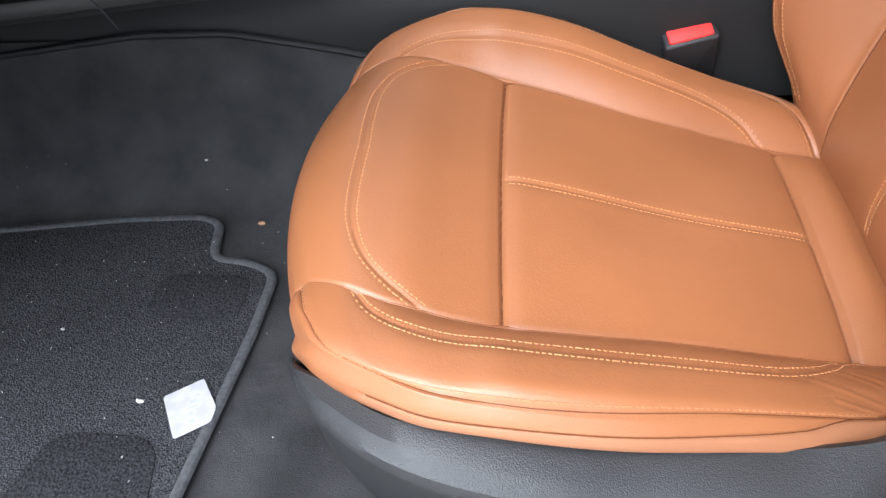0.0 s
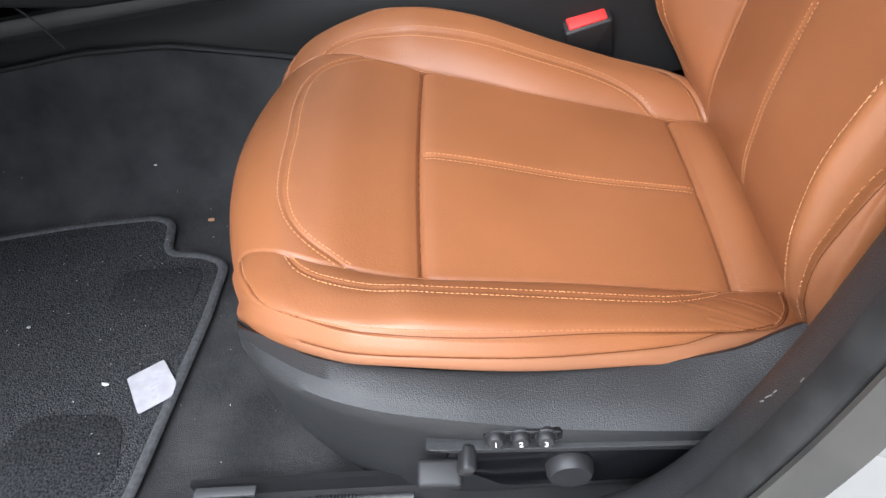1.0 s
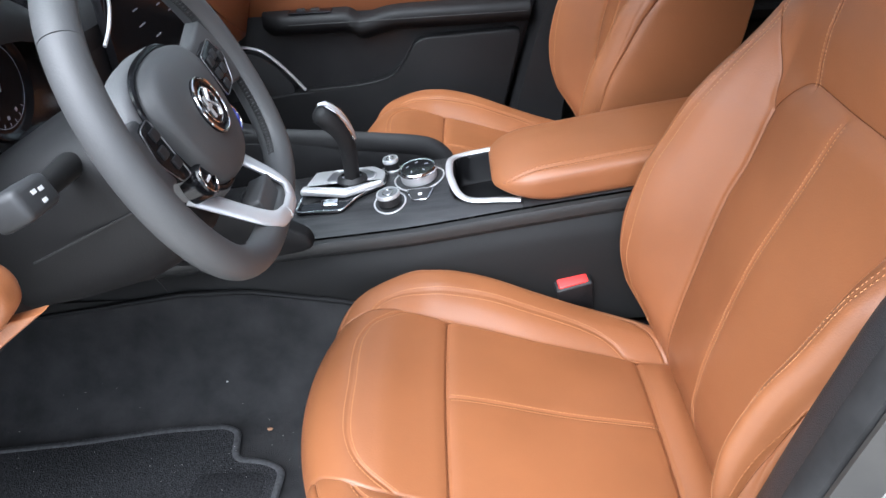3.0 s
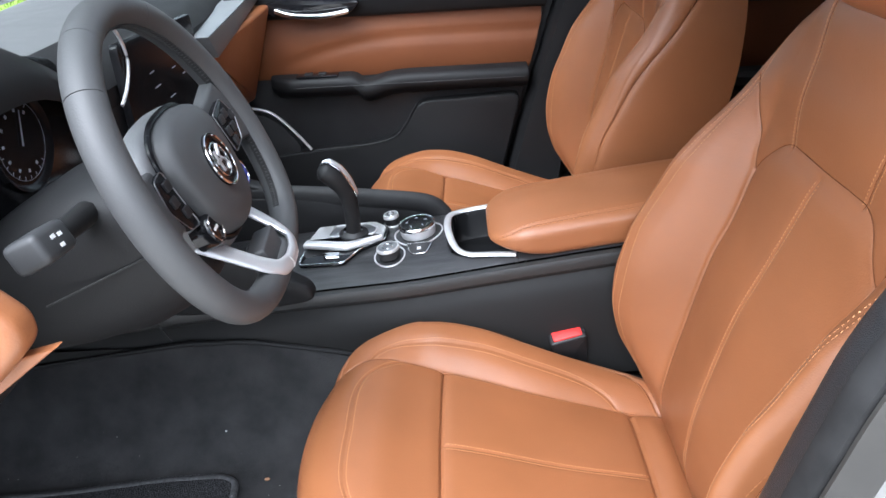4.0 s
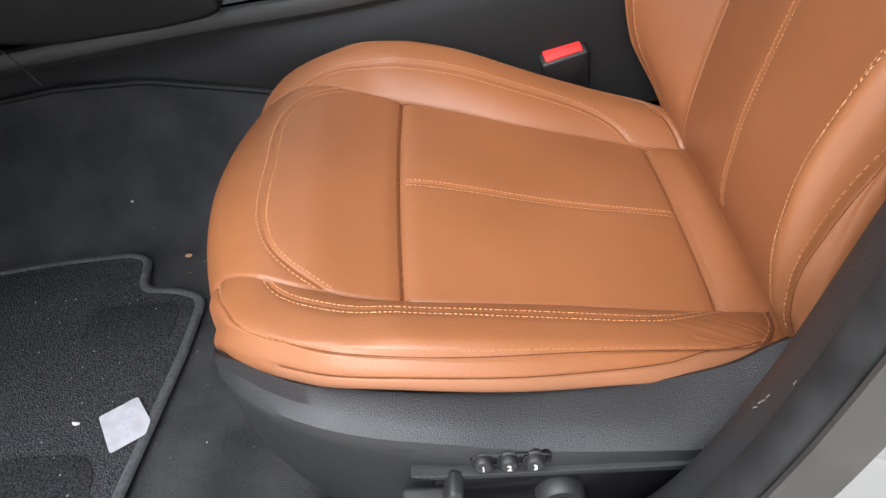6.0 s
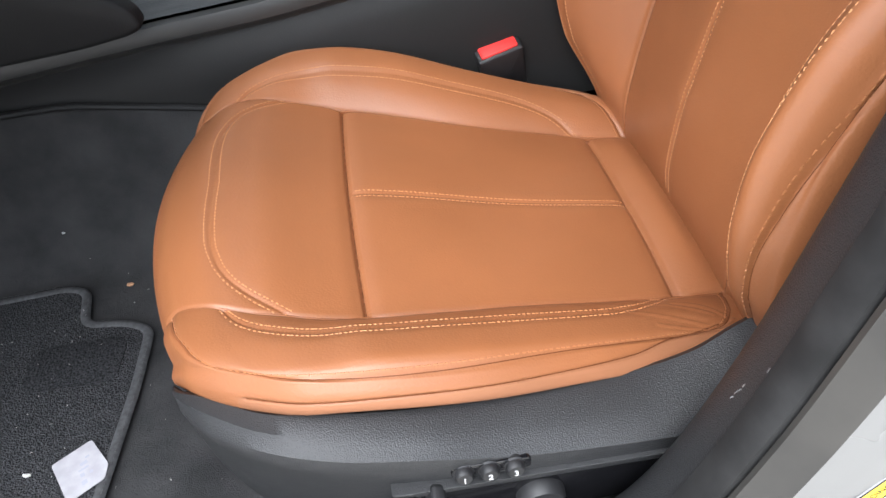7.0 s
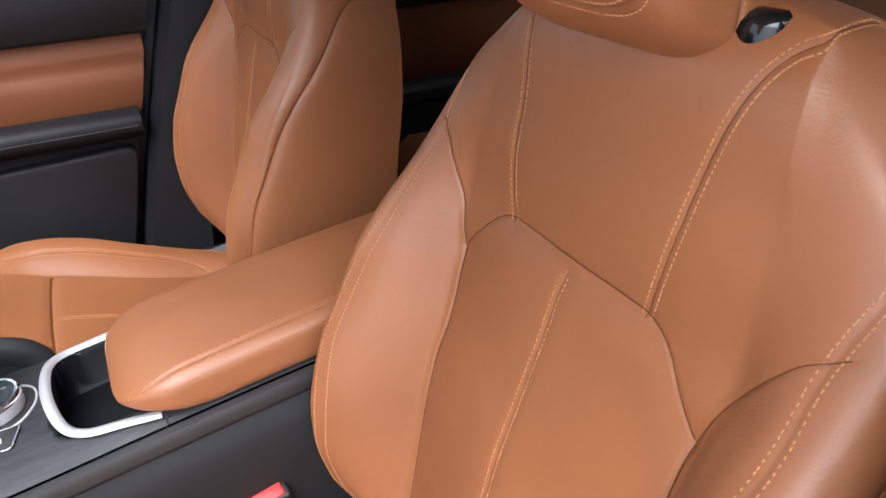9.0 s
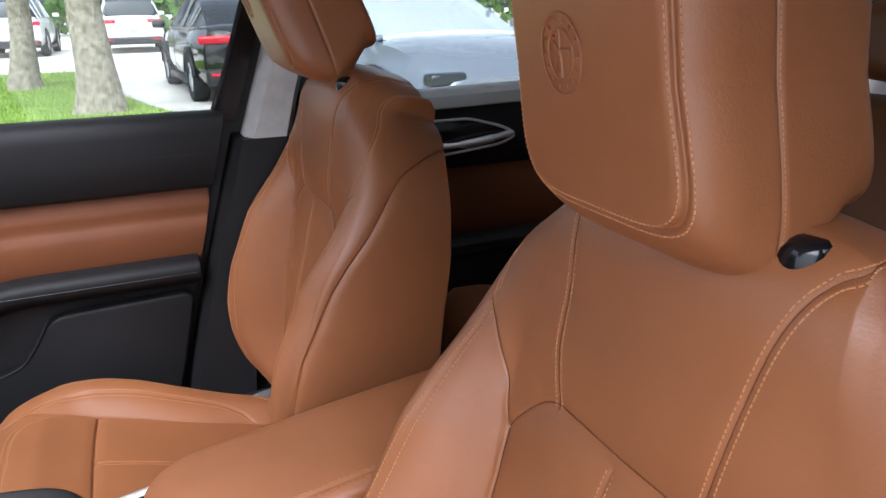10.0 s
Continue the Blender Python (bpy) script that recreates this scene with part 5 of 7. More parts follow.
r = (np.abs(np.cos(q)) ** ex + np.abs(np.sin(q)) ** ex) ** (-1 / ex)
hy = 0.103 * (0.42 + 0.58 * f1)
yy = -0.008 + hy * r * np.cos(q)
zz = zc + hz * r * np.sin(q) + 0.004 * np.sin(q) * (1 - np.cos(q) ** 2)
near = np.clip((0.05 - yy) / 0.16, 0, 1) * f2
zz = zz + np.where(np.sin(q) > 0, 0.012 * np.abs(np.sin(q)) ** 0.5, -0.010 * np.abs(np.sin(q)) ** 0.5 * np.clip((x - 0.13) / 0.05, 0, 1)) * near
P = np.stack([x, yy, zz], -1)
N = normals_of(P)
if N[70, 60, 2] < 0:
    N = -N
qa = math.radians(180 - 43) + 0.85 * (1 - f1[:, :1])
cut = 0.0016 * np.exp(-(((q - qa) / 0.024) ** 2)) * np.clip((s - 0.02) / 0.02, 0, 1)
P = P - N * cut[..., None]
nn, mm = P.shape[:2]
P[0] = np.mean(P[0], 0) * 0.15 + P[0] * 0.85
fl = [(i * mm + j, (i + 1) * mm + j, (i + 1) * mm + j + 1, i * mm + j + 1) for i in range(nn - 1) for j in range(mm - 1)] + [tuple(range(mm - 1))]
lid = raw("lid", P.reshape(-1, 3).tolist(), fl, LEATHER, arm)
sv, sf = [], []
for off in (-0.05, 0.05):
    for i in np.arange(3, nn - 3, 1.8):
        i = int(i)
        j = int(np.argmin(np.abs(Q - qa[i, 0] - off)))
        p, e, w3 = P[i, j], P[i + 1, j] - P[i, j], N[i, j]
        e = e / np.linalg.norm(e)
        w = np.cross(w3, e)
        o = len(sv)
        for a, b, h in ((-1, -1, -0.0004), (1, -1, -0.0004), (1, 1, -0.0004), (-1, 1, -0.0004), (-0.7, -0.6, 0.0006), (0.7, -0.6, 0.0006), (0.7, 0.6, 0.0006), (-0.7, 0.6, 0.0006)):
            sv.append(p + e * a * 0.002 + w * b * 0.0006 + w3 * h)
        sf += [(o, o + 1, o + 5, o + 4), (o + 1, o + 2, o + 6, o + 5), (o + 2, o + 3, o + 7, o + 6), (o + 3, o, o + 4, o + 7), (o + 4, o + 5, o + 6, o + 7)]
raw("stitching", sv, sf, THREAD_DARK, lid, "two rows of stitches along the edge", False)["kind"] = "stuff"

# seat belt buckle between seat and console
buckle = thing("seat_belt_buckle", "black seat belt buckle with a red release key beside the seat", "seat belt buckle")
bmx = Matrix.Translation((0.207, -0.128, 0.503)) @ pose(0, 0, 0, 14, -13, 4)
part("housing", slab(rounded([(-0.026, -0.060), (0.024, -0.060), (0.030, 0.026), (-0.030, 0.026)], 0.005), "y", -0.0165, 0.0165, 0.004, 3, bmx), PLASTIC_PLAIN, buckle)
part("release_key", slab(rounded([(-0.024, -0.0125), (0.024, -0.0125), (0.024, 0.0115), (-0.024, 0.0115)], 0.003), "z", 0.0, 0.006, 0.002, 2, bmx @ Matrix.Translation((0, 0, 0.0225))), RED, buckle, "red release key")
part("strap", loft([[tuple(bmx @ Vector((x, y, z))) for x, y in ((-0.02, -0.004), (0.02, -0.004), (0.02, 0.004), (-0.02, 0.004))] for z in (-0.03, -0.10, -0.16)]), SOFT_BLACK, buckle)

# ==== steering wheel and column ====
ALPHA = radians(22.97)
WHEEL = Matrix.Translation((-0.2342, -0.3627, 0.9394)) @ pose(0, 0, 0, 0, 0, 3.67) @ Matrix(((0, -math.sin(ALPHA), math.cos(ALPHA), 0), (1, 0, 0, 0), (0, math.cos(ALPHA), math.sin(ALPHA), 0), (0, 0, 0, 1)))
wheel = thing("steering_wheel", "black leather steering wheel with a flattened bottom and silver lower spoke", "steering wheel")


def rim_point(t, r=0.1789):
    x, y = r * math.cos(t), r * math.sin(t)
    if y < -0.0524:
        y = -0.0524 - 0.1116 * math.tanh((-0.0524 - y) / 0.1116)
    return Vector((x, y, 0))


def rim_arc(a, b, n, radius, up=0.0):
    return tube([WHEEL @ (rim_point(radians(t)) + Vector((0, 0, up))) for t in np.linspace(a, b, n)], radius, 20, False, None, 1.10, tuple(WHEEL.to_3x3() @ Vector((0, 0, 1))))


for a, b in ((-58, 44), (44, 66), (66, 114), (114, 136), (136, 238), (238, 302)):
    part("rim_section", rim_arc(a + 0.06, b - 0.06, 30, 0.0169), WHEEL_LEATHER, wheel, "black leather rim section")
bm = bmesh.new()
for a, b in ((-50, 112), (140, 230)):
    for t in np.arange(a, b, 1.7):
        d = rim_point(radians(t)).normalized()
        p, q = rim_point(radians(t)) - d * 0.0166 + Vector((0, 0, 0.004)), rim_point(radians(t + 1.1)) - rim_point(radians(t + 1.1)).normalized() * 0.0166 + Vector((0, 0, -0.004))
        tube([WHEEL @ p, WHEEL @ q], 0.0015, 5, False, bm)
        tube([WHEEL @ Vector((p.x, p.y, -0.004)), WHEEL @ Vector((q.x, q.y, 0.004))], 0.0015, 5, False, bm)
part("rim_stitching", bm, THREAD_BLACK, wheel, "black cross stitching inside the rim")["kind"] = "stuff"


HUB = WHEEL @ Matrix.Translation((0, 0, -0.014))


def spoke_arm(pts):
    """A side spoke that drops from the rim to the deeper hub."""
    bm = slab(pts, "z", -0.016, 0.006, 0.005, 3)
    for v in bm.verts:
        v.co.z -= 0.024 * min(1, max(0, (0.165 - abs(v.co.x)) / 0.085))
    bmesh.ops.transform(bm, matrix=WHEEL, verts=bm.verts)
    return bm


def wslab(pts, lo, hi, bevel=0.003, seg=3, extra=None):
    return slab(pts, "z", lo, hi, bevel, seg, HUB @ (extra or Matrix()))


spoke = [(0.050, 0.040), (0.115, 0.040), (0.168, 0.062), (0.174, 0.020), (0.170, -0.030), (0.120, -0.020), (0.055, -0.040)]
part("spoke", spoke_arm(rounded(spoke, 0.012)), WHEEL_LEATHER, wheel)
part("spoke", spoke_arm(rounded([(-x, y) for x, y in spoke], 0.012)), WHEEL_LEATHER, wheel)
pad = []
for t in np.linspace(0, 2 * math.pi, 64, endpoint=False):
    c, s_ = math.cos(t), math.sin(t)
    r = (abs(c) ** 2.6 + abs(s_) ** 2.6) ** (-1 / 2.6)
    x, y = 0.074 * r * c, 0.072 * r * s_
    x *= 1 + 0.16 * (y / 0.072)
    pad.append((x, y - 0.004))
rows = []
for k, (f, z) in enumerate(((1.0, -0.010), (1.0, 0.006), (0.985, 0.014), (0.95, 0.020), (0.88, 0.0245), (0.6, 0.028), (0.3, 0.0295), (0.02, 0.030))):
    rows.append([HUB @ Vector((x * f, y * f, z)) for x, y in pad])
part("airbag_cover", loft(rows), WHEEL_LEATHER, wheel, "smooth black airbag cover")
part("hub_ring", tube([HUB @ Vector((x * 1.04, y * 1.04, 0.002)) for x, y in pad], 0.0035, 8, True), SCREEN, wheel, "gloss black gap round the cover")
hubm = [(x * 1.22, y * 1.12 - 0.002) for x, y in pad]
part("hub", wslab(hubm, -0.030, 0.001, 0.008), DASH, wheel, "dark grey hub shroud")
lm = HUB @ Matrix.Translation((0.0, -0.001, 0.0290))
badge = part("badge", lathe([(0, 0.0022), (0.021, 0.0020), (0.0215, 0.0026), (0.0265, 0.0028), (0.0285, 0.0036), (0.0305, 0.0028), (0.0308, 0)], 48, lm), PIANO, wheel, "round dark badge")
part("badge_rim", tube([lm @ Vector((0.0295 * math.cos(t), 0.0295 * math.sin(t), 0.003)) for t in np.linspace(0, 2 * math.pi, 48, endpoint=False)], 0.0015, 8, True), CHROME, badge, "chrome badge rim")
part("badge_ring", tube([lm @ Vector((0.0195 * math.cos(t), 0.0195 * math.sin(t), 0.0026)) for t in np.linspace(0, 2 * math.pi, 40, endpoint=False)], 0.0010, 6, True), CHROME, badge)
part("badge_shape", tube([lm @ Vector((0.006 + 0.005 * math.sin(7 * t), 0.03 * (t - 0.5), 0.0028)) for t in np.linspace(0, 1, 24)], 0.0024, 8, False, None, 0.5), SILVER, badge)
part("badge_shape", slab([(-0.014, -0.0018), (0.0, -0.0018), (0.0, 0.0018), (-0.014, 0.0018)], "z", 0.0022, 0.0036, 0, 1, lm), SILVER, badge)
part("badge_shape", slab([(-0.009, -0.012), (-0.005, -0.012), (-0.005, 0.012), (-0.009, 0.012)], "z", 0.0022, 0.0036, 0, 1, lm), SILVER, badge)
for g in (-1, 1):
    pod = rounded([(g * 0.083, 0.030), (g * 0.133, 0.036), (g * 0.150, 0.010), (g * 0.125, -0.018), (g * 0.085, -0.022)] if g > 0 else [(-0.080, 0.034), (-0.106, 0.032), (-0.116, 0.002), (-0.100, -0.028), (-0.078, -0.032)], 0.006)
    dz = -0.008 if g < 0 else 0.006
    p_ob = part("button_pod", wslab(pod, 0.004 + dz, 0.014 + dz, 0.003), SCREEN, wheel, "gloss black button pod")
    for bx, by in ((0.098, 0.018), (0.117, 0.020), (0.098, 0.002), (0.120, 0.001), (0.101, -0.012), (0.134, 0.012)) if g > 0 else ((0.090, 0.020), (0.098, 0.004), (0.088, -0.012)):
        b_ob = part("key", wslab(rounded([(g * bx - 0.007, by - 0.0055), (g * bx + 0.007, by - 0.0055), (g * bx + 0.007, by + 0.0055), (g * bx - 0.007, by + 0.0055)], 0.002), 0.0135 + dz, 0.0165 + dz, 0.001), PLASTIC_PLAIN, p_ob)
    part("pod_edge", tube([HUB @ Vector((x, y, 0.0135 + dz)) for x, y in pod], 0.0006, 6, True), STEEL, p_ob, "thin grey edge")
    # lower silver spoke: two broad flat bars that join at the rim
    bar = smooth_path([(g * 0.060, -0.056, -0.036), (g * 0.056, -0.078, -0.020), (g * 0.052, -0.100, -0.004), (g * 0.047, -0.118, 0.009), (g * 0.037, -0.132, 0.018), (g * 0.015, -0.138, 0.022)], 6)
    part("silver_spoke", tube([WHEEL @ p for p in bar], [0.0135 - 0.0045 * i / len(bar) for i in range(len(bar))], 16, False, None, 0.42, tuple(WHEEL.to_3x3() @ Vector((0, 0, 1)))), SILVER, wheel, "satin silver lower spoke")
part("silver_spoke_end", tube([WHEEL @ Vector((x, -0.1385, 0.022)) for x in (-0.017, -0.008, 0.008, 0.017)], 0.0088, 14, False, None, 0.5, tuple(WHEEL.to_3x3() @ Vector((0, 0, 1)))), SILVER, wheel)
part("spoke_infill", slab(rounded([(-0.034, -0.104), (0.034, -0.104), (0.026, -0.136), (-0.026, -0.136)], 0.006), "z", -0.016, 0.010, 0.003, 3, WHEEL), WHEEL_LEATHER, wheel)
for g, col in ((1, BLUE), (-1, PIANO)):
    m = WHEEL @ Matrix.Translation((-0.069, -0.046, -0.012) if g < 0 else (0.064, -0.040, -0.006))
    k = part("round_button", lathe([(0, 0.010), (0.012, 0.010), (0.0135, 0.009), (0.016, 0.011), (0.018, 0.008), (0.018, -0.012)], 32, m), col, wheel, "round start button" if g < 0 else "small blue round button")
    part("button_ring", tube([m @ Vector((0.0145 * math.cos(t), 0.0145 * math.sin(t), 0.0105)) for t in np.linspace(0, 2 * math.pi, 32, endpoint=False)], 0.0011, 6, True), CHROME, k)
    part("button_mark", slab([(-0.006, -0.0015), (0.006, -0.0015), (0.006, 0.0015), (-0.006, 0.0015)], "z", 0.010, 0.0106, 0, 1, m), INK, k, "white mark", False)

column = thing("steering_column", "black plastic steering column shroud behind the wheel", "steering column")
rows = []
for t, w, h in ((-0.034, 0.070, 0.060), (-0.050, 0.086, 0.076), (-0.090, 0.090, 0.090), (-0.14, 0.086, 0.094), (-0.22, 0.075, 0.085), (-0.30, 0.06, 0.07)):
    ring = []
    for a in np.linspace(0, 2 * math.pi, 40, endpoint=False):
        c, s_ = math.cos(a), math.sin(a)
        r = (abs(c) ** 3 + abs(s_) ** 3) ** (-1 / 3)
        ring.append(WHEEL @ Vector((w * r * c, h * r * s_ * (1.25 if s_ < 0 else 0.8) - 0.015, t)))
    rows.append(ring)
part("shroud", loft(rows), SOFT_BLACK, column)
part("shroud_joint", tube([WHEEL @ Vector((-0.0905, -0.035, -0.06 - 0.02 * k)) for k in range(8)], 0.0012, 6), THREAD_BLACK, column, "dark joint line")
part("stalk_arm", tube([WHEEL @ Vector((-0.080, 0.030, -0.100)), WHEEL @ Vector((-0.165, 0.040, -0.090))], [0.013, 0.010], 14), CHEEK, column)
stalk = part("stalk", one_box((0, 0, 0), (0.050, 0.030, 0.036), 0.007, 3, None), STALK, column, "dark grey indicator stalk with white print")
stalk.matrix_basis = WHEEL @ Matrix.Translation((-0.184, 0.044, -0.088)) @ pose(0, 0, 0, 0, 0, -8)
for a, b in ((-0.004, 0.004), (0.006, 0.003), (0.001, -0.006)):
    part("print", one_box((a, b, 0.0183), (0.006, 0.0035, 0.0008), 0), INK, stalk, "white printed mark", False)

# ==== dashboard ====
dash = thing("dashboard", "charcoal dashboard with black panels and tan leather lower band", "dashboard")
prof = [(-1.05, 0.93), (-0.90, 0.985), (-0.72, 1.005), (-0.58, 1.000), (-0.50, 0.990), (-0.462, 0.976), (-0.448, 0.958), (-0.450, 0.930)]
rows = []
for y in np.linspace(-0.72, 0.72, 61):
    k = math.exp(-(((y + 0.379) / 0.19) ** 4))
    bend = 0.05 * (y / 0.72) ** 2
    rows.append([(x - bend + 0.012 * k * (x > -0.6), y, z + 0.085 * k * math.exp(-(((x + 0.50) / 0.13) ** 2))) for x, z in prof])
part("top_pad", loft([r[:4] for r in rows], False, False), DASH, dash, "charcoal soft dashboard top")
part("front_roll", loft([r[3:] for r in rows], False, False), SOFT_BLACK, dash, "black front edge of the dashboard")


def band(name, y0, y1, pr, material, label=""):
    rows = []
    for y in np.linspace(y0, y1, 24):
        bend = 0.05 * (y / 0.72) ** 2
        rows.append([(x - bend, y, z) for x, z in pr])
    return part(name, loft(rows, False, False), material, dash, label)


band("middle_panel", -0.13, 0.72, [(-0.450, 0.932), (-0.452, 0.90), (-0.455, 0.865), (-0.462, 0.845)], PLASTIC_PLAIN)
band("metal_strip", 0.26, 0.71, [(-0.446, 0.930), (-0.443, 0.915), (-0.444, 0.895), (-0.450, 0.885)], mat("brushed_dark_metal", (0.30, 0.31, 0.32), 0.38, 0.9), "brushed grey metal strip")
band("lower_panel", -0.72, 0.72, [(-0.462, 0.846), (-0.462, 0.80), (-0.470, 0.755), (-0.49, 0.735), (-0.60, 0.725), (-0.85, 0.70), (-1.08, 0.68)], PLASTIC_PLAIN, "black lower dashboard panel")
part("knee_panel", slab(rounded([(-0.70, 0.84), (-0.16, 0.84), (-0.14, 0.76), (-0.18, 0.735), (-0.70, 0.735)], 0.03), "x", -0.50, -0.455, 0.008, 3), PLASTIC_PLAIN, dash, "black knee panel below the column")
part("screen", slab(rounded([(-0.085, 0.852), (0.245, 0.842), (0.240, 0.998), (-0.075, 1.014)], 0.012), "x", -0.447, -0.434, 0.002), SCREEN, dash, "dark gloss centre screen")
for k, (y, z, w) in enumerate(((0.03, 0.905, 0.030), (0.02, 0.930, 0.022), (0.11, 0.915, 0.018), (0.15, 0.895, 0.014), (0.08, 0.875, 0.026))):
    part("screen_print", one_box((-0.4335, y, z + 0.02), (0.0008, w * 0.8, 0.0016), 0), GREY_INK, dash, "faint grey screen text bar", False)
part("screen_base", slab(rounded([(-0.10, 0.838), (0.26, 0.828), (0.25, 0.846), (-0.09, 0.856)], 0.004), "x", -0.446, -0.428, 0.003), SILVER, dash, "silver strip below the screen")
arc = smooth_path([(-0.43, -0.16, 1.064), (-0.43, -0.099, 1.049), (-0.43, -0.069, 1.026), (-0.43, -0.060, 0.990), (-0.43, -0.081, 0.958), (-0.43, -0.113, 0.938)], 6)
part("binnacle_rim", tube(arc, 0.0026, 8), SILVER, dash, "thin chrome binnacle rim")
cl = part("cluster_panel", slab(rounded([(-0.56, 0.86), (-0.15, 0.86), (-0.16, 1.02), (-0.25, 1.045), (-0.50, 1.045), (-0.57, 1.0)], 0.03), "x", -0.505, -0.475, 0.004), SCREEN, dash, "gloss black instrument panel")
for cy in (-0.295, -0.455):
    m = Matrix.Translation((-0.474, cy, 0.955)) @ pose(0, 0, 0, 0, 90, 0)
    d = part("dial", lathe([(0, 0.001), (0.052, 0.001), (0.055, 0.004), (0.060, 0.006), (0.062, 0)], 48, m), SCREEN, dash, "round black gauge with white marks")
    part("dial_ring", tube([m @ Vector((0.047 * math.cos(t), 0.047 * math.sin(t), 0.002)) for t in np.linspace(0, 2 * math.pi, 48, endpoint=False)], 0.0003, 6, True), GREY_INK, d, "thin grey ring")
    for k in range(18):
        a = radians(-220 + 260 * k / 17)
        part("tick", slab([(0.042, -0.0003), (0.046, -0.0003), (0.046, 0.0003), (0.042, 0.0003)], "z", 0.0012, 0.0018, 0, 1, m @ pose(0, 0, 0, 0, 0, math.degrees(a))), GREY_INK, d, "", False)
        if k % 2 == 0:
            part("figure_bar", slab([(0.034, -0.0018), (0.038, -0.0018), (0.038, 0.0018), (0.034, 0.0018)], "z", 0.0012, 0.0018, 0, 1, m @ pose(0, 0, 0, 0, 0, math.degrees(a))), GREY_INK, d, "", False)
    part("needle", slab([(-0.006, -0.0012), (0.036, -0.0004), (0.036, 0.0004), (-0.006, 0.0012)], "z", 0.003, 0.0038, 0, 1, m @ pose(0, 0, 0, 0, 0, -200)), GREY_INK, d, "grey needle", False)
part("vent_blade", one_box((-0.462, -0.235, 0.868), (0.012, 0.060, 0.006), 0.002), CHROME, dash, "chrome vent blade")
lp = slab(rounded([(0.318, 0.900), (0.468, 0.917), (0.69, 0.934), (0.694, 0.80), (0.694, 0.70), (0.55, 0.715), (0.40, 0.760), (0.340, 0.852)], 0.012), "x", -0.48, -0.412, 0.010, 3)
for v in lp.verts:
    v.co.x += 0.34 * (v.co.z - 0.889) + 0.10 * (v.co.y - 0.69)
part("lower_pad", lp, LEATHER_SIDE, dash, "tan leather lower dash pad")
part("dash_strip", slab(rounded([(0.283, 0.946), (0.517, 0.960), (0.69, 0.974), (0.69, 0.945), (0.468, 0.914), (0.322, 0.897)], 0.004), "x", -0.48, -0.424, 0.003), mat("brushed_grey_strip", (0.17, 0.18, 0.185), 0.42, 0.2), dash, "brushed grey dash strip")
vm = Matrix.Translation((-0.452, 0.615, 0.955)) @ pose(0, 0, 0, 0, 90, 0)
vent = part("side_vent", lathe([(0.014, 0.010), (0.032, 0.018), (0.038, 0.018), (0.042, 0.010), (0.044, -0.02)], 32, vm), PLASTIC_PLAIN, dash, "round black air vent")
part("vent_ring", tube([vm @ Vector((0.035 * math.cos(t), 0.035 * math.sin(t), 0.019)) for t in np.linspace(0, 2 * math.pi, 32, endpoint=False)], 0.0028, 8, True), CHROME, vent, "chrome ring")

# tan padded end panel
end = thing("side_pad", "tan leather padded end panel beside the dashboard", "padded panel")
part("pad", slab(rounded([(-0.62, 1.02), (-0.36, 1.0), (-0.300, 0.972), (-0.276, 0.945), (-0.276, 0.925), (-0.300, 0.900), (-0.345, 0.865), (-0.62, 0.80)], 0.02, 6), "y", -0.68, -0.645, 0.012, 4), LEATHER, end)
part("flap", slab([(-0.262, 0.917), (-0.31, 0.905), (-0.62, 0.76), (-0.62, 0.70), (-0.33, 0.868)], "y", -0.662, -0.650, 0.003), LEATHER_SIDE, end)

# ==== passenger door ====
door = thing("door_front", "closed front passenger door with black trim and tan leather insert", "car door")
part("shell", slab([(-0.98, 0.36), (0.12, 0.36), (0.165, 0.52), (0.215, 0.70), (0.262, 0.885), (0.300, 1.022), (-0.98, 1.022)], "y", 0.722, 0.80, 0.004), PLASTIC_PLAIN, door, "black door trim base")
rows = []
for x in np.linspace(-0.98, 0.30, 40):
    cutx = lambda z: min(x, 0.262 + (z - 0.885) * 0.255)
    e = 0.89 + 0.012 * max(0, -x - 0.2)
    rows.append([(cutx(z), y, z) for y, z in ((0.725, e - 0.004), (0.708, e), (0.700, e + 0.008), (0.694, 0.955), (0.690, 1.000), (0.694, 1.022), (0.706, 1.034), (0.735, 1.037), (0.77, 1.034), (0.785, 1.02))])
part("upper_pad", loft(rows, False, False), SOFT_BLACK, door, "black soft upper door pad")
part("pad_stitch", tube([(x, 0.6945, 0.972 - 0.012 * math.sin((x + 0.2) * 3)) for x in np.linspace(-0.6, 0.27, 30)], 0.0012, 6), THREAD_BLACK, door, "stitched line")
rows = []
for x in np.linspace(-0.50, 0.255, 70):
    top = 0.892 + 0.012 * max(0, -x - 0.2)
    bot = 0.742
    r = []
    for k in range(15):
        f = k / 14
        z = bot + (top - bot) * f
        fold = 0.010 * math.exp(-(((z - (0.835 - 0.5 * max(0, -x - 0.05) ** 2)) / 0.012) ** 2)) * min(1, max(0, (x + 0.45) / 0.15))
        xx = min(x, 0.215 + (z - 0.70) * 0.253)
        r.append((xx, 0.7205 - 0.011 * math.sin(math.pi * min(1, f * 1.15)) ** 0.7 + fold * 0.7, z))
    rows.append(r)
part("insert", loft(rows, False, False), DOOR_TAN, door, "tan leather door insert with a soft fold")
rows = []
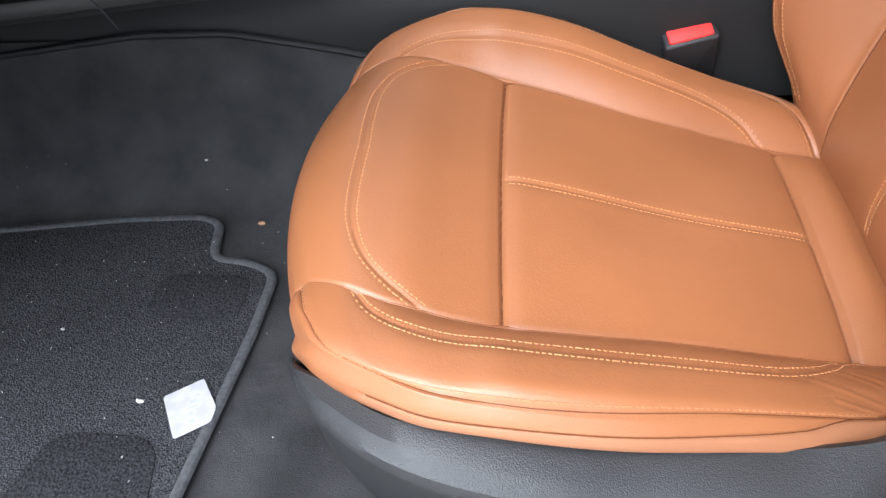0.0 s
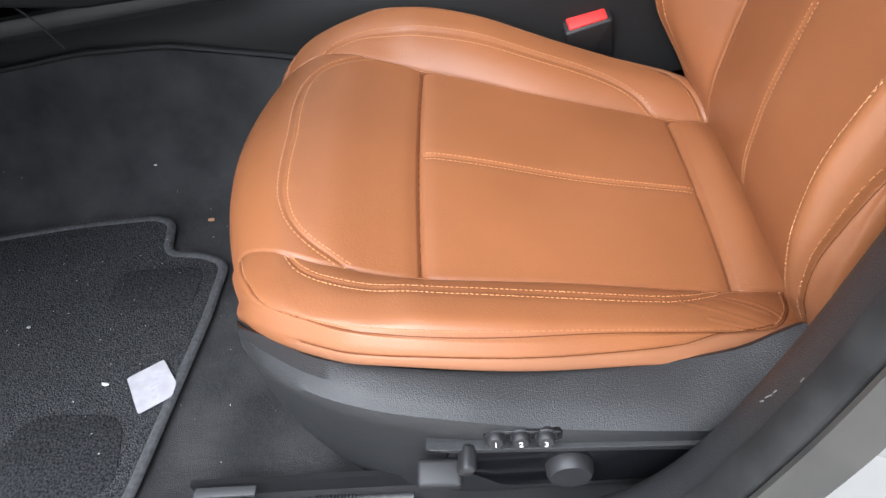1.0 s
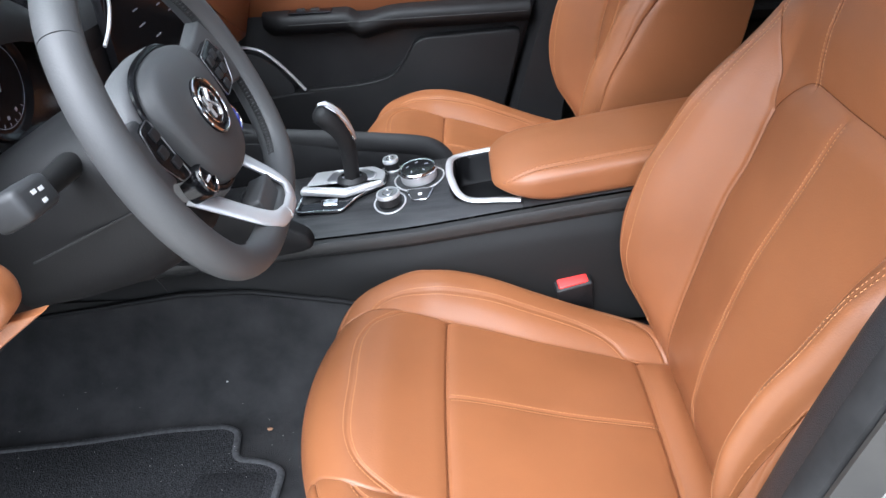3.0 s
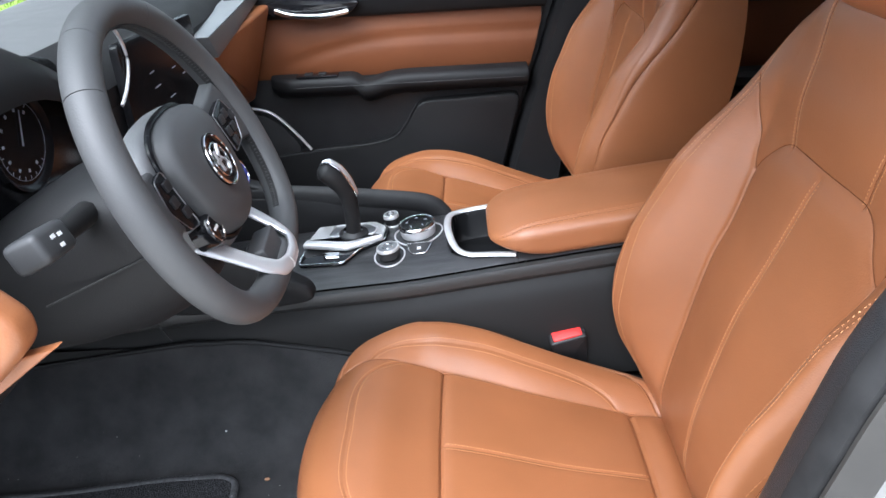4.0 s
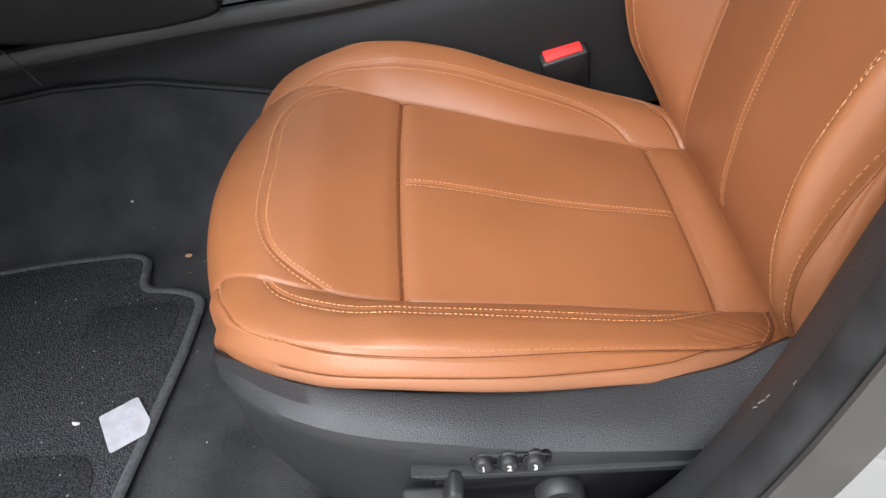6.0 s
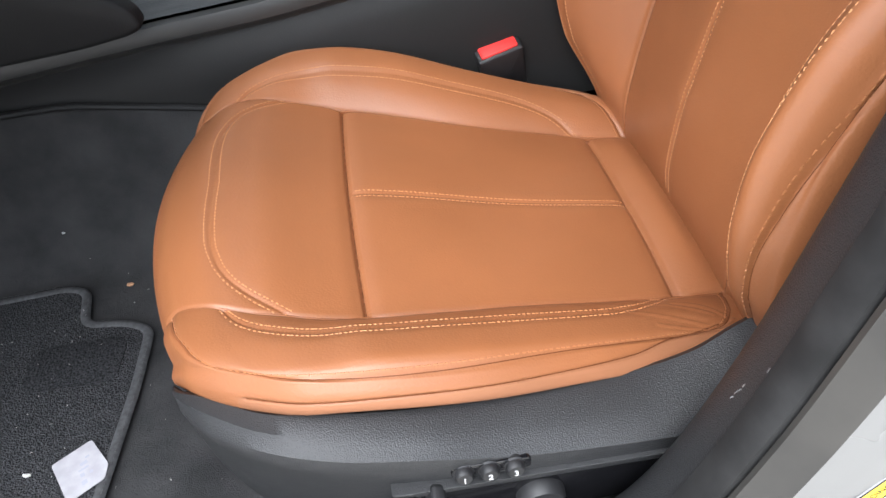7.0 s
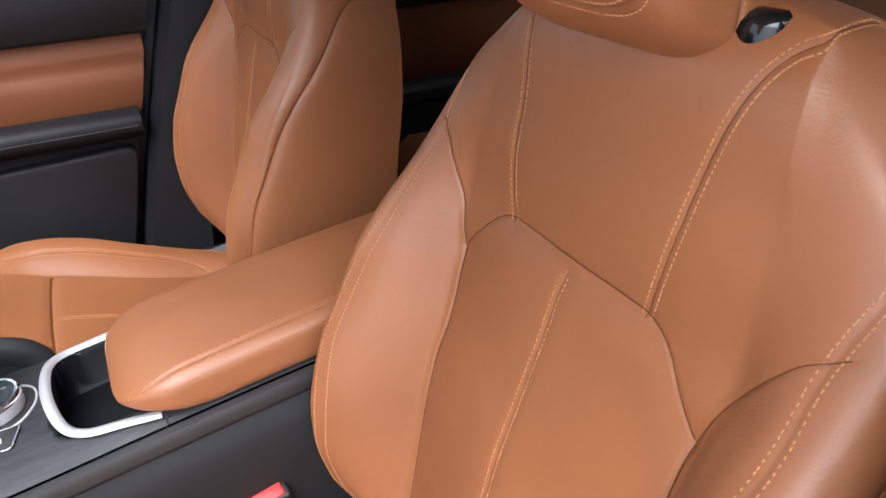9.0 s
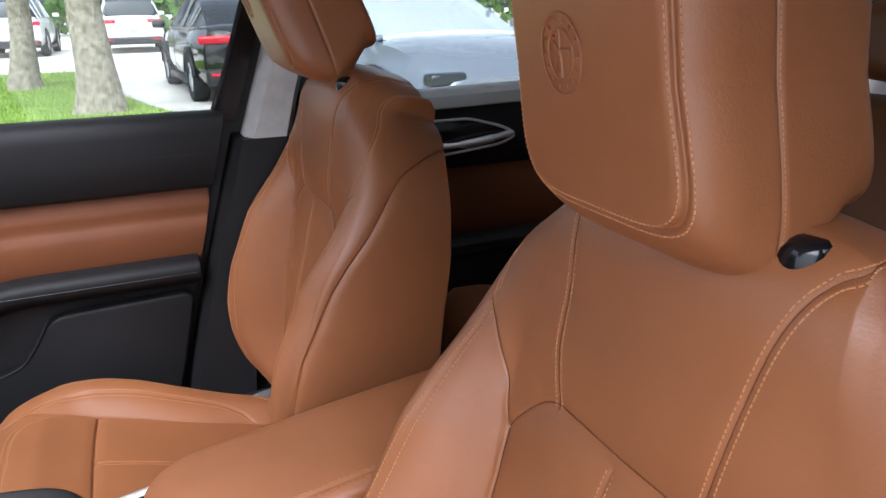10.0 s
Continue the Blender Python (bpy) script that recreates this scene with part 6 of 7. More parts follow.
for x in np.linspace(-0.43, 0.218, 60):
    up = 0.752 - 0.020 * (1 / (1 + math.exp(-(x + 0.205) * 220)) - 1 / (1 + math.exp(-(x + 0.150) * 60)))
    w = 0.060 * min(1, ((x + 0.44) / 0.06)) ** 0.5
    y = 0.722 - w
    rows.append([(x, 0.724, up + 0.003), (x, y + 0.02, up + 0.002), (x, y + 0.006, up - 0.002), (x, y, up - 0.010), (x, y, up - 0.026), (x, y + 0.008, up - 0.036), (x, y + 0.03, up - 0.050), (x, 0.724, up - 0.062)])
part("arm_rest", loft(rows, False, False), SOFT_BLACK, door, "black padded door arm rest")
part("arm_seam", tube([(x, 0.6615, 0.732) for x in np.linspace(-0.36, 0.21, 20)], 0.0011, 6), THREAD_BLACK, door)
sw = part("switch_plate", slab(rounded([(-0.36, 0.672), (-0.255, 0.672), (-0.255, 0.706), (-0.36, 0.706)], 0.005), "z", 0.752, 0.758, 0.002), PIANO, door, "gloss black window switch plate")
for k in range(2):
    part("window_switch", one_box((-0.33 + 0.035 * k, 0.688, 0.760), (0.020, 0.014, 0.006), 0.002), PLASTIC_PLAIN, sw)
pk = rounded([(-0.060, 0.674), (0.205, 0.684), (0.165, 0.52), (0.13, 0.40), (-0.62, 0.40), (-0.60, 0.53), (-0.34, 0.556), (-0.20, 0.563), (-0.13, 0.580), (-0.095, 0.615)], 0.03, 5)
part("pocket", slab(pk, "y", 0.690, 0.724, 0.006, 3), SOFT_BLACK, door, "grained black door pocket")
part("pocket_edge", tube(smooth_path([(-0.34, 0.689, 0.559), (-0.20, 0.689, 0.566), (-0.13, 0.689, 0.583), (-0.098, 0.689, 0.617), (-0.065, 0.689, 0.672)], 6), 0.0016, 6), PLASTIC_PLAIN, door)
part("speaker_frame", tube(smooth_path([(-0.62, 0.690, 0.655), (-0.52, 0.690, 0.678), (-0.46, 0.690, 0.672), (-0.425, 0.690, 0.650), (-0.385, 0.690, 0.605), (-0.352, 0.690, 0.560)], 8), 0.0055, 10, False, None, 0.7), SILVER, door, "silver curved speaker frame")
part("speaker_grille", slab(rounded([(-0.75, 0.48), (-0.43, 0.48), (-0.372, 0.56), (-0.43, 0.635), (-0.47, 0.660), (-0.55, 0.665), (-0.75, 0.62)], 0.03), "y", 0.697, 0.722, 0.004), PLASTIC, door, "black speaker grille")
part("handle_cup", slab(rounded([(-0.40, 0.905), (-0.33, 0.895), (-0.20, 0.905), (-0.18, 0.93), (-0.36, 0.945), (-0.42, 0.93)], 0.012), "y", 0.680, 0.705, 0.004), PIANO, door, "gloss black handle surround")
part("inner_handle", tube(smooth_path([(-0.385, 0.676, 0.918), (-0.34, 0.668, 0.906), (-0.27, 0.664, 0.903), (-0.21, 0.672, 0.910)], 6), 0.007, 10), CHROME, door, "chrome inner door handle")
win = part("window_pane", slab([(-0.85, 1.03), (0.305, 1.03), (0.415, 1.36), (-0.30, 1.36)], "y", 0.742, 0.746), GLASS, door, "clear side window", False)
win.visible_shadow = False
part("window_frame", loft([[(x, 0.725, z), (x + 0.038, 0.725, z - 0.004), (x + 0.036, 0.775, z - 0.004), (x, 0.775, z)] for x, z in ((0.285, 1.015), (0.322, 1.12), (0.365, 1.24), (0.41, 1.36))]), PIANO, door, "gloss black window frame")
part("frame_seal", tube([(0.284, 0.738, 1.03), (0.321, 0.738, 1.12), (0.364, 0.738, 1.24), (0.41, 0.738, 1.36)], 0.006, 8), RUBBER, door)

# pillar between the doors on the passenger side
rows = [[(a, 0.70, z), (a + 0.012, 0.664, z), (b - 0.012, 0.660, z), (b, 0.69, z), (b, 0.76, z), (a, 0.76, z)] for z, a, b in ((0.36, 0.150, 0.30), (0.50, 0.176, 0.315), (0.62, 0.208, 0.34), (0.75, 0.246, 0.37), (0.88, 0.284, 0.40), (0.985, 0.316, 0.425))]
tagged(part("pillar_lower_right", loft(rows), SOFT_BLACK), "black lower trim of the centre pillar", "pillar trim", kind="structure")
rows = [[(a, 0.70, z), (a + 0.014, 0.668, z), (b - 0.014, 0.664, z), (b, 0.69, z), (b, 0.75, z), (a, 0.75, z)] for z, a, b in ((0.985, 0.334, 0.425), (1.06, 0.360, 0.445), (1.14, 0.388, 0.47), (1.24, 0.42, 0.505), (1.36, 0.47, 0.56))]
tagged(part("pillar_upper_right", loft(rows), GREY_TRIM), "light grey upper trim of the centre pillar", "pillar trim", kind="structure")
part("belt_strap", loft([[(x, 0.652, z), (x + 0.045, 0.650, z), (x + 0.045, 0.653, z), (x, 0.655, z)] for x, z in ((0.40, 0.50), (0.415, 0.8), (0.43, 1.0), (0.46, 1.16))]), SOFT_BLACK)
tagged(bpy.data.objects["belt_strap"], "dark seat belt strap hanging along the pillar", "seat belt")

tagged(part("door_jamb_right", slab([(0.08, 0.36), (0.50, 0.36), (0.60, 1.36), (0.44, 1.36), (0.30, 1.0), (0.20, 0.72)], "y", 0.765, 0.80, 0.003), PLASTIC_PLAIN), "black door jamb behind the pillar trim", "pillar trim", kind="structure")
# rear door on the passenger side
rd = thing("door_rear", "closed rear door with black trim and tan leather insert", "car door")
part("shell", slab([(0.36, 0.40), (1.30, 0.40), (1.55, 0.75), (1.60, 1.04), (0.43, 1.03)], "y", 0.722, 0.80, 0.004), PLASTIC_PLAIN, rd, "black door trim base")
rows = []
for x in np.linspace(0.43, 1.6, 30):
    t = 1.035 + 0.02 * (x - 0.43)
    rows.append([(x, y, z) for y, z in ((0.727, 0.868), (0.712, 0.872), (0.704, 0.885), (0.698, 0.95), (0.696, t - 0.025), (0.700, t - 0.008), (0.712, t), (0.77, t + 0.002), (0.785, t - 0.02))])
part("upper_pad", loft(rows, False, False), SOFT_BLACK, rd, "black soft upper door pad")
rows = []
for x in np.linspace(0.42, 1.5, 30):
    rows.append([(x, 0.7205 - 0.014 * math.sin(math.pi * k / 10) ** 0.7, 0.705 + 0.167 * k / 10) for k in range(11)])
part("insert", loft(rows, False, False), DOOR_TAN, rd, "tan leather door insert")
rows = []
for x in np.linspace(0.45, 1.3, 30):
    rows.append([(x, 0.724, 0.712), (x, 0.672, 0.710), (x, 0.662, 0.700), (x, 0.662, 0.680), (x, 0.675, 0.665), (x, 0.724, 0.655)])
part("arm_rest", loft(rows, False, False), SOFT_BLACK, rd, "black padded door arm rest")
hb = rounded([(0.70, 0.985), (0.82, 0.985), (0.905, 0.962), (0.945, 0.940), (0.90, 0.922), (0.80, 0.912), (0.70, 0.905)], 0.02, 5)
hs = part("handle_cup", slab(hb, "y", 0.690, 0.712, 0.004), PIANO, rd, "gloss black handle surround")
part("handle_rim", tube([(a, 0.6895, b) for a, b in hb], 0.0032, 8, True), SILVER, hs, "satin silver rim")
part("inner_handle", tube(smooth_path([(0.74, 0.683, 0.930), (0.80, 0.672, 0.932), (0.87, 0.672, 0.940), (0.925, 0.686, 0.945)], 6), [0.008] * 6 + [0.011] * 7 + [0.009] * 6, 12, False, None, 0.8), SILVER, hs, "satin silver inner handle")
# band added for the bright sheen along the rear door's upper edge
rows = [[(x, y, 1.0385 + 0.02 * (x - 0.43) + dz) for y, dz in ((0.697, -0.037), (0.6925, -0.034), (0.6925, -0.026), (0.697, -0.009), (0.709, -0.001), (0.720, 0.004), (0.742, 0.006), (0.742, -0.004))] for x in np.linspace(0.47, 1.55, 24)]
part("window_sill", loft(rows, False, False), SILL, rd, "added strip along the window, sky reflection put into its pale colour")
win = part("window_pane", slab([(0.47, 1.03), (1.55, 1.05), (1.40, 1.30), (0.58, 1.36)], "y", 0.742, 0.746), GLASS, rd, "clear side window", False)
win.visible_shadow = False
part("window_frame", loft([[(x, 0.725, z), (x + 0.03, 0.725, z), (x + 0.03, 0.775, z), (x, 0.775, z)] for x, z in ((0.445, 1.015), (0.478, 1.12), (0.515, 1.24), (0.56, 1.36))]), PIANO, rd, "gloss black window frame")

# body shell pieces that close the car
for nm, o, lab in (("roof_rail_right", [(-0.4, 1.30), (0.1, 1.36), (0.7, 1.385), (1.3, 1.345), (1.75, 1.20), (1.75, 1.14), (1.3, 1.29), (0.7, 1.335), (0.1, 1.315), (-0.4, 1.24)], "pale trim along the roof edge"),):
    tagged(part(nm, slab(o, "y", 0.60, 0.76, 0.01), HEADLINER), lab, "roof trim", kind="structure")
tagged(part("roof_rail_left", slab([(-0.2, 1.34), (0.3, 1.375), (0.7, 1.385), (1.3, 1.345), (1.75, 1.20), (1.75, 1.14), (1.3, 1.29), (0.7, 1.335), (0.3, 1.325), (-0.2, 1.28)], "y", -0.72, -0.56, 0.01), HEADLINER), "pale trim along the roof edge", "roof trim", kind="structure")
tagged(part("quarter_right", slab([(1.5, 0.6), (2.05, 0.6), (2.05, 1.1), (1.75, 1.2), (1.42, 1.31), (1.58, 1.05)], "y", 0.70, 0.78, 0.01), HEADLINER), "pale rear quarter trim", "pillar trim", kind="structure")
tagged(part("rear_door_left", slab([(0.40, 0.36), (1.9, 0.36), (1.9, 1.05), (0.42, 1.03), (0.33, 0.85), (0.29, 0.60)], "y", -0.78, -0.70, 0.01), PLASTIC_PLAIN), "black inner side of the closed rear door", "car door", kind="structure")

bench = thing("rear_bench", "tan leather rear bench with headrests behind the front seats", "rear seat")
rows = []
for y in np.linspace(-0.61, 0.61, 80):
    k = max(0, (abs(y) - 0.47) / 0.14) ** 2.5
    lift, b = 0.012 * math.cos(y * 10.1) - 0.045 * k, 0.05 * k
    rows.append([(0.70 + b, y, 0.45), (0.668 + b, y, 0.52), (0.655 + b, y, 0.58 + lift), (0.668 + b, y, 0.625 + lift), (0.705 + b, y, 0.650 + lift), (0.78, y, 0.648 + lift), (0.95, y, 0.615 + lift), (1.16, y, 0.58), (1.2, y, 0.45)])
part("cushion", loft(rows), LEATHER, bench)
rows = []
for y in np.linspace(-0.62, 0.62, 60):
    p_ = 0.02 * math.cos(y * 10.1)
    rows.append([(1.15, y, 0.55), (1.12 - p_, y, 0.62), (1.155 - p_, y, 0.75), (1.20 - p_, y, 0.90), (1.25 - p_, y, 1.02), (1.29, y, 1.06), (1.36, y, 1.06), (1.40, y, 1.0), (1.30, y, 0.55)])
part("backrest", loft(rows), LEATHER, bench)
for y in (-0.36, 0.0, 0.36):
    bm = bmesh.new()
    box(bm, (1.30, y, 1.155), (0.10, 0.24, 0.13), 0.035, 5, pose(0, 0, 0, 0, 10, 0))
    part("headrest", bm, LEATHER, bench)
    for d in (-0.05, 0.05):
        part("headrest_post", tube([(1.315, y + d, 1.10), (1.325, y + d, 1.03)], 0.006, 10), STEEL, bench)
ws = part("windscreen", slab([(-0.62, 0.0), (0.62, 0.0), (0.52, 0.74), (-0.52, 0.74)], "z", 0, 0.004, 0, 1, Matrix.Translation((-0.92, 0, 1.0)) @ Matrix(((0, 0.93, 0.37, 0), (1, 0, 0, 0), (0, 0.37, -0.93, 0), (0, 0, 0, 1)))), GLASS, None, "", False)
ws.visible_shadow = False
tagged(ws, "raked clear windscreen over the dashboard", "windscreen", kind="structure")


# remaining panes of the cabin, with a tint added to dim the interior
TINT = GLASS.copy()
TINT.name = "tinted_rear_glass"
TINT.node_tree.nodes["Transparent BSDF"].inputs["Color"].default_value = (0.42, 0.45, 0.44, 1)
lp_ = part("rear_pane_left", slab([(0.45, 1.03), (1.75, 1.05), (1.40, 1.30), (0.55, 1.34)], "y", -0.745, -0.741), TINT, None, "", False)
tagged(lp_, "rear side window with a tint added to dim the cabin", "window", kind="structure")
rp_ = part("rear_pane", slab([(-0.58, 0.0), (0.58, 0.0), (0.48, 0.60), (-0.48, 0.60)], "z", 0, 0.004, 0, 1, Matrix.Translation((1.98, 0, 1.06)) @ Matrix(((0, -0.93, 0.37, 0), (1, 0, 0, 0), (0, 0.37, 0.93, 0), (0, 0, 0, 1)))), TINT, None, "", False)
tagged(rp_, "rear screen with a tint added to dim the cabin", "window", kind="structure")

# ==== outside: lot, verge, trees and parked cars ====
g = part("ground", slab([(-300, -300), (300, -300), (300, 300), (-300, 300)], "z", -0.2, 0.0), CONCRETE, None, "", False)
tagged(g, "pale concrete parking lot", "ground", kind="structure")
lawn_out = rounded([(-14, 5.0), (1.15, 5.0), (0.95, 7.2), (0.46, 8.9), (0.03, 11.4), (-0.35, 15.0), (-1.0, 15.6), (-14, 15.6)], 0.5, 6)
tagged(part("kerb", slab([(x * 1.0 + 0.0, y) for x, y in lawn_out], "z", -0.05, 0.10, 0.02), KERB), "pale concrete kerb round the grass verge", "kerb", kind="structure")


def inside(x, y, o=lawn_out):
    r = False
    for (a, b), (c, d) in zip(o, o[1:] + o[:1]):
        if (b > y) != (d > y) and x < (c - a) * (y - b) / (d - b) + a:
            r = not r
    return r


cx, cy = sum(p[0] for p in lawn_out) / len(lawn_out), sum(p[1] for p in lawn_out) / len(lawn_out)
tagged(part("lawn", slab([(x - 0.14 * (1 if x > cx else -1), y - 0.14 * (1 if y > cy else -1)) for x, y in lawn_out], "z", 0.0, 0.125), SOIL), "green grass verge between parking bays", "lawn", kind="structure")
rnd = random.Random(4)
gv, gf = [], []
for _ in range(26000):
    x, y = rnd.uniform(-6.0, 1.0), rnd.uniform(6.2, 15.5)
    if not inside(x + 0.15, y):
        continue
    a, h, w, l = rnd.uniform(0, 6.28), rnd.uniform(0.03, 0.075), rnd.uniform(0.006, 0.012), rnd.uniform(-0.03, 0.03)
    o = len(gv)
    gv += [(x - w * math.cos(a), y - w * math.sin(a), 0.12), (x + w * math.cos(a), y + w * math.sin(a), 0.12), (x + l, y + rnd.uniform(-0.03, 0.03), 0.12 + h)]
    gf.append((o, o + 1, o + 2))
tagged(raw("grass", gv, gf, GRASS, None, "", False), "short bright green grass", "grass", kind="stuff")


def tree(x, y, r, lean, seed, height=2.6):
    rn = random.Random(seed)
    t = thing("tree", "rough-barked tree on the grass verge", "tree", "verge trees", at=(x, y, 0.1))
    pts, rad = [], []
    for k in range(40):
        f = k / 39
        pts.append((lean[0] * f * height + 0.02 * math.sin(f * 7 + seed), lean[1] * f * height, f * height))
        rad.append(r * (1 + 0.55 * math.exp(-f * 9) - 0.28 * f))
    bm = tube(pts, rad, 36, False, None, 1.0, (0, 1, 0))
    for v in bm.verts:
        a = math.atan2(v.co.y, v.co.x)
        d = 1 + 0.07 * noise.noise((math.cos(a) * 5, math.sin(a) * 5, v.co.z * 1.6 + seed)) + 0.05 * noise.noise((math.cos(a) * 14, math.sin(a) * 14, v.co.z * 4))
        c = Vector((lean[0] * v.co.z, lean[1] * v.co.z, v.co.z))
        v.co = c + (v.co - c) * d
    part("trunk", bm, BARK, t)
    top = Vector(pts[-1])
    tips = []
    for k in range(7):
        a = k * 0.9 + seed
        d = Vector((math.cos(a), math.sin(a), 1.1 + 0.3 * (k % 2))).normalized()
        p = [top + d * s + Vector((0, 0, 0.1 * s * s)) for s in (-0.1, 0.5, 1.1, 1.8, 2.5)]
        part("limb", tube(p, [r * 0.55, r * 0.45, r * 0.33, r * 0.2, r * 0.08], 10), BARK, t)
        tips += p[2:]
    lv, lf = [], []
    for p in tips:
        for _ in range(170):
            c = p + Vector((rn.gauss(0, 0.55), rn.gauss(0, 0.55), rn.gauss(0.2, 0.4)))
            u = Vector((rn.gauss(0, 1), rn.gauss(0, 1), rn.gauss(0, 1))).normalized() * 0.075
            w = u.cross(Vector((rn.gauss(0, 1), rn.gauss(0, 1), rn.gauss(0, 1)))).normalized() * 0.04
            o = len(lv)
            lv += [c - u, c + w, c + u, c - w]
            lf.append((o, o + 1, o + 2, o + 3))
    raw("crown", lv, lf, LEAF, t, "loose green leaves", False)["kind"] = "stuff"
    return t


tree(-0.19, 8.55, 0.205, (0.02, 0.0), 1)
tree(-1.27, 12.1, 0.175, (0.055, 0.0), 5)


def wheel_parts(ob, x, y, r, side):
    m = Matrix.Translation((x, y, r)) @ pose(0, 0, 0, 90, 0, 0)
    ty = part("tyre", lathe([(r * 0.62, -0.10), (r * 0.95, -0.11), (r, -0.07), (r, 0.07), (r * 0.95, 0.11), (r * 0.62, 0.10)], 36, m), TYRE, ob, "black tyre")
    rim = part("rim", lathe([(0.02, 0.085), (r * 0.2, 0.09), (r * 0.22, 0.05), (r * 0.56, 0.05), (r * 0.64, 0.09), (r * 0.66, 0.10), (r * 0.66, -0.10), (r * 0.56, -0.05), (0.02, -0.06)], 36, m), STEEL, ty, "silver alloy rim")
    for k in range(5):
        a = 2 * math.pi * k / 5
        for z in (0.075, -0.075):
            part("rim_spoke", box(bmesh.new(), (0, 0, 0), (r * 0.50, r * 0.13, 0.03), 0.008, 2, None), SILVER, ty).matrix_basis = m @ pose(0, 0, 0, 0, 0, math.degrees(a)) @ Matrix.Translation((r * 0.36, 0, z))


def parked_car(name, label, m, paint, rows, glass_rows, L, W, wheel_x, wr, tail=True, glass=DARK_GLASS):
    """A car built along x (nose at +x): a lofted lower body, a glazed cabin with roof, wheels, lamps and bumpers."""
    car = thing(name, label, "car", "parked cars")

    def sect(x, z0, z1, w):
        h = z1 - z0
        half = [(0.0, z0), (w * 0.86, z0), (w * 0.95, z0 + h * 0.10), (w, z0 + h * 0.35), (w * 0.99, z0 + h * 0.62), (w * 0.95, z0 + h * 0.85), (w * 0.88, z0 + h * 0.97), (w * 0.6, z1 + 0.012), (0.0, z1 + 0.02)]
        return [(x, y, z) for y, z in half] + [(x, -y, z) for y, z in half[-2:0:-1]]

    part("body", loft([sect(*r) for r in rows]), paint, car)

    def cab(x, z0, z1, w0, w1):
        return [(x, -w0, z0), (x, -w1, z1), (x, -w1 * 0.6, z1 + 0.03), (x, 0, z1 + 0.04), (x, w1 * 0.6, z1 + 0.03), (x, w1, z1), (x, w0, z0)]

    part("cabin_glass", loft([cab(*r) for r in glass_rows]), glass, car, "tinted windows reflecting the sky")
    hi = [r for r in glass_rows if r[2] > max(q[2] for q in glass_rows) - 0.12]
    part("roof", loft([[(x, y * 1.005, z + 0.012) for _, y, z in cab(x, z0, z1, w0, w1)[1:6]] + [(x, y * 1.005, z - 0.01) for _, y, z in cab(x, z0, z1, w0, w1)[5:0:-1]] for x, z0, z1, w0, w1 in hi]), paint, car)
    for sgn in (-1, 1):
        for k in range(0, len(glass_rows), max(1, len(glass_rows) // 4)):
            x, z0, z1, w0, w1 = glass_rows[k]
            part("pillar", tube([(x, sgn * w0 * 1.0, z0), (x, sgn * w1 * 1.0, z1)], 0.028, 8), paint, car)
        part("window_trim", tube([(r[0], sgn * r[3] * 1.004, r[1] + 0.01) for r in glass_rows], 0.012, 8), PIANO, car)
        part("mirror", one_box((glass_rows[-1][0] - 0.35, sgn * (W / 2 + 0.10), glass_rows[-1][1] + 0.08), (0.12, 0.20, 0.13), 0.04, 3), paint, car)
        part("door_gap", tube([(0.05, sgn * W / 2 * 0.999, 0.35), (0.05, sgn * W / 2 * 0.985, rows[len(rows) // 2][2] - 0.05)], 0.006, 6), PIANO, car)
        part("door_handle", one_box((-0.25, sgn * W / 2 * 0.985, rows[len(rows) // 2][2] - 0.14), (0.2, 0.03, 0.03), 0.01), paint, car)
        part("sill_trim", one_box((0, sgn * W / 2 * 0.95, 0.24), (wheel_x * 1.6, 0.06, 0.10), 0.02), PLASTIC_PLAIN, car)
        for x in (-wheel_x, wheel_x):
            wheel_parts(car, x, sgn * (W / 2 - 0.10), wr, sgn)
            part("wheel_arch", tube([(x + (wr + 0.05) * math.cos(t), sgn * (W / 2 - 0.005), wr + (wr + 0.05) * math.sin(t)) for t in np.linspace(0.1, math.pi - 0.1, 20)], 0.035, 8), PLASTIC_PLAIN, car)
    xr, xf = rows[0][0], rows[-1][0]
    zb = rows[1][2]
    part("rear_bumper", one_box((xr + 0.02, 0, 0.38), (0.16, W * 0.90, 0.22), 0.05, 3), PLASTIC_PLAIN, car)
    part("front_bumper", one_box((xf - 0.03, 0, 0.35), (0.16, W * 0.86, 0.22), 0.05, 3), PLASTIC_PLAIN, car)
    part("number_plate", one_box((xr - 0.05, 0, 0.74 if tail else 0.6), (0.02, 0.34, 0.15), 0.004), GREY_TRIM, car, "grey plate with dark bar")
    for sgn in (-1, 1):
        part("tail_lamp", one_box((xr + 0.03, sgn * W * 0.36, zb - 0.14), (0.16, W * 0.24, 0.11), 0.035, 3, pose(0, 0, 0, 0, 0, -sgn * 10)), LAMP_RED, car, "red tail lamp")
        part("reflector", one_box((xr - 0.055, sgn * W * 0.36, 0.42), (0.02, 0.22, 0.04), 0.008), LAMP_RED, car, "red reflector")
        part("head_lamp", one_box((xf - 0.10, sgn * W * 0.36, 0.68), (0.16, W * 0.18, 0.10), 0.035, 3), DARK_GLASS, car, "clear head lamp")
    car.matrix_world = m
    return car


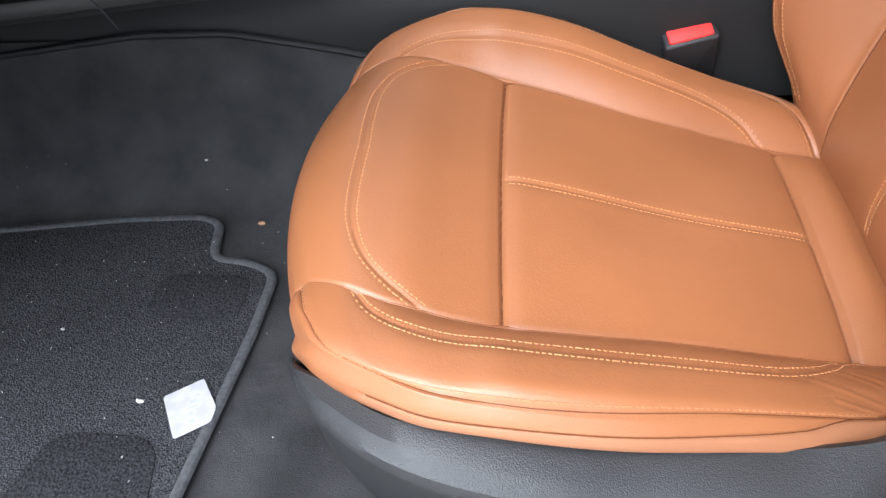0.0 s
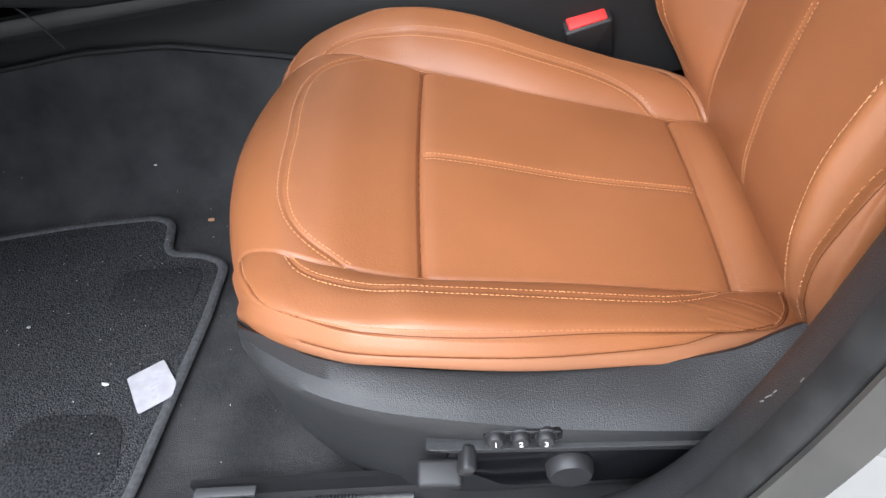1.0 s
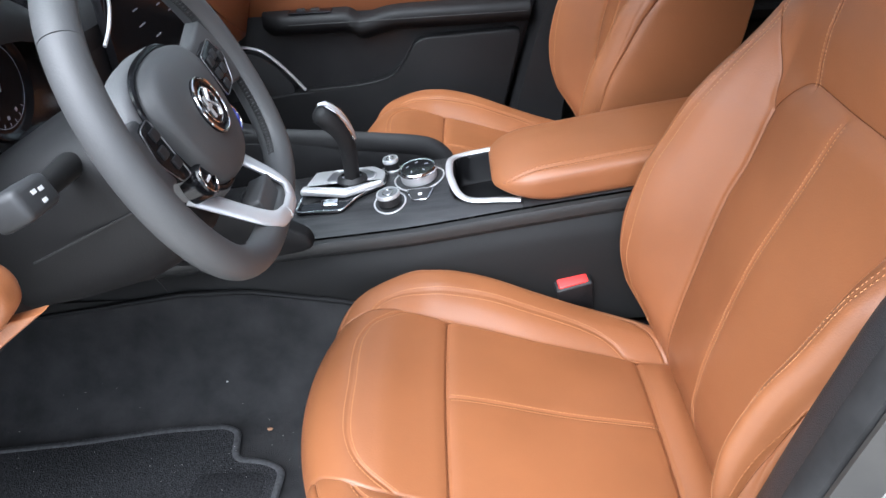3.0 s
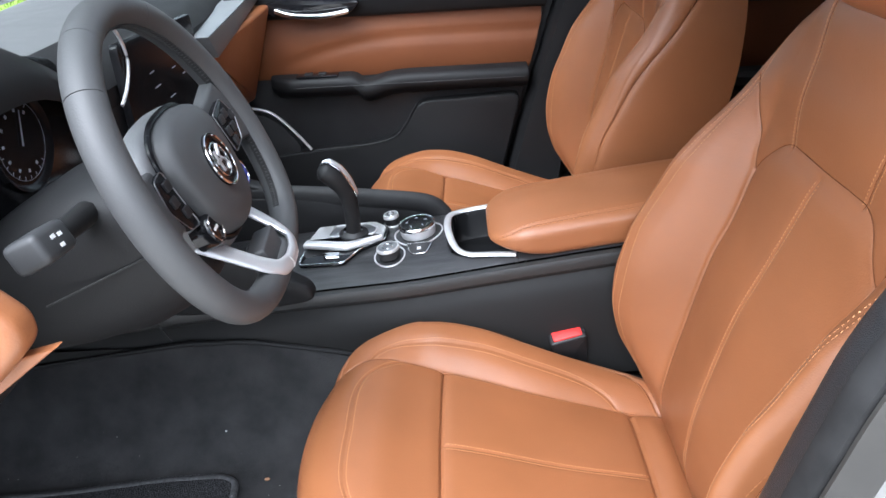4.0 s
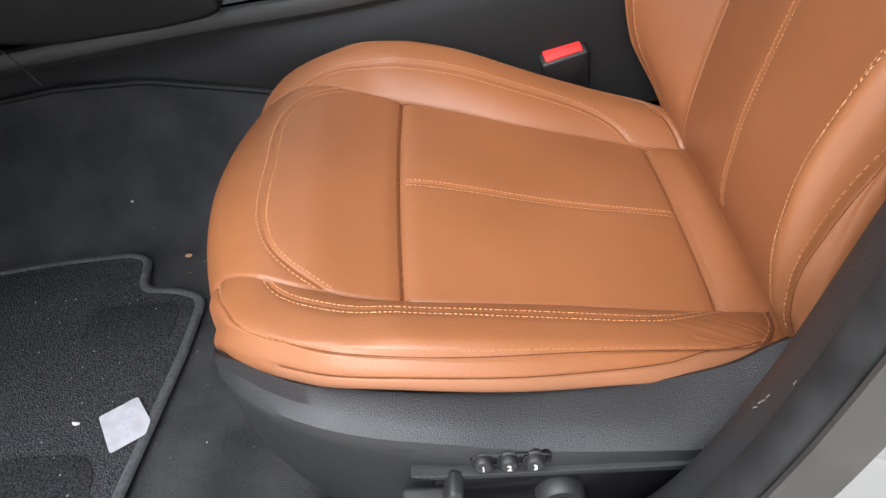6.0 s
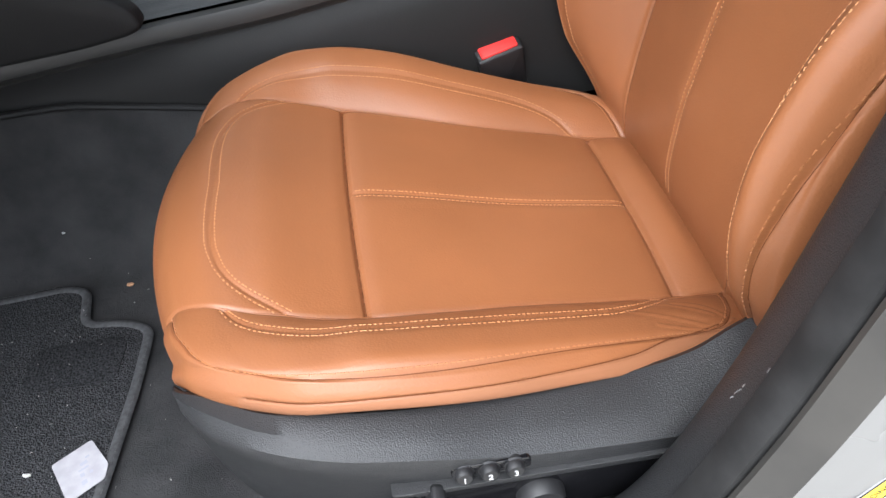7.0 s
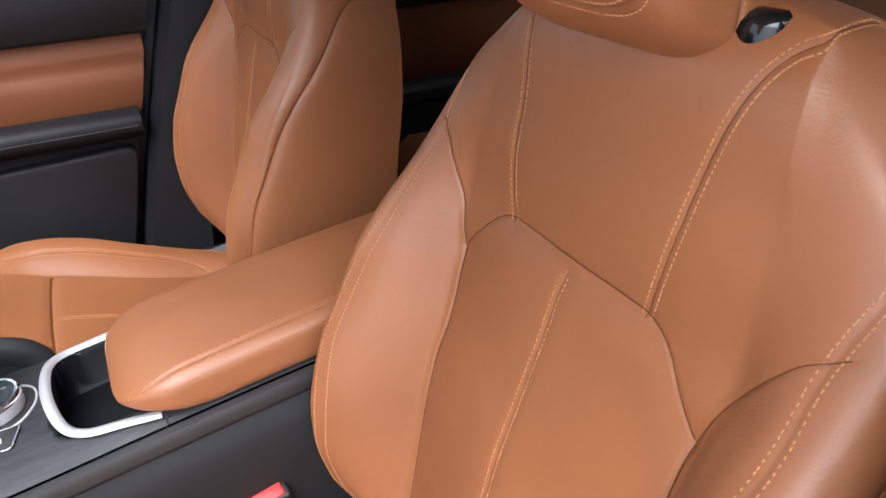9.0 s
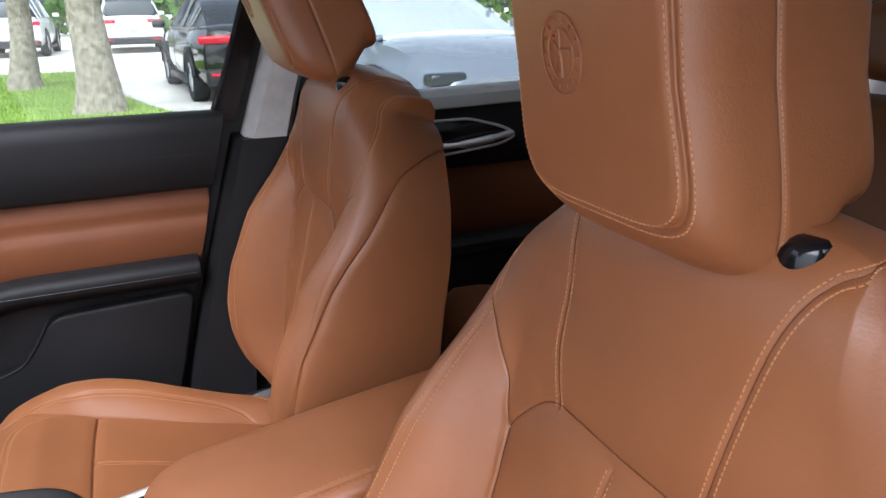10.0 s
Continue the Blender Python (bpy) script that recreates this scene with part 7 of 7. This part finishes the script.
SEDAN = [(-2.30, 0.32, 0.92, 0.72), (-2.22, 0.26, 1.00, 0.83), (-1.9, 0.22, 1.04, 0.90), (-1.2, 0.22, 1.00, 0.92), (0.0, 0.22, 0.97, 0.92), (1.0, 0.22, 0.97, 0.92), (1.6, 0.22, 0.92, 0.90), (2.1, 0.24, 0.80, 0.84), (2.32, 0.30, 0.66, 0.70)]
SEDAN_CAB = [(-1.95, 1.00, 1.02, 0.80, 0.70), (-1.45, 0.99, 1.26, 0.84, 0.66), (-0.9, 0.98, 1.40, 0.86, 0.62), (-0.2, 0.97, 1.43, 0.86, 0.62), (0.35, 0.97, 1.37, 0.86, 0.62), (0.8, 0.97, 1.18, 0.84, 0.66), (1.2, 0.95, 0.97, 0.80, 0.72)]
SUV = [(-2.30, 0.42, 1.02, 0.78), (-2.24, 0.34, 1.10, 0.88), (-1.9, 0.30, 1.13, 0.93), (0.0, 0.28, 1.12, 0.94), (1.2, 0.28, 1.12, 0.93), (1.9, 0.30, 1.02, 0.90), (2.25, 0.38, 0.82, 0.76)]
SUV_CAB = [(-2.20, 1.08, 1.12, 0.80, 0.72), (-1.95, 1.10, 1.52, 0.84, 0.66), (-1.4, 1.11, 1.66, 0.86, 0.66), (-0.2, 1.11, 1.70, 0.86, 0.66), (0.4, 1.11, 1.62, 0.86, 0.66), (0.85, 1.11, 1.35, 0.84, 0.70), (1.2, 1.10, 1.12, 0.8, 0.74)]
parked_car("black_sedan", "black sedan parked beyond the grass verge, tail lamps showing", Matrix.Translation((1.82, 11.6, 0)) @ pose(0, 0, 0, 0, 0, 93), PAINT_BLACK, SEDAN, SEDAN_CAB, 4.6, 1.84, 1.42, 0.34)
parked_car("white_suv", "white sport utility car parked across the lot", Matrix.Translation((-2.75, 26.2, 0)) @ pose(0, 0, 0, 0, 0, 88), PAINT, SUV, SUV_CAB, 4.6, 1.88, 1.40, 0.37)
parked_car("white_suv", "white sport utility car seen from behind across the lot", Matrix.Translation((0.55, 26.4, 0)) @ pose(0, 0, 0, 0, 0, 90), PAINT, SUV, SUV_CAB, 4.6, 1.88, 1.40, 0.37)
parked_car("white_suv", "white sport utility car at the end of the row", Matrix.Translation((-6.4, 26.6, 0)) @ pose(0, 0, 0, 0, 0, 90), PAINT, SUV, SUV_CAB, 4.6, 1.88, 1.40, 0.37)
parked_car("grey_sedan", "blue-grey sedan parked nose-on in the next bay", Matrix.Translation((2.85, 6.75, 0)) @ pose(0, 0, 0, 0, 0, -84), PAINT_BLUE, SEDAN, SEDAN_CAB, 4.6, 1.84, 1.42, 0.34, True, GLARE_GLASS)

hv, hf = [], []
rn = random.Random(9)
for _ in range(5200):
    x, y = rn.uniform(-45, 45), rn.uniform(44, 50)
    hgt = 2.6 + 1.6 * noise.noise((x * 0.15, 0, 0)) + 0.8 * noise.noise((x * 0.6, 2, 0))
    c = Vector((x, y, rn.uniform(0.1, max(0.5, hgt))))
    u = Vector((rn.gauss(0, 1), rn.gauss(0, 1), rn.gauss(0, 1))).normalized() * 0.4
    w = u.cross(Vector((rn.gauss(0, 1), rn.gauss(0, 1), rn.gauss(0, 1)))).normalized() * 0.25
    o = len(hv)
    hv += [c - u, c + w, c + u, c - w]
    hf.append((o, o + 1, o + 2, o + 3))
tagged(raw("far_hedge", hv, hf, LEAF, None, "", False), "distant green hedge and trees along the lot", "hedge", kind="stuff")
